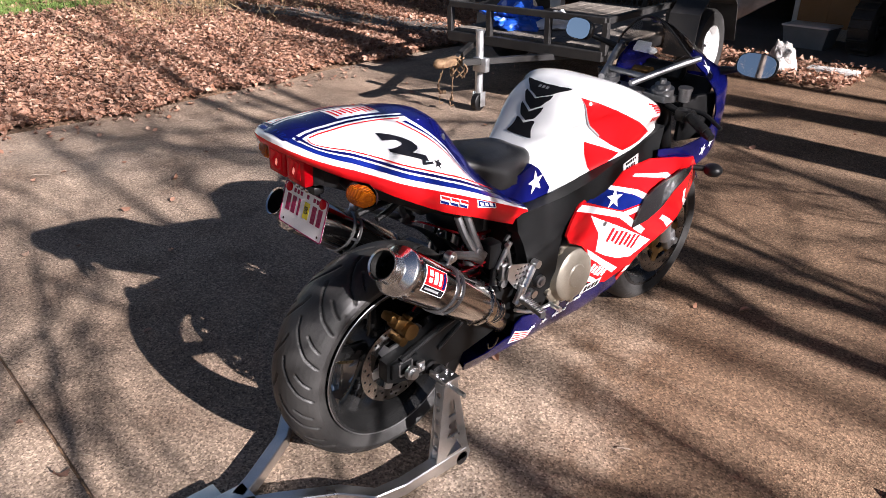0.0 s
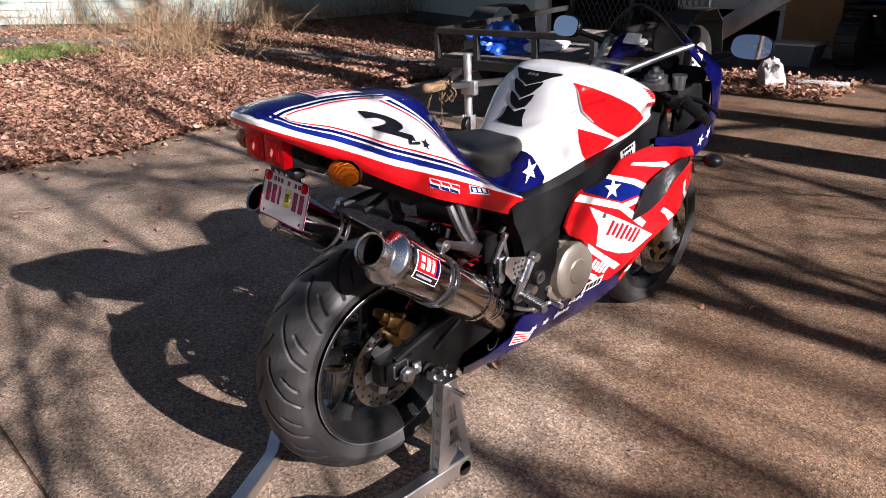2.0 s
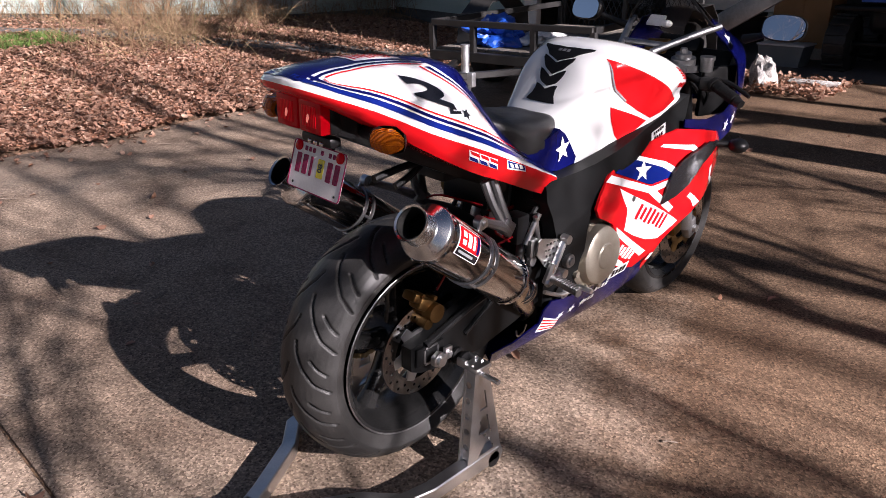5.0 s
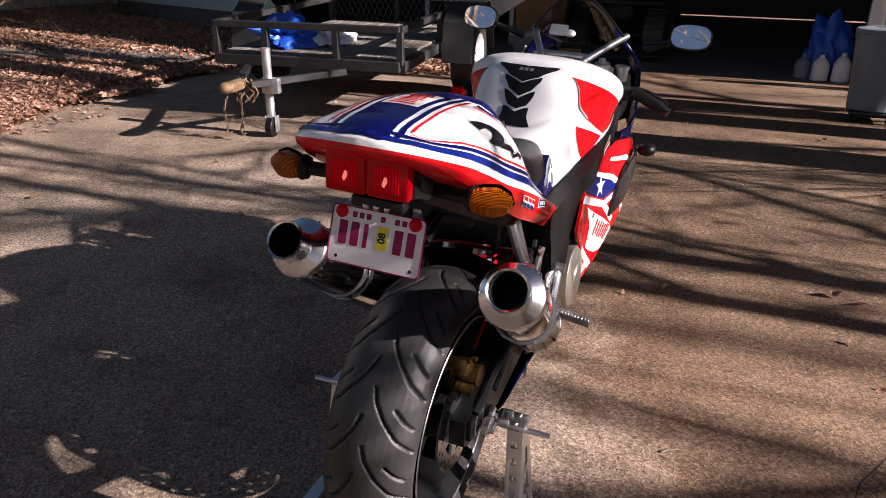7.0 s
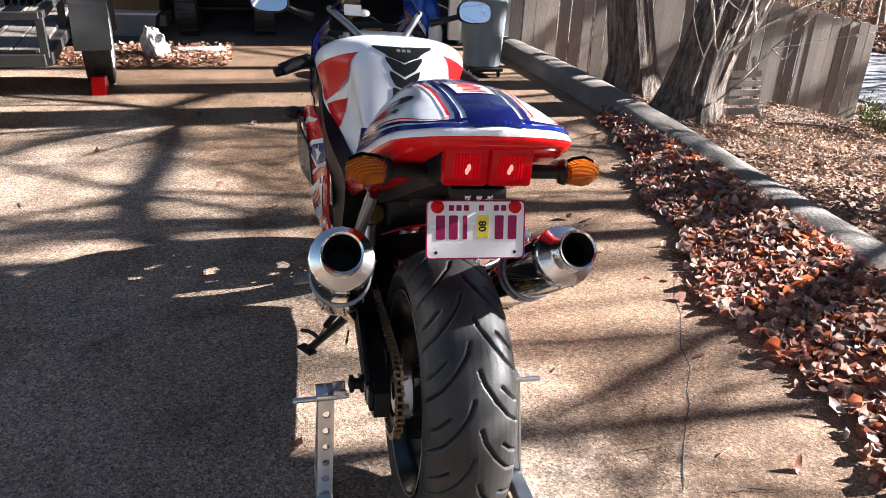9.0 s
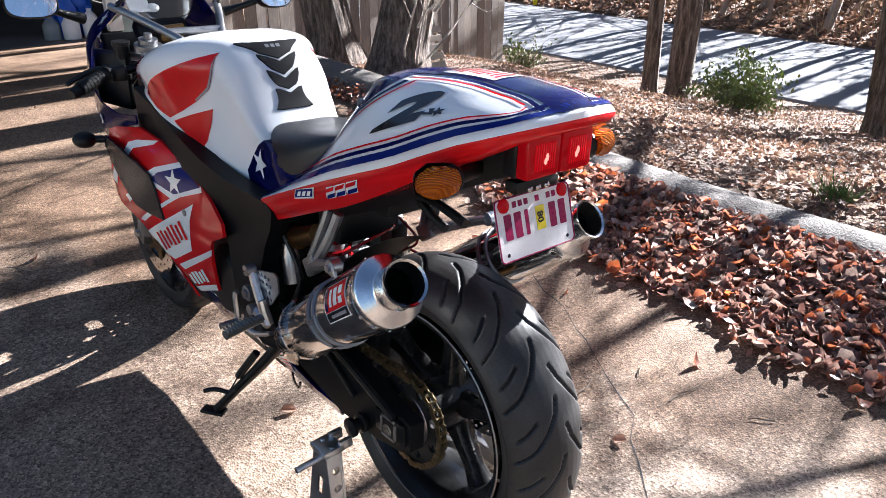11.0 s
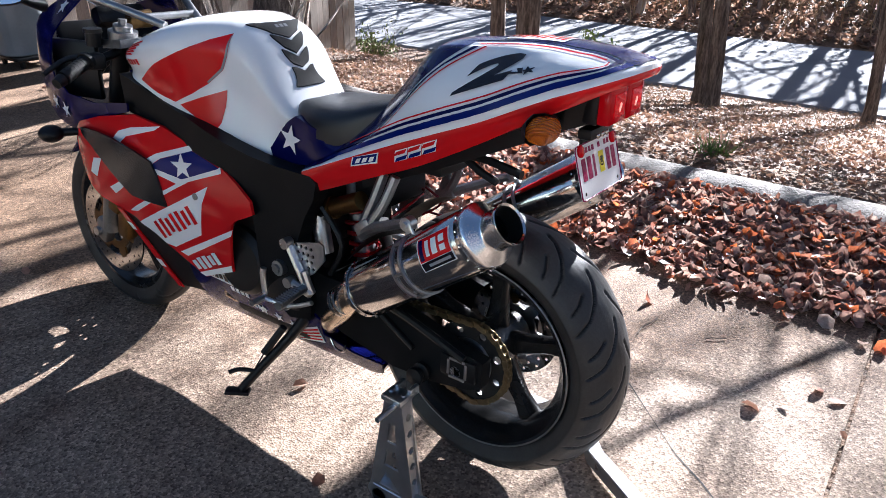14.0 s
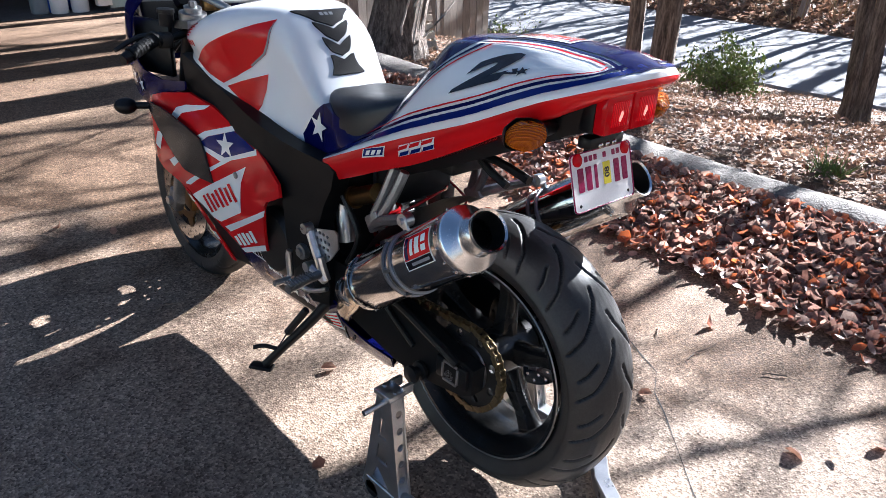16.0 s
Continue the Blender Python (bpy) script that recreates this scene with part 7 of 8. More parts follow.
rod(bm, cal + Vector((0.0, -0.03, -0.055)), cal + Vector((0.0, 0.0, -0.055)), 0.014, seg=16)
part("rear_caliper", bm, GOLD, bike, "gold rear brake caliper")

# swingarm: a deep arm each side with a raised rib, axle blocks and stand bobbins
for s in (-1, 1):
    y0 = 0.128
    ARM = [(-0.062, 0.362), (-0.060, 0.300), (-0.03, 0.285), (0.06, 0.268), (0.18, 0.262), (0.32, 0.29), (0.44, 0.32), (0.47, 0.36), (0.45, 0.43), (0.33, 0.428), (0.25, 0.425), (0.14, 0.412), (0.06, 0.392), (0.0, 0.372)]
    arm = part("swingarm", sheet(bmesh.new(), ARM, lambda x, z: y0 + 0.012 * smoothstep(0.1, 0.4, x) * 0, s, 0.012, 0.034, 0.04), FRAME_BLACK, bike, "black swingarm")
    bm = bmesh.new()
    pipe(bm, [(-0.02, s * 0.146, 0.36), (0.06, s * 0.147, 0.388), (0.15, s * 0.147, 0.415), (0.24, s * 0.146, 0.43)], 0.010, 8)
    pipe(bm, [(0.12, s * 0.143, 0.335), (0.20, s * 0.145, 0.385), (0.26, s * 0.143, 0.424)], 0.007, 8)
    box(bm, (0.09, 0.012, 0.05), (-0.005, s * 0.144, 0.333), bevel=0.004)
    part("arm_rib", bm, FRAME_BLACK, arm)
    bm = bmesh.new()
    rod(bm, RW + Vector((0, s * 0.145, 0)), RW + Vector((0, s * 0.158, 0)), 0.021, seg=6)
    rod(bm, RW + Vector((0, s * 0.145, 0)), RW + Vector((0, s * 0.168, 0)), 0.013, seg=18)
    box(bm, (0.024, 0.010, 0.034), RW + Vector((0.034, s * 0.150, 0.005)), bevel=0.002)
    rod(bm, RW + Vector((0.034, s * 0.15, 0.006)), RW + Vector((0.034, s * 0.162, 0.006)), 0.007, seg=6)
    part("axle_nut", bm, ALU, arm)
    bm = bmesh.new()
    for dx, dz in ((-0.022, 0.0), (0.022, 0.0)):
        box(bm, (0.006, 0.004, 0.036), (dx - 0.005, s * 0.151, 0.333), bevel=0.001)
    for dz in (-0.022, 0.022):
        box(bm, (0.04, 0.004, 0.006), (-0.005, s * 0.151, 0.333 + dz), bevel=0.001)
    part("adjuster", bm, DARK_ALU, arm)
    bm = bmesh.new()
    lathe(bm, [(0.0, 0.012), (0.004, 0.022), (0.012, 0.022), (0.016, 0.013), (0.026, 0.013), (0.030, 0.021), (0.038, 0.021), (0.042, 0.0)], "Z", seg=22)
    along(bm, (0.090, s * 0.140, 0.288), (0.090, s * 0.24, 0.288))
    part("stand_bobbin", bm, BLACK_PLASTIC, arm)
bm = bmesh.new()
skin(bm, [[(x, y, z + 0.02 * (1 - (y / 0.11) ** 2)) for y in np.linspace(-0.11, 0.11, 9)] for x, z in ((0.345, 0.47), (0.30, 0.53), (0.25, 0.572), (0.20, 0.605))], close=False)
bmesh.ops.solidify(bm, geom=bm.faces[:], thickness=0.004)
part("tyre_hugger", bm, BLACK_PLASTIC, bike)
bm = bmesh.new()
box(bm, (0.10, 0.25, 0.08), (0.38, 0, 0.37), bevel=0.02)
part("swingarm_bridge", bm, FRAME_BLACK, bike)

# the highlight along the black rim's edge, made as a thin metal ring
for s in (-1, 1):
    part("rim_highlight", lathe(bmesh.new(), [(s * 0.0855, 0.2225), (s * 0.0875, 0.2235), (s * 0.0880, 0.2255), (s * 0.0865, 0.2270)], "Y", RW, 72), DARK_ALU, wheel, "thin bright ring for the highlight on the rim's edge")

# sprocket and chain on the left
bm = bmesh.new()
teeth = []
for k in range(84):
    a = 2 * math.pi * k / 84
    teeth.append(((0.098 if k % 2 else 0.092) * math.cos(a), (0.098 if k % 2 else 0.092) * math.sin(a)))
slab(bm, teeth, 0.006, [ngon(0, 0, 0.058, 36)] + [ngon(0.076 * math.cos(a), 0.076 * math.sin(a), 0.010, 8) for a in (2 * math.pi * (k + 0.5) / 8 for k in range(8))], lambda u, v, w: Vector((u, 0.088 + w, RW.z + v)))
part("sprocket", bm, ENGINE_DARK, wheel, "black rear sprocket")
bm = bmesh.new()
lathe(bm, [(0.075, 0.062), (0.094, 0.060), (0.102, 0.050), (0.108, 0.047), (0.109, 0.02)], "Y", RW, 36)
for k in range(6):
    a = 2 * math.pi * k / 6
    rod(bm, RW + Vector((0.066 * math.cos(a), 0.085, 0.066 * math.sin(a))), RW + Vector((0.066 * math.cos(a), 0.104, 0.066 * math.sin(a))), 0.007, seg=6)
part("sprocket_carrier", bm, ALU, wheel, "bare aluminium sprocket carrier")
chain = part("chain", rod(bmesh.new(), (0.44, 0.07, 0.36), (0.44, 0.11, 0.36), 0.03, seg=16), ENGINE_DARK, bike, "greasy gold-grey drive chain")
loop = []
for k in range(40):
    a = radians(98) + (2 * math.pi - radians(196)) * k / 39
    loop.append(Vector((0.098 * math.cos(a), 0.091, RW.z + 0.098 * math.sin(a))))
F = Vector((0.44, 0.091, 0.362))
for k in range(12):
    a = radians(-90) + math.pi * k / 11
    loop.append(F + Vector((0.038 * math.cos(a), 0, 0.038 * math.sin(a))))
loop.append(loop[0])
dist = [0.0]
for a, b in zip(loop, loop[1:]):
    dist.append(dist[-1] + (b - a).length)
bm = bmesh.new()
for dy in (-0.0085, 0.0085):
    slab2 = bmesh.new()
    slab(slab2, [(-0.011, -0.004), (-0.008, -0.0072), (-0.004, -0.006), (0.004, -0.006), (0.008, -0.0072), (0.011, -0.004), (0.011, 0.004), (0.008, 0.0072), (0.004, 0.006), (-0.004, 0.006), (-0.008, 0.0072), (-0.011, 0.004)], 0.002, (), lambda u, v, w: Vector((u, dy + w, v)))
    me = bpy.data.meshes.new("tmp")
    slab2.to_mesh(me)
    slab2.free()
    bm.from_mesh(me)
    bpy.data.meshes.remove(me)
rod(bm, (0.008, -0.0105, 0), (0.008, 0.0115, 0), 0.0045, seg=8)
link_mesh = bpy.data.meshes.new("link")
bm.to_mesh(link_mesh)
bm.free()
link_mesh.materials.append(CHAIN_STEEL)
count = int(dist[-1] / 0.0159)
for k in range(count):
    d = dist[-1] * k / count
    j = max(i for i in range(len(dist) - 1) if dist[i] <= d)
    f = (d - dist[j]) / (dist[j + 1] - dist[j])
    p, t = loop[j].lerp(loop[j + 1], f), (loop[j + 1] - loop[j]).normalized()
    ob = new("link", link_mesh)
    ob.parent = chain
    ob.matrix_basis = Matrix.Translation(p) @ Matrix.Rotation(-math.atan2(t.z, t.x), 4, "Y") @ Matrix.Diagonal((1, 1 if k % 2 else 0.72, 1, 1))

# --- rider pegs and pedals ---
for s in (-1, 1):
    bm = bmesh.new()
    holes = [ngon(0.345 + 0.019 * i + 0.006 * (j % 2), 0.475 + 0.020 * j, 0.0055, 10) for j in range(4) for i in range(4) if not (j == 0 and i > 1)]
    slab(bm, [(0.30, 0.515), (0.303, 0.558), (0.318, 0.566), (0.412, 0.540), (0.420, 0.525), (0.415, 0.455), (0.395, 0.440), (0.365, 0.448), (0.345, 0.462)], 0.004, [h for h in holes if 0.315 < h[0][0] < 0.425], lambda u, v, w: Vector((0.395 + 0.82 * (u - 0.362), s * (0.180 + w), 0.487 + 0.82 * (v - 0.503))))
    hp = part("heel_plate", bm, ALU, bike, "drilled aluminium heel plate")
    bm = bmesh.new()
    for a, b in (((0.455, 0.515), (0.382, 0.405)), ((0.452, 0.415), (0.382, 0.405)), ((0.382, 0.405), (0.40, 0.46))):
        pipe(bm, [(a[0], s * 0.190, a[1]), ((a[0] + b[0]) / 2, s * 0.194, (a[1] + b[1]) / 2), (b[0], s * 0.196, b[1])], 0.010, 8)
    for x, z in ((0.455, 0.515), (0.452, 0.415)):
        rod(bm, (x, s * 0.182, z), (x, s * 0.205, z), 0.013, seg=14)
    part("rearset", bm, ALU, bike, "bare aluminium footrest bracket")
    bm = bmesh.new()
    pipe(bm, [(0.395, s * 0.19, 0.420), (0.390, s * 0.24, 0.418), (0.380, s * 0.298, 0.416)], 0.011, 10)
    fpeg = part("footpeg", bm, DARK_ALU, bike, "knurled aluminium footpeg")
    for k in range(9):
        f = k / 8
        part("tooth", box(bmesh.new(), (0.028, 0.004, 0.006), (0.392 - 0.010 * f, s * (0.226 + 0.068 * f), 0.429 - 0.002 * f), bevel=0.001, seg=1), DARK_ALU, fpeg)
    bm = bmesh.new()
    pipe(bm, [(0.39, s * 0.185, 0.375), (0.46, s * 0.19, 0.345), (0.54, s * 0.20, 0.345)], 0.006, 8)
    rod(bm, (0.54, s * 0.195, 0.345), (0.54, s * 0.24, 0.345), 0.008, seg=10)
    if s > 0:
        pipe(bm, [(0.545, 0.19, 0.35), (0.55, 0.19, 0.40), (0.548, 0.188, 0.42)], 0.008, 8)
    part("foot_lever", bm, ALU, bike)
# side stand, folded out to the left
stand_leg = bmesh.new()
pipe(stand_leg, [(0.470, 0.12, 0.290), (0.505, 0.155, 0.225), (0.560, 0.205, 0.140), (0.600, 0.245, 0.075)], [0.017, 0.014, 0.012, 0.012], 10)
ss = part("side_stand", stand_leg, BLACK_PLASTIC, bike, "black side stand hanging down")
bm = bmesh.new()
box(bm, (0.065, 0.032, 0.010), (0.608, 0.252, 0.068), Matrix.Rotation(0.6, 3, "Z"), 0.004)
part("stand_foot", bm, BLACK_PLASTIC, ss)
part("stand_tang", pipe(bmesh.new(), [(0.57, 0.215, 0.125), (0.600, 0.245, 0.135), (0.615, 0.270, 0.132)], 0.006, 8), BLACK_PLASTIC, ss)
bm = bmesh.new()
rod(bm, (0.515, 0.165, 0.255), (0.555, 0.200, 0.180), 0.010, seg=12)
rod(bm, (0.555, 0.200, 0.180), (0.575, 0.220, 0.130), 0.002, seg=6)
part("stand_spring", bm, ENGINE_DARK, ss)

# --- front end ---
fw = part("front_wheel", lathe(bmesh.new(), [(-0.046, 0.222), (-0.050, 0.226), (-0.050, 0.214), (-0.03, 0.196), (0.03, 0.196), (0.050, 0.214), (0.050, 0.226), (0.046, 0.222)], "Y", FW, 64), RIM_BLACK, bike, "black cast front wheel")
GROOVES_F = (11, [(0.05, 0.44, 0.30, 0.32), (0.30, 0.32, 0.40, 0.22), (0.30, 0.56, 0.52, 0.66), (0.52, 0.66, 0.62, 0.78), (0.12, 0.26, 0.2, 0.18), (0.5, 0.8, 0.56, 0.86)], 0.003)
tyre("tyre", FW, sidewall(0.122, 0.298, 0.220), GROOVES_F, fw, 300, 48, 0.004)
for k in range(5):
    a = 2 * math.pi * k / 5 + 0.2
    bm = bmesh.new()
    secs = []
    for r, w, d in ((0.03, 0.026, 0.04), (0.11, 0.018, 0.03), (0.202, 0.024, 0.035)):
        c = Vector((math.cos(a) * r, 0, math.sin(a) * r)) + FW
        t = Vector((-math.sin(a), 0, math.cos(a)))
        secs.append([c + t * (w * u) + Vector((0, d * v, 0)) for u, v in ((-1, -0.3), (0, -0.5), (1, -0.3), (1, 0.3), (0, 0.5), (-1, 0.3))])
    part("spoke", skin(bm, secs, True, True), RIM_BLACK, fw)
for s in (-1, 1):
    brake_disc(fw, FW, s * 0.075 - 0.0025, 0.155, "front_brake_disc")
    bm = bmesh.new()
    rod(bm, (1.355, s * 0.104, 0.285), (1.27, s * 0.106, 0.56), 0.029, seg=20)
    box(bm, (0.06, 0.035, 0.075), (1.388, s * 0.108, 0.275), Matrix.Rotation(-0.4, 3, "Y"), 0.01)
    fk = part("fork_leg", bm, DARK_ALU, bike, "grey fork leg")
    bm = bmesh.new()
    rod(bm, (1.27, s * 0.106, 0.56), (1.145, s * 0.108, 0.905), 0.025, seg=20)
    part("stanchion", bm, BLACK_PLASTIC, fk)
    bm = bmesh.new()
    rod(bm, (1.395, s * 0.105, 0.273), (1.395, s * 0.138, 0.273), 0.014, seg=14)
    part("axle_end", bm, ALU, fk)
    bm = bmesh.new()
    box(bm, (0.055, 0.045, 0.105), (1.270, s * 0.098, 0.325), Matrix.Rotation(-0.25, 3, "Y"), 0.012)
    box(bm, (0.05, 0.03, 0.05), (1.293, s * 0.115, 0.385), Matrix.Rotation(-0.25, 3, "Y"), 0.008)
    part("front_caliper", bm, GOLD, bike, "gold front brake caliper")
    bm = bmesh.new()
    rod(bm, (1.142, s * 0.108, 0.893), (1.139, s * 0.108, 0.915), 0.038, seg=24)
    rod(bm, (1.139, s * 0.108, 0.915), (1.136, s * 0.108, 0.930), 0.025, seg=20)
    rod(bm, (1.136, s * 0.108, 0.930), (1.134, s * 0.108, 0.945), 0.011, seg=6)
    part("fork_cap", bm, DARK_ALU, bike)
    # clip-on bar, grip, lever and reservoir
    bm = bmesh.new()
    pipe(bm, [(1.15, s * 0.125, 0.86), (1.145, s * 0.19, 0.845), (1.120, s * 0.245, 0.845), (1.092, s * 0.318, 0.820)], 0.012, 10)
    hb = part("handlebar", bm, BLACK_PLASTIC, bike, "black clip-on handlebar")
    bm = bmesh.new()
    rod(bm, (1.123, s * 0.235, 0.849), (1.093, s * 0.314, 0.822), 0.0175, seg=18)
    rod(bm, (1.127, s * 0.225, 0.853), (1.123, s * 0.235, 0.849), 0.023, seg=18)
    gr = part("grip", bm, GRIP, hb, "black ribbed rubber grip")
    for k in range(8):
        a, b = (Vector((1.123, s * 0.235, 0.849)).lerp(Vector((1.093, s * 0.314, 0.822)), (k + o) / 8) for o in (0.4, 0.8))
        part("rib", rod(bmesh.new(), a, b, 0.0185, seg=14), GRIP, gr)
    bm = bmesh.new()
    rod(bm, (1.092, s * 0.318, 0.820), (1.085, s * 0.338, 0.812), 0.016, 0.013, seg=16)
    part("bar_end", bm, BLACK_PLASTIC, hb)
    bm = bmesh.new()
    box(bm, (0.05, 0.05, 0.04), (1.14, s * 0.20, 0.845), Matrix.Rotation(s * -0.3, 3, "Z"), 0.01)
    pipe(bm, [(1.18, s * 0.185, 0.85), (1.185, s * 0.25, 0.85), (1.168, s * 0.325, 0.822)], [0.009, 0.008, 0.006], 8)
    part("lever", bm, ENGINE_DARK, hb)
    bm = bmesh.new()
    lathe(bm, [(0.0, 0.0), (0.0, 0.020), (0.035, 0.021), (0.036, 0.024), (0.046, 0.024), (0.047, 0.0)], "Z", seg=24)
    along(bm, (1.19, s * 0.165, 0.875), (1.185, s * 0.165, 0.975))
    part("fluid_reservoir", bm, DARK_ALU if s < 0 else BLACK_PLASTIC, bike)
    # mirror
    M = Matrix.Translation((1.262, s * 0.352, 1.020)) @ Matrix.Rotation(s * radians(-8), 4, "Z") @ Matrix.Rotation(radians(15), 4, "Y")
    bm = bmesh.new()
    ring = [(0.062 * math.copysign(abs(math.cos(a)) ** 0.75, math.cos(a)), 0.038 * math.copysign(abs(math.sin(a)) ** 0.7, math.sin(a))) for a in (2 * math.pi * k / 36 for k in range(36))]
    skin(bm, [[(-0.004 + d, y * f, z * f) for y, z in ring] for d, f in ((0.0, 0.985), (-0.003, 1.0), (0.004, 1.05), (0.022, 0.97), (0.036, 0.75), (0.042, 0.3))], True, True)
    bmesh.ops.transform(bm, matrix=M, verts=bm.verts[:])
    mr = part("mirror", bm, BLACK_PLASTIC, bike, "black oval mirror")
    bm = bmesh.new()
    bm.faces.new([bm.verts.new((-0.0085, y * 0.96, z * 0.96)) for y, z in ring][::-1])
    bmesh.ops.transform(bm, matrix=M, verts=bm.verts[:])
    bm.normal_update()
    if next(iter(bm.faces)).normal.x > 0:
        bmesh.ops.reverse_faces(bm, faces=bm.faces[:])
    part("mirror_glass", bm, MIRROR, mr, "mirror glass", smooth=False)
    bm = bmesh.new()
    pipe(bm, [(1.275, s * 0.31, 1.005), (1.31, s * 0.265, 0.985), (1.33, s * 0.21, 0.968)], [0.010, 0.010, 0.016], 10)
    part("mirror_stalk", bm, BLACK_PLASTIC, mr)
bm = bmesh.new()
slab(bm, [(1.10, -0.145), (1.185, -0.145), (1.195, -0.06), (1.165, -0.03), (1.165, 0.03), (1.195, 0.06), (1.185, 0.145), (1.10, 0.145), (1.09, 0.06), (1.055, 0.03), (1.055, -0.03), (1.09, -0.06)], 0.022, (), lambda u, v, w: Vector((u, v, 0.872 + w - 0.1 * (u - 1.14))))
part("top_clamp", bm, DARK_ALU, bike, "grey top fork clamp")
bm = bmesh.new()
for s in (-1, 1):
    pipe(bm, [(1.02, s * 0.058, 0.935), (1.09, s * 0.085, 0.957), (1.19, s * 0.128, 0.988), (1.26, s * 0.155, 1.005)], 0.011, 12)
rod(bm, (1.075, -0.08, 0.953), (1.075, 0.08, 0.953), 0.010, seg=12)
part("fairing_stay", bm, DARK_ALU, bike, "bare aluminium tube stay")
bm = bmesh.new()
box(bm, (0.05, 0.16, 0.06), (1.32, 0.0, 0.93), Matrix.Rotation(0.5, 3, "Y"), 0.02)
box(bm, (0.02, 0.30, 0.16), (1.38, 0.0, 0.84), Matrix.Rotation(0.4, 3, "Y"), 0.01)
for s in (-1, 1):
    box(bm, (0.16, 0.02, 0.16), (1.30, s * 0.16, 0.80), Matrix.Rotation(s * 0.25, 3, "Z"), 0.008)
pipe(bm, [(1.12, -0.05, 0.90), (1.2, -0.12, 0.83), (1.28, -0.14, 0.75)], 0.006, 6)
pipe(bm, [(1.12, 0.05, 0.90), (1.2, 0.12, 0.83), (1.28, 0.14, 0.75)], 0.006, 6)
pipe(bm, [(1.16, -0.16, 0.85), (1.22, -0.17, 0.80), (1.26, -0.13, 0.72)], 0.006, 6)
box(bm, (0.14, 0.17, 0.24), (1.08, 0, 0.74), Matrix.Rotation(-0.35, 3, "Y"), 0.03)
part("dash_and_inner_cowl", bm, BLACK_PLASTIC, bike)
bm = bmesh.new()
rod(bm, (1.20, -0.02, 0.945), (1.20, 0.05, 0.94), 0.013, seg=14)
box(bm, (0.03, 0.07, 0.03), (1.19, 0.02, 0.925), bevel=0.006)
part("brass_fitting", bm, GOLD, bike)
bm = bmesh.new()
slab(bm, round_rect(0.075, 0.045, 0.006), 0.006, (), lambda u, v, w: Vector((1.27 + v * 0.6, 0.075 + u * 0.8, 1.000 + v * 0.6 + w)))
bead(bm, (1.27, 0.035, 0.995), 0.018, (1, 1.1, 0.7), 10, 8)
part("white_tag", bm, BAG_WHITE, bike, "crumpled white paper tag")


# nose cowl
def nose_y(x, z):
    t = min(max((x - 1.18) / 0.44, 0), 1)
    return (0.225 - 0.02 * abs(z - 0.80) / 0.2) * math.sqrt(max(1 - t ** 2.4, 0.02)) - 0.10 * smoothstep(0.88, 1.06, z)


NOSE = [(1.255, 1.012), (1.285, 0.95), (1.325, 0.885), (1.345, 0.82), (1.33, 0.775), (1.27, 0.745), (1.14, 0.738), (0.985, 0.762), (0.99, 0.738), (1.10, 0.708), (1.225, 0.675), (1.285, 0.638), (1.40, 0.655), (1.50, 0.70), (1.58, 0.765), (1.605, 0.83), (1.56, 0.885), (1.47, 0.935), (1.37, 0.985), (1.30, 1.022)]
for s in (-1, 1):
    nc = part("nose_cowl", sheet(bmesh.new(), NOSE, nose_y, s, 0.0, 0.005, 0.025), NAVY, bike, "navy nose cowl with white stars")
    for sx, sz, sr in ((1.325, 0.965, 0.022), (1.303, 0.692, 0.025), (1.366, 0.706, 0.025)):
        decal("star", [star_poly(sx, sz, sr, 76)], nose_y, s, WHITE, nc, 0.003, 0.012)
bm = bmesh.new()
skin(bm, [[(1.605 - 0.03 * (y / 0.06) ** 2, y, z) for y in np.linspace(-0.06, 0.06, 7)] for z in (0.70, 0.76, 0.83, 0.88)], close=False)
part("headlight_cover", bm, NAVY, bike)
# windscreen
rings = []
for k in range(13):
    t = k / 12
    x = 1.235 + 0.30 * t
    hw = 0.150 * (1 - 0.45 * t ** 1.5)
    base = 1.005 - 0.085 * t
    top = 1.128 - 0.165 * t ** 1.3
    rings.append([(x - 0.055 * math.sin(a) * (1 - t), hw * math.cos(a), base + (top - base) * (1 - abs(math.cos(a)) ** 1.7)) for a in (math.pi * j / 18 for j in range(19))])
bm = skin(bmesh.new(), rings, close=False)
bmesh.ops.recalc_face_normals(bm, faces=bm.faces[:])
bmesh.ops.solidify(bm, geom=bm.faces[:], thickness=0.003)
ws = part("windscreen", bm, SCREEN, bike, "smoked clear windscreen")
ws.visible_shadow = False
bm = bmesh.new()
pipe(bm, [(p[0], p[1], p[2]) for p in rings[0]], 0.004, 6, True, 1)
part("screen_edge", bm, BLACK_PLASTIC, ws)
bm = bmesh.new()
skin(bm, [[(FW.x + r * math.sin(a), y, FW.z + r * math.cos(a)) for y, r in ((-0.066, 0.285), (-0.05, 0.306), (0, 0.312), (0.05, 0.306), (0.066, 0.285))] for a in np.linspace(-1.25, 0.9, 18)], close=False)
bmesh.ops.solidify(bm, geom=bm.faces[:], thickness=0.003)
part("front_fender", bm, NAVY, bike, "navy front fender")

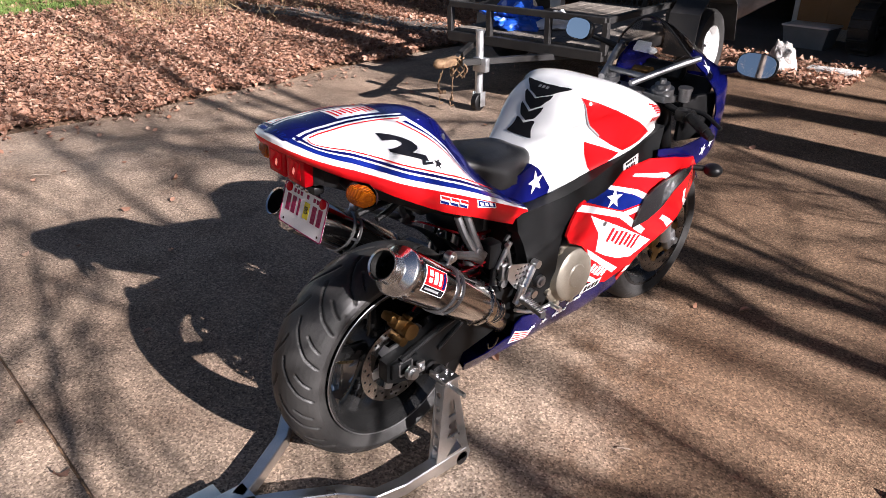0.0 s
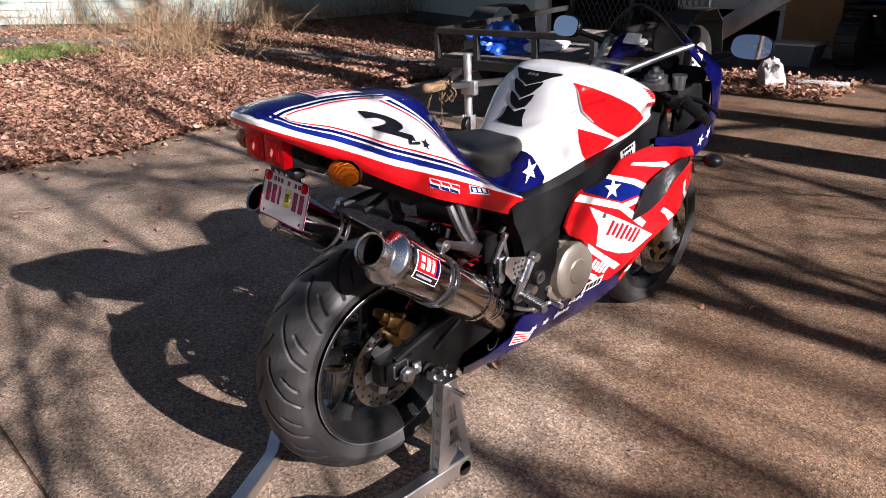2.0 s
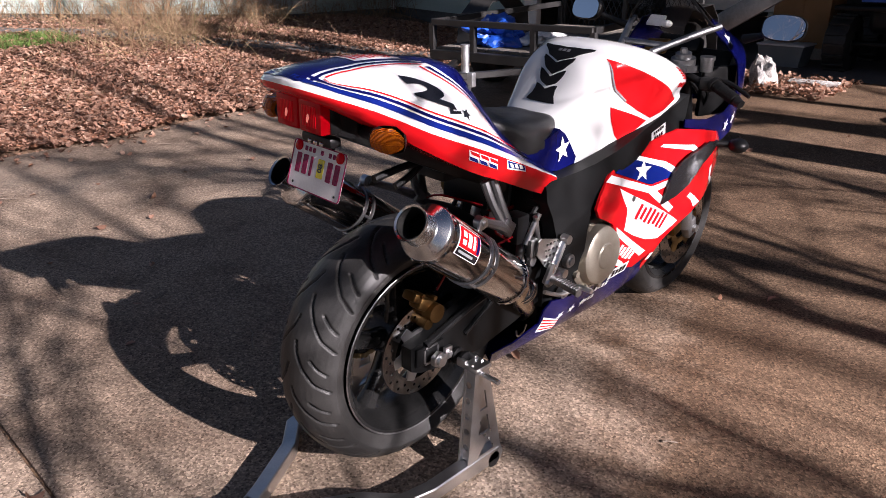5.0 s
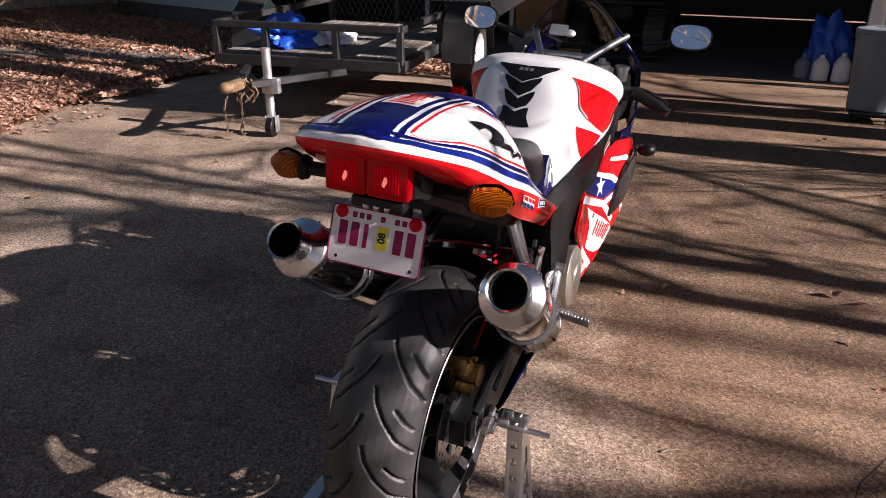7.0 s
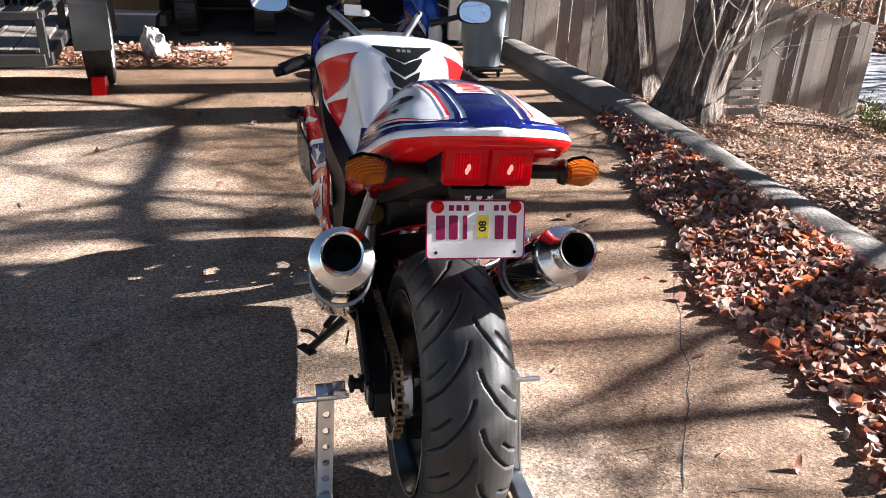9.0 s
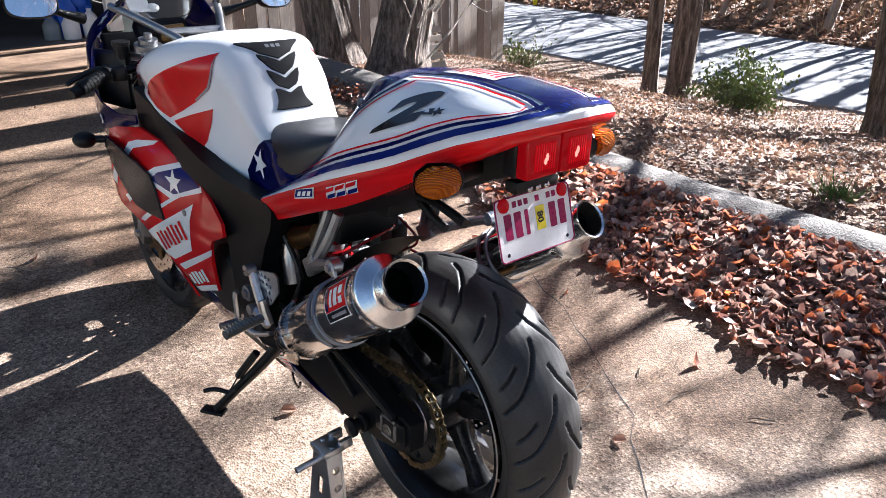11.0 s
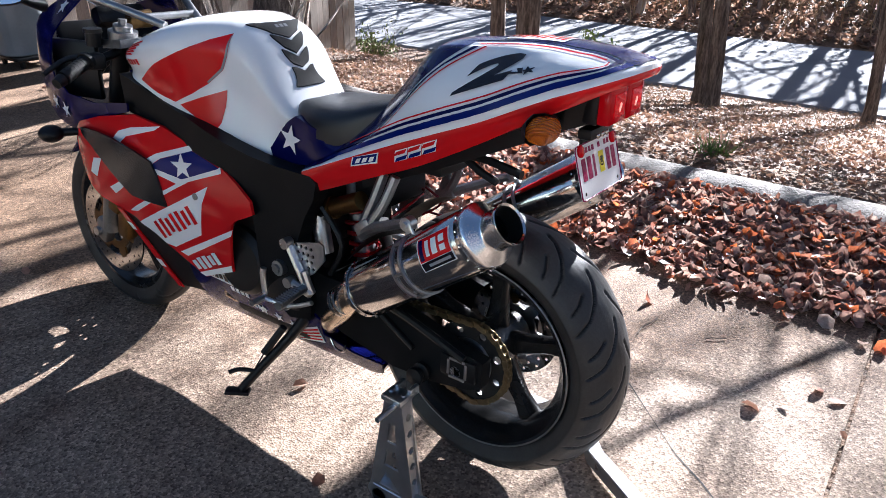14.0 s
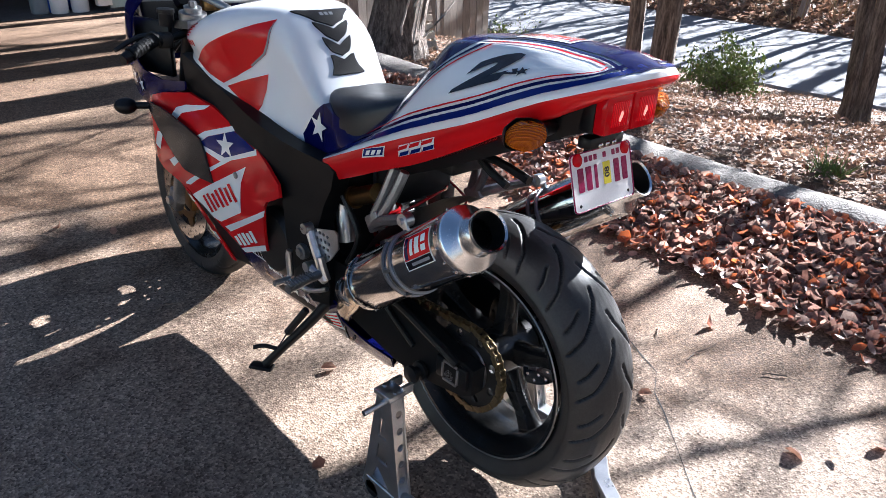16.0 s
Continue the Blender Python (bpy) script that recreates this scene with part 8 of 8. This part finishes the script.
# ---- paddock stand ----
pstand = thing("paddock_stand", Matrix.Translation((-0.015, 0.033, 0)), "bare aluminium rear paddock stand under the swingarm", "stand")
for s in (-1, 1):
    hol = [[(0.080, 0.060), (0.140, 0.060), (0.122, 0.102)], [(0.085, 0.120), (0.128, 0.120), (0.120, 0.168), (0.095, 0.168)], [(0.092, 0.188), (0.120, 0.188), (0.114, 0.240), (0.098, 0.240)]]
    bm = bmesh.new()
    for y in (0.222, 0.252):
        b2 = bmesh.new()
        slab(b2, [(0.035, 0.012), (0.165, 0.012), (0.175, 0.03), (0.165, 0.06), (0.128, 0.296), (0.080, 0.296), (0.056, 0.14)], 0.005, hol, lambda u, v, w: Vector((u, s * (y + w - 0.05 * (v - 0.012)), v)))
        me = bpy.data.meshes.new("tmp")
        b2.to_mesh(me)
        b2.free()
        bm.from_mesh(me)
        bpy.data.meshes.remove(me)
    part("upright", bm, ALU, pstand, "upright plates with cut-outs", smooth=False)
    bm = bmesh.new()
    hol2 = [ngon(0.0, 0.05 + 0.042 * k, 0.009, 10) for k in range(6)]
    slab(bm, [(-0.017, 0.012), (0.017, 0.012), (0.017, 0.296), (-0.017, 0.296)], 0.005, hol2, lambda u, v, w: Vector((0.045 + 0.12 * v + w, s * (0.237 + u - 0.05 * (v - 0.012)), v)))
    part("web_plate", bm, ALU, pstand, smooth=False)
    bm = bmesh.new()
    box(bm, (0.055, 0.048, 0.014), (0.108, s * 0.222, 0.302), bevel=0.003)
    for dx in (-0.018, 0.018):
        box(bm, (0.010, 0.03, 0.022), (0.105 + dx, s * 0.192, 0.306), bevel=0.002)
        rod(bm, (0.108 + dx, s * 0.222, 0.307), (0.108 + dx, s * 0.222, 0.312), 0.005, seg=6)
    rod(bm, (0.10, s * 0.17, 0.292), (0.10, s * 0.300, 0.290), 0.0065, seg=10)
    part("hook", bm, ALU, pstand)
    bm = bmesh.new()
    pts = [(0.16, s * 0.238), (0.02, s * 0.238), (-0.07, s * 0.238), (-0.15, s * 0.222), (-0.215, s * 0.146), (-0.36, s * 0.055), (-0.43, s * 0.018)]
    rings = []
    for k, p in enumerate(pts):
        d = Vector(pts[min(k + 1, len(pts) - 1)]) - Vector(pts[max(k - 1, 0)])
        n = Vector((-d.y, d.x)).normalized() * 0.019
        rings.append([(p[0] + n.x, p[1] + n.y, 0.016), (p[0] - n.x, p[1] - n.y, 0.016), (p[0] - n.x, p[1] - n.y, 0.054), (p[0] + n.x, p[1] + n.y, 0.054)])
    skin(bm, rings, True, True)
    bmesh.ops.bevel(bm, geom=bm.edges[:], offset=0.003, segments=1, affect="EDGES")
    part("base_arm", bm, ALU, pstand, smooth=False)
    bm = bmesh.new()
    rod(bm, (0.14, s * 0.222, 0.022), (0.14, s * 0.257, 0.022), 0.022, seg=20)
    part("roller", bm, BLACK_PLASTIC, pstand)
bm = bmesh.new()
box(bm, (0.15, 0.10, 0.012), (-0.47, 0.0, 0.048), bevel=0.003)
box(bm, (0.10, 0.16, 0.010), (-0.50, 0.04, 0.030), bevel=0.003)
pipe(bm, [(-0.45, 0.0, 0.035), (-0.62, 0.0, 0.04), (-0.74, 0.0, 0.05)], 0.014, 10)
box(bm, (0.05, 0.14, 0.02), (-0.50, 0.0, 0.011), bevel=0.004)
part("handle", bm, ALU, pstand)

# ---- utility trailer ----
trailer = thing("utility_trailer", Matrix.Translation((2.79, 2.34, 0.088)) @ Matrix.Rotation(radians(8), 4, "Z") @ Matrix.Rotation(radians(-0.9), 4, "Y") @ Matrix.Translation((-2.97, -2.42, 0)), "black steel utility trailer with wooden deck and mesh gate", "trailer")
TX0, TX1, TY0, TY1, TZ = 3.35, 5.45, 1.64, 3.00, 0.46


def tube_box(parent, name, a, b, w=0.05, mat=None, label=""):
    a, b = Vector(a), Vector(b)
    d = b - a
    bm = bmesh.new()
    box(bm, (w, w, d.length), (0, 0, 0), bevel=0.004, seg=1)
    bmesh.ops.transform(bm, matrix=Matrix.Translation((a + b) / 2) @ d.to_track_quat("Z", "Y").to_matrix().to_4x4(), verts=bm.verts[:])
    return part(name, bm, mat or TRAILER_BLACK, parent, label, smooth=False)


for y in (TY0, TY1):
    tube_box(trailer, "side_beam", (TX0, y, TZ - 0.03), (TX1, y, TZ - 0.03), 0.07)
    tube_box(trailer, "top_rail", (TX0, y, 0.67), (TX1, y, 0.67), 0.045)
    for x in (TX0, TX0 + 1.05, TX1):
        tube_box(trailer, "post", (x, y, TZ - 0.02), (x, y, 0.66), 0.045)
tube_box(trailer, "front_beam", (TX0, TY0, TZ - 0.03), (TX0, TY1, TZ - 0.03), 0.07)
tube_box(trailer, "rear_beam", (TX1, TY0, TZ - 0.03), (TX1, TY1, TZ - 0.03), 0.07)
tube_box(trailer, "top_rail", (TX0, TY0, 0.67), (TX0, TY1, 0.67), 0.045)
tube_box(trailer, "post", (TX0, 2.10, TZ), (TX0, 2.10, 0.66), 0.045)
tube_box(trailer, "post", (TX0, 2.62, TZ), (TX0, 2.62, 0.66), 0.045)
for k in range(9):
    bm = bmesh.new()
    box(bm, (TX1 - TX0 - 0.06, 0.140, 0.032), ((TX0 + TX1) / 2, TY0 + 0.10 + k * 0.146, TZ + 0.006), bevel=0.004, seg=1)
    part("deck_board", bm, TRAILER_DECK, trailer, smooth=False)
for y in (TY0 + 0.1, TY1 - 0.1):
    tube_box(trailer, "tongue", (TX0 + 0.3, y, 0.40), (2.84, 2.53 + (0.04 if y > 2.3 else -0.04), 0.36), 0.045)
bm = bmesh.new()
box(bm, (0.20, 0.09, 0.06), (2.78, 2.57, 0.36), bevel=0.02)
bead(bm, (2.68, 2.57, 0.365), 0.045, (1.1, 1, 0.8), 14, 8)
part("coupler", bm, RUST, trailer, "rusty hitch coupler")
bm = bmesh.new()
rod(bm, (2.97, 2.43, 0.10), (2.97, 2.43, 0.56), 0.029, seg=20)
rod(bm, (2.97, 2.43, 0.56), (2.97, 2.43, 0.575), 0.032, seg=20)
rod(bm, (2.97, 2.43, 0.08), (2.97, 2.43, 0.30), 0.022, seg=16)
box(bm, (0.05, 0.12, 0.10), (2.95, 2.40, 0.34), bevel=0.006)
box(bm, (0.012, 0.02, 0.10), (2.985, 2.46, 0.06), bevel=0.002)
jack = part("jack", bm, GAL, trailer, "galvanised tongue jack")
for dy in (-0.035, 0.035):
    bm = bmesh.new()
    box(bm, (0.06, 0.006, 0.11), (2.96, 2.42 + dy, 0.085), bevel=0.002)
    part("fork_plate", bm, GAL, jack)
bm = bmesh.new()
lathe(bm, [(-0.026, 0.02), (-0.026, 0.055), (-0.02, 0.063), (0.02, 0.063), (0.026, 0.055), (0.026, 0.02)], "Y", (2.95, 2.42, 0.064), 26)
part("jack_wheel", bm, BLACK_PLASTIC, jack)
for n, (y, sway) in enumerate(((2.60, 0.03), (2.50, -0.03))):
    bm = bmesh.new()
    p = Vector((2.84, y + 0.04, 0.33))
    for k in range(16):
        f = k / 15
        q = Vector((2.84 - 0.05 * math.sin(f * 3), y + 0.04 + sway * 4 * f * (1 - f) + 0.03 * n, 0.33 - 0.24 * math.sin(min(f * 1.9, 1.57)) * (1 if n else 0.85)))
        b2 = [(q + Vector((0.004 * math.cos(a) * 1.2, (0.010 if k % 2 else 0.004) * math.cos(a), 0.013 * math.sin(a)))) for a in (2 * math.pi * j / 10 for j in range(10))]
        pipe(bm, b2 + [b2[0]], 0.003, 5, False, 1)
    pipe(bm, [(2.80, y + 0.06, 0.10), (2.80, y + 0.065, 0.07), (2.79, y + 0.05, 0.045), (2.80, y + 0.03, 0.055)], 0.005, 6)
    part("safety_chain", bm, RUST, trailer, "rusty safety chain with hook")
bm = bmesh.new()
for k in range(9):
    a = k * 0.9
    pipe(bm, [(2.86 + 0.03 * math.cos(a), 2.54 + 0.05 * math.sin(a), 0.39), (2.84, 2.52 + 0.08 * math.sin(a + 1), 0.32), (2.85 + 0.03 * math.sin(a), 2.54 + 0.06 * math.cos(a), 0.25)], 0.006, 6)
part("wire_bundle", bm, RUST, trailer, "tangled wire and chain on the hitch")
for y, s in ((1.46, -1), (3.27, 1)):
    c = Vector((4.66, y, 0.315))
    bm = bmesh.new()
    lathe(bm, [(-0.085, 0.185), (-0.095, 0.24), (-0.088, 0.295), (-0.06, 0.315), (0.06, 0.315), (0.088, 0.295), (0.095, 0.24), (0.085, 0.185)], "Y", c, 48)
    tw = part("wheel", bm, RUBBER, trailer, "trailer wheel with white rim")
    bm = bmesh.new()
    lathe(bm, [(s * 0.088, 0.19), (s * 0.075, 0.175), (s * 0.03, 0.165), (s * 0.02, 0.12), (s * 0.045, 0.07), (s * 0.05, 0.0)], "Y", c, 40)
    for k in range(5):
        a = 2 * math.pi * k / 5
        rod(bm, c + Vector((0.06 * math.cos(a), s * 0.04, 0.06 * math.sin(a))), c + Vector((0.06 * math.cos(a), s * 0.07, 0.06 * math.sin(a))), 0.01, seg=6)
    part("rim", bm, BAG_WHITE, tw, "white steel rim")
    bm = bmesh.new()
    prof = [(-0.46, 0.0), (-0.40, 0.30), (-0.22, 0.42), (0.22, 0.42), (0.40, 0.30), (0.46, 0.0)]
    skin(bm, [[(4.66 + u, yy, 0.33 + v) for u, v in prof] for yy in (c.y - 0.12, c.y + 0.12)], close=False)
    bmesh.ops.recalc_face_normals(bm, faces=bm.faces[:])
    bmesh.ops.solidify(bm, geom=bm.faces[:], thickness=0.008)
    part("mudguard", bm, TRAILER_BLACK, trailer)
    bm = bmesh.new()
    box(bm, (0.03, 0.09, 0.06), (TX1 - 0.02, y + s * -0.2, 0.33), bevel=0.005)
    part("marker_lamp", bm, LENS_AMBER, trailer, "amber marker lamp")
rod_bm = bmesh.new()
rod(rod_bm, (4.66, 1.5, 0.315), (4.66, 3.2, 0.315), 0.03, seg=14)
part("axle", rod_bm, TRAILER_BLACK, trailer)
# folded-up rear gate with expanded mesh
for a, b in (((TX1 + 0.06, TY0, 0.4), (TX1 + 0.10, TY0, 1.62)), ((TX1 + 0.06, TY1, 0.4), (TX1 + 0.10, TY1, 1.62)), ((TX1 + 0.10, TY0, 1.62), (TX1 + 0.10, TY1, 1.62)), ((TX1 + 0.06, TY0, 0.42), (TX1 + 0.06, TY1, 0.42)), ((TX1 + 0.08, TY0, 1.0), (TX1 + 0.08, TY1, 1.0)), ((TX1 + 0.08, 2.365, 0.42), (TX1 + 0.10, 2.365, 1.62))):
    tube_box(trailer, "gate_bar", a, b, 0.04)
bm = bmesh.new()
n = 26
for k in range(-n, n + 18):
    for sgn in (-1, 1):
        y0 = TY0 + k * 0.056
        pts = []
        for j in range(22):
            z = 0.44 + j * 0.056
            y = y0 + sgn * (z - 0.44) * 0.5
            if TY0 < y < TY1:
                pts.append(Vector((TX1 + 0.085 + 0.004 * sgn, y, z)))
        if len(pts) > 1:
            rod(bm, pts[0], pts[-1], 0.004, seg=3, caps=False)
mesh_ob = part("gate_mesh", bm, TRAILER_BLACK, trailer, "expanded metal mesh", smooth=False)


# ---- loose things ----
def crumpled(name, centre, size, mat, label, category, seed, amp=0.35, sub=4):
    bm = bmesh.new()
    bmesh.ops.create_icosphere(bm, subdivisions=sub, radius=1.0)
    for v in bm.verts:
        d = 1 + amp * noise.noise(v.co * 1.7 + Vector((seed, 0, 0))) + amp * 0.6 * abs(noise.noise(v.co * 4.5 + Vector((0, seed, 0)))) - 0.1
        v.co = Vector((v.co.x * size[0] * d, v.co.y * size[1] * d, max(v.co.z * size[2] * d, -size[2] * 0.55)))
    lo = min(v.co.z for v in bm.verts)
    for v in bm.verts:
        v.co.z -= lo
    ob = part(name, bm, mat)
    ob.matrix_basis = Matrix.Translation(centre)
    return tagged(ob, label, category)


crumpled("blue_tarp", (3.47, 2.64, 0.583), (0.24, 0.19, 0.13), TARP_BLUE, "crumpled blue plastic tarp on the trailer deck", "tarp", 3, 0.7)
crumpled("white_cloth", (3.72, 2.40, 0.586), (0.20, 0.13, 0.07), BAG_WHITE, "crumpled white cloth on the trailer deck", "cloth", 8, 0.7)
crumpled("rock", (5.70, 1.40, 0.118), (0.12, 0.11, 0.175), ROCK_MAT, "white and grey quartz rock among the leaves", "rock", 5, 0.5)
bm = bmesh.new()
box(bm, (0.16, 0.42, 0.07), (0, 0, 0.035), bevel=0.012)
ob = part("stone_block", bm, ROCK_MAT)
ob.matrix_basis = Matrix.Translation((5.9, 1.02, 0.119)) @ Matrix.Rotation(0.15, 4, "Z")
tagged(ob, "low pale stone block beside the rock", "stone")
bm = bmesh.new()
slab(bm, [(-0.09, 0), (0.09, 0), (0.02, 0.12), (-0.05, 0.12)], 0.09, (), lambda u, v, w: Vector((u, w - 0.045, v)))
ob = part("wheel_chock", bm, RED)
ob.matrix_basis = Matrix.Translation((4.28, 1.58, 0.119))
tagged(ob, "red plastic wheel chock at the trailer wheel", "wheel chock")

# grey bin with its black wheeled base
gbin = thing("rubbish_bin", Matrix.Translation((4.97, -1.42, rise(4.97))) @ Matrix.Diagonal((0.72, 0.72, 0.94, 1)), "grey ribbed plastic rubbish bin on a black dolly", "bin")
bm = bmesh.new()
rings = []
for z, r in ((0.08, 0.20), (0.09, 0.215), (0.60, 0.255), (0.62, 0.27), (0.66, 0.27), (0.66, 0.255), (0.12, 0.20)):
    rings.append([((r + (0.006 if j % 4 < 2 and 0.1 < z < 0.62 else 0)) * math.copysign(abs(math.cos(a)) ** 0.75, math.cos(a)), (r + (0.006 if j % 4 < 2 and 0.1 < z < 0.62 else 0)) * math.copysign(abs(math.sin(a)) ** 0.75, math.sin(a)), z) for j, a in ((j, 2 * math.pi * j / 64) for j in range(64))])
skin(bm, rings, True, True)
part("body", bm, BIN_GREY, gbin)
bm = bmesh.new()
lathe(bm, [(0.66, 0.275), (0.675, 0.28), (0.69, 0.27), (0.70, 0.2), (0.705, 0.0)], "Z", seg=48)
box(bm, (0.10, 0.03, 0.03), (0, 0, 0.72), bevel=0.008)
part("lid", bm, BIN_GREY, gbin)
bm = bmesh.new()
box(bm, (0.44, 0.40, 0.025), (-0.06, 0, 0.065), bevel=0.006)
for x in (-0.24, 0.12):
    for y in (-0.15, 0.15):
        rod(bm, (x, y - 0.015, 0.03), (x, y + 0.015, 0.03), 0.03, seg=14)
part("dolly", bm, BLACK_PLASTIC, gbin)

# garage contents
bm = bmesh.new()
box(bm, (0.9, 1.5, 0.62), (0, 0, 0.78), bevel=0.02)
for x in (-0.35, 0.35):
    for y in (-0.6, 0.6):
        box(bm, (0.06, 0.06, 0.47), (x, y, 0.235), bevel=0.004)
ob = part("cabinet", bm, TRIM)
ob.matrix_basis = Matrix.Translation((8.60, 3.0, 0.12))
tagged(ob, "pale grey cabinet on legs in the dark garage", "cabinet")
bm = bmesh.new()
box(bm, (0.5, 0.62, 0.78), (0, 0, 0.39), bevel=0.006)
box(bm, (0.51, 0.05, 0.785), (0, 0, 0.392), bevel=0.002)
ob = part("cardboard_box", bm, CARDBOARD)
ob.matrix_basis = Matrix.Translation((8.2, 1.95, 0.24))
tagged(ob, "tall brown cardboard box in the garage", "box")
bm = bmesh.new()
box(bm, (0.6, 0.75, 0.12), (0, 0, 0.06), bevel=0.004)
ob = part("pallet", bm, DECK_WOOD)
ob.matrix_basis = Matrix.Translation((8.20, 1.95, 0.12))
tagged(ob, "low wooden pallet under the cardboard box", "pallet")
tub = thing("storage_tub", Matrix.Translation((7.25, 1.8, 0.12)), "grey plastic storage tub with white rim", "tub")
bm = bmesh.new()
skin(bm, [[(sx * a, sy * b, z) for sx, sy in ((-1, -1), (1, -1), (1, 1), (-1, 1))] for a, b, z in ((0.14, 0.20, 0.0), (0.17, 0.24, 0.22), (0.16, 0.23, 0.22), (0.13, 0.19, 0.02))], True, True)
part("body", bm, BIN_GREY, tub, smooth=False)
bm = bmesh.new()
box(bm, (0.36, 0.50, 0.02), (0, 0, 0.225), bevel=0.004)
part("rim", bm, BAG_WHITE, tub)
quad = thing("quad_bike", Matrix.Translation((7.60, 0.85, 0.12)), "dark quad bike standing in the garage", "quad bike")
for n, (x, y) in enumerate(((-0.35, 0.40), (-0.35, -0.40), (0.75, 0.40), (0.75, -0.40))):
    bm = bmesh.new()
    lathe(bm, [(-0.11, 0.12), (-0.12, 0.22), (-0.10, 0.27), (0.10, 0.27), (0.12, 0.22), (0.11, 0.12)], "Y", (x, y, 0.27), 32)
    qw = part("wheel", bm, RUBBER, quad)
    for k in range(16):
        a = 2 * math.pi * k / 16
        part("tread_lug", box(bmesh.new(), (0.03, 0.2, 0.03), (x + 0.275 * math.cos(a), y, 0.27 + 0.275 * math.sin(a)), Matrix.Rotation(-a, 3, "Y"), 0.004, 1), RUBBER, qw)
    bm = bmesh.new()
    rod(bm, (x, y - 0.08, 0.27), (x, y + 0.08, 0.27), 0.12, seg=20)
    part("rim", bm, DARK_ALU, qw)
bm = bmesh.new()
box(bm, (1.3, 0.36, 0.28), (0.2, 0, 0.52), bevel=0.08, seg=3)
box(bm, (0.5, 0.95, 0.05), (-0.32, 0, 0.62), bevel=0.02)
box(bm, (0.5, 0.95, 0.05), (0.74, 0, 0.62), bevel=0.02)
box(bm, (0.12, 0.6, 0.05), (-0.2, 0, 0.98), bevel=0.02)
rod(bm, (-0.15, 0, 0.6), (-0.2, 0, 0.98), 0.03)
rod(bm, (-0.3, -0.35, 0.27), (-0.3, 0.35, 0.27), 0.03)
part("body", bm, BLACK_PLASTIC, quad)
bm = bmesh.new()
box(bm, (0.35, 0.5, 0.04), (-0.35, 0, 0.70), bevel=0.01)
part("rack", bm, TARP_BLUE, quad)
crumpled("blue_sack", (6.92, -1.22, 0.12), (0.17, 0.20, 0.36), TARP_BLUE, "tall crumpled blue plastic sack inside the garage", "sack", 12, 0.5)
for k, (x, y, h, m) in enumerate(((7.22, -1.18, 0.24, BAG_WHITE), (7.20, -1.36, 0.27, BAG_WHITE), (7.30, -1.03, 0.22, BIN_GREY))):
    jug = thing("jug", Matrix.Translation((x - 0.5, y, 0.12)), ("cloudy white plastic jug" if m is BAG_WHITE else "grey plastic jug") + " on the garage floor", "jug", "jugs by the jamb")
    bm = bmesh.new()
    lathe(bm, [(0.0, 0.0), (0.0, 0.07), (0.01, 0.078), (h * 0.6, 0.078), (h * 0.8, 0.05), (h * 0.9, 0.022), (h, 0.022), (h, 0.0)], "Z", seg=20)
    part("body", bm, m, jug)
    bm = bmesh.new()
    rod(bm, (0, 0, h), (0, 0, h + 0.018), 0.025, seg=14)
    part("cap", bm, TARP_BLUE, jug)
bm = bmesh.new()
box(bm, (0.06, 1.6, 0.20), (0, 0, 0), bevel=0.01)
ob = part("loading_ramp", bm, DARK_ALU)
ob.matrix_basis = Matrix.Translation((6.45, 2.25, 0.54)) @ Matrix.Rotation(radians(-32), 4, "X")
tagged(ob, "grey metal loading ramp leaning in the garage mouth", "ramp")

# marker post and stumps beyond the road
bm = bmesh.new()
box(bm, (0.10, 0.10, 1.1), (0, 0, 0.5), bevel=0.008)
ob = part("marker_post", bm, YELLOW)
ob.matrix_basis = Matrix.Translation((15.4, -17.3, -1.62))
tagged(ob, "yellow marker post beyond the road", "post")

# ---- fence planks, one mesh scaled plank by plank ----
bm = bmesh.new()
slab(bm, [(-0.065, 0), (0.065, 0), (0.065, 0.985), (0.045, 1.0), (-0.045, 1.0), (-0.065, 0.985)], 0.016, to3d=lambda u, v, w: Vector((w, u, v)))
plank_mesh = bpy.data.meshes.new("plank")
bm.to_mesh(plank_mesh)
bm.free()
plank_mesh.materials.append(FENCE_WOOD)
for x, y, zb, zt, lean in planks:
    ob = new("plank", plank_mesh)
    ob.parent = fence
    ob.matrix_basis = Matrix.Translation((x, y, zb)) @ Matrix.Rotation(0.0915, 4, "Z") @ Matrix.Rotation(lean, 4, "X") @ Matrix.Diagonal((1, 1, zt - zb, 1))
for h in (0.25, 1.0):
    bm = bmesh.new()
    rod(bm, (6.32, -2.12, h), (6.76, -6.98, h - 0.82), 0.04, seg=4)
    part("rail", bm, FENCE_WOOD, fence, smooth=False)
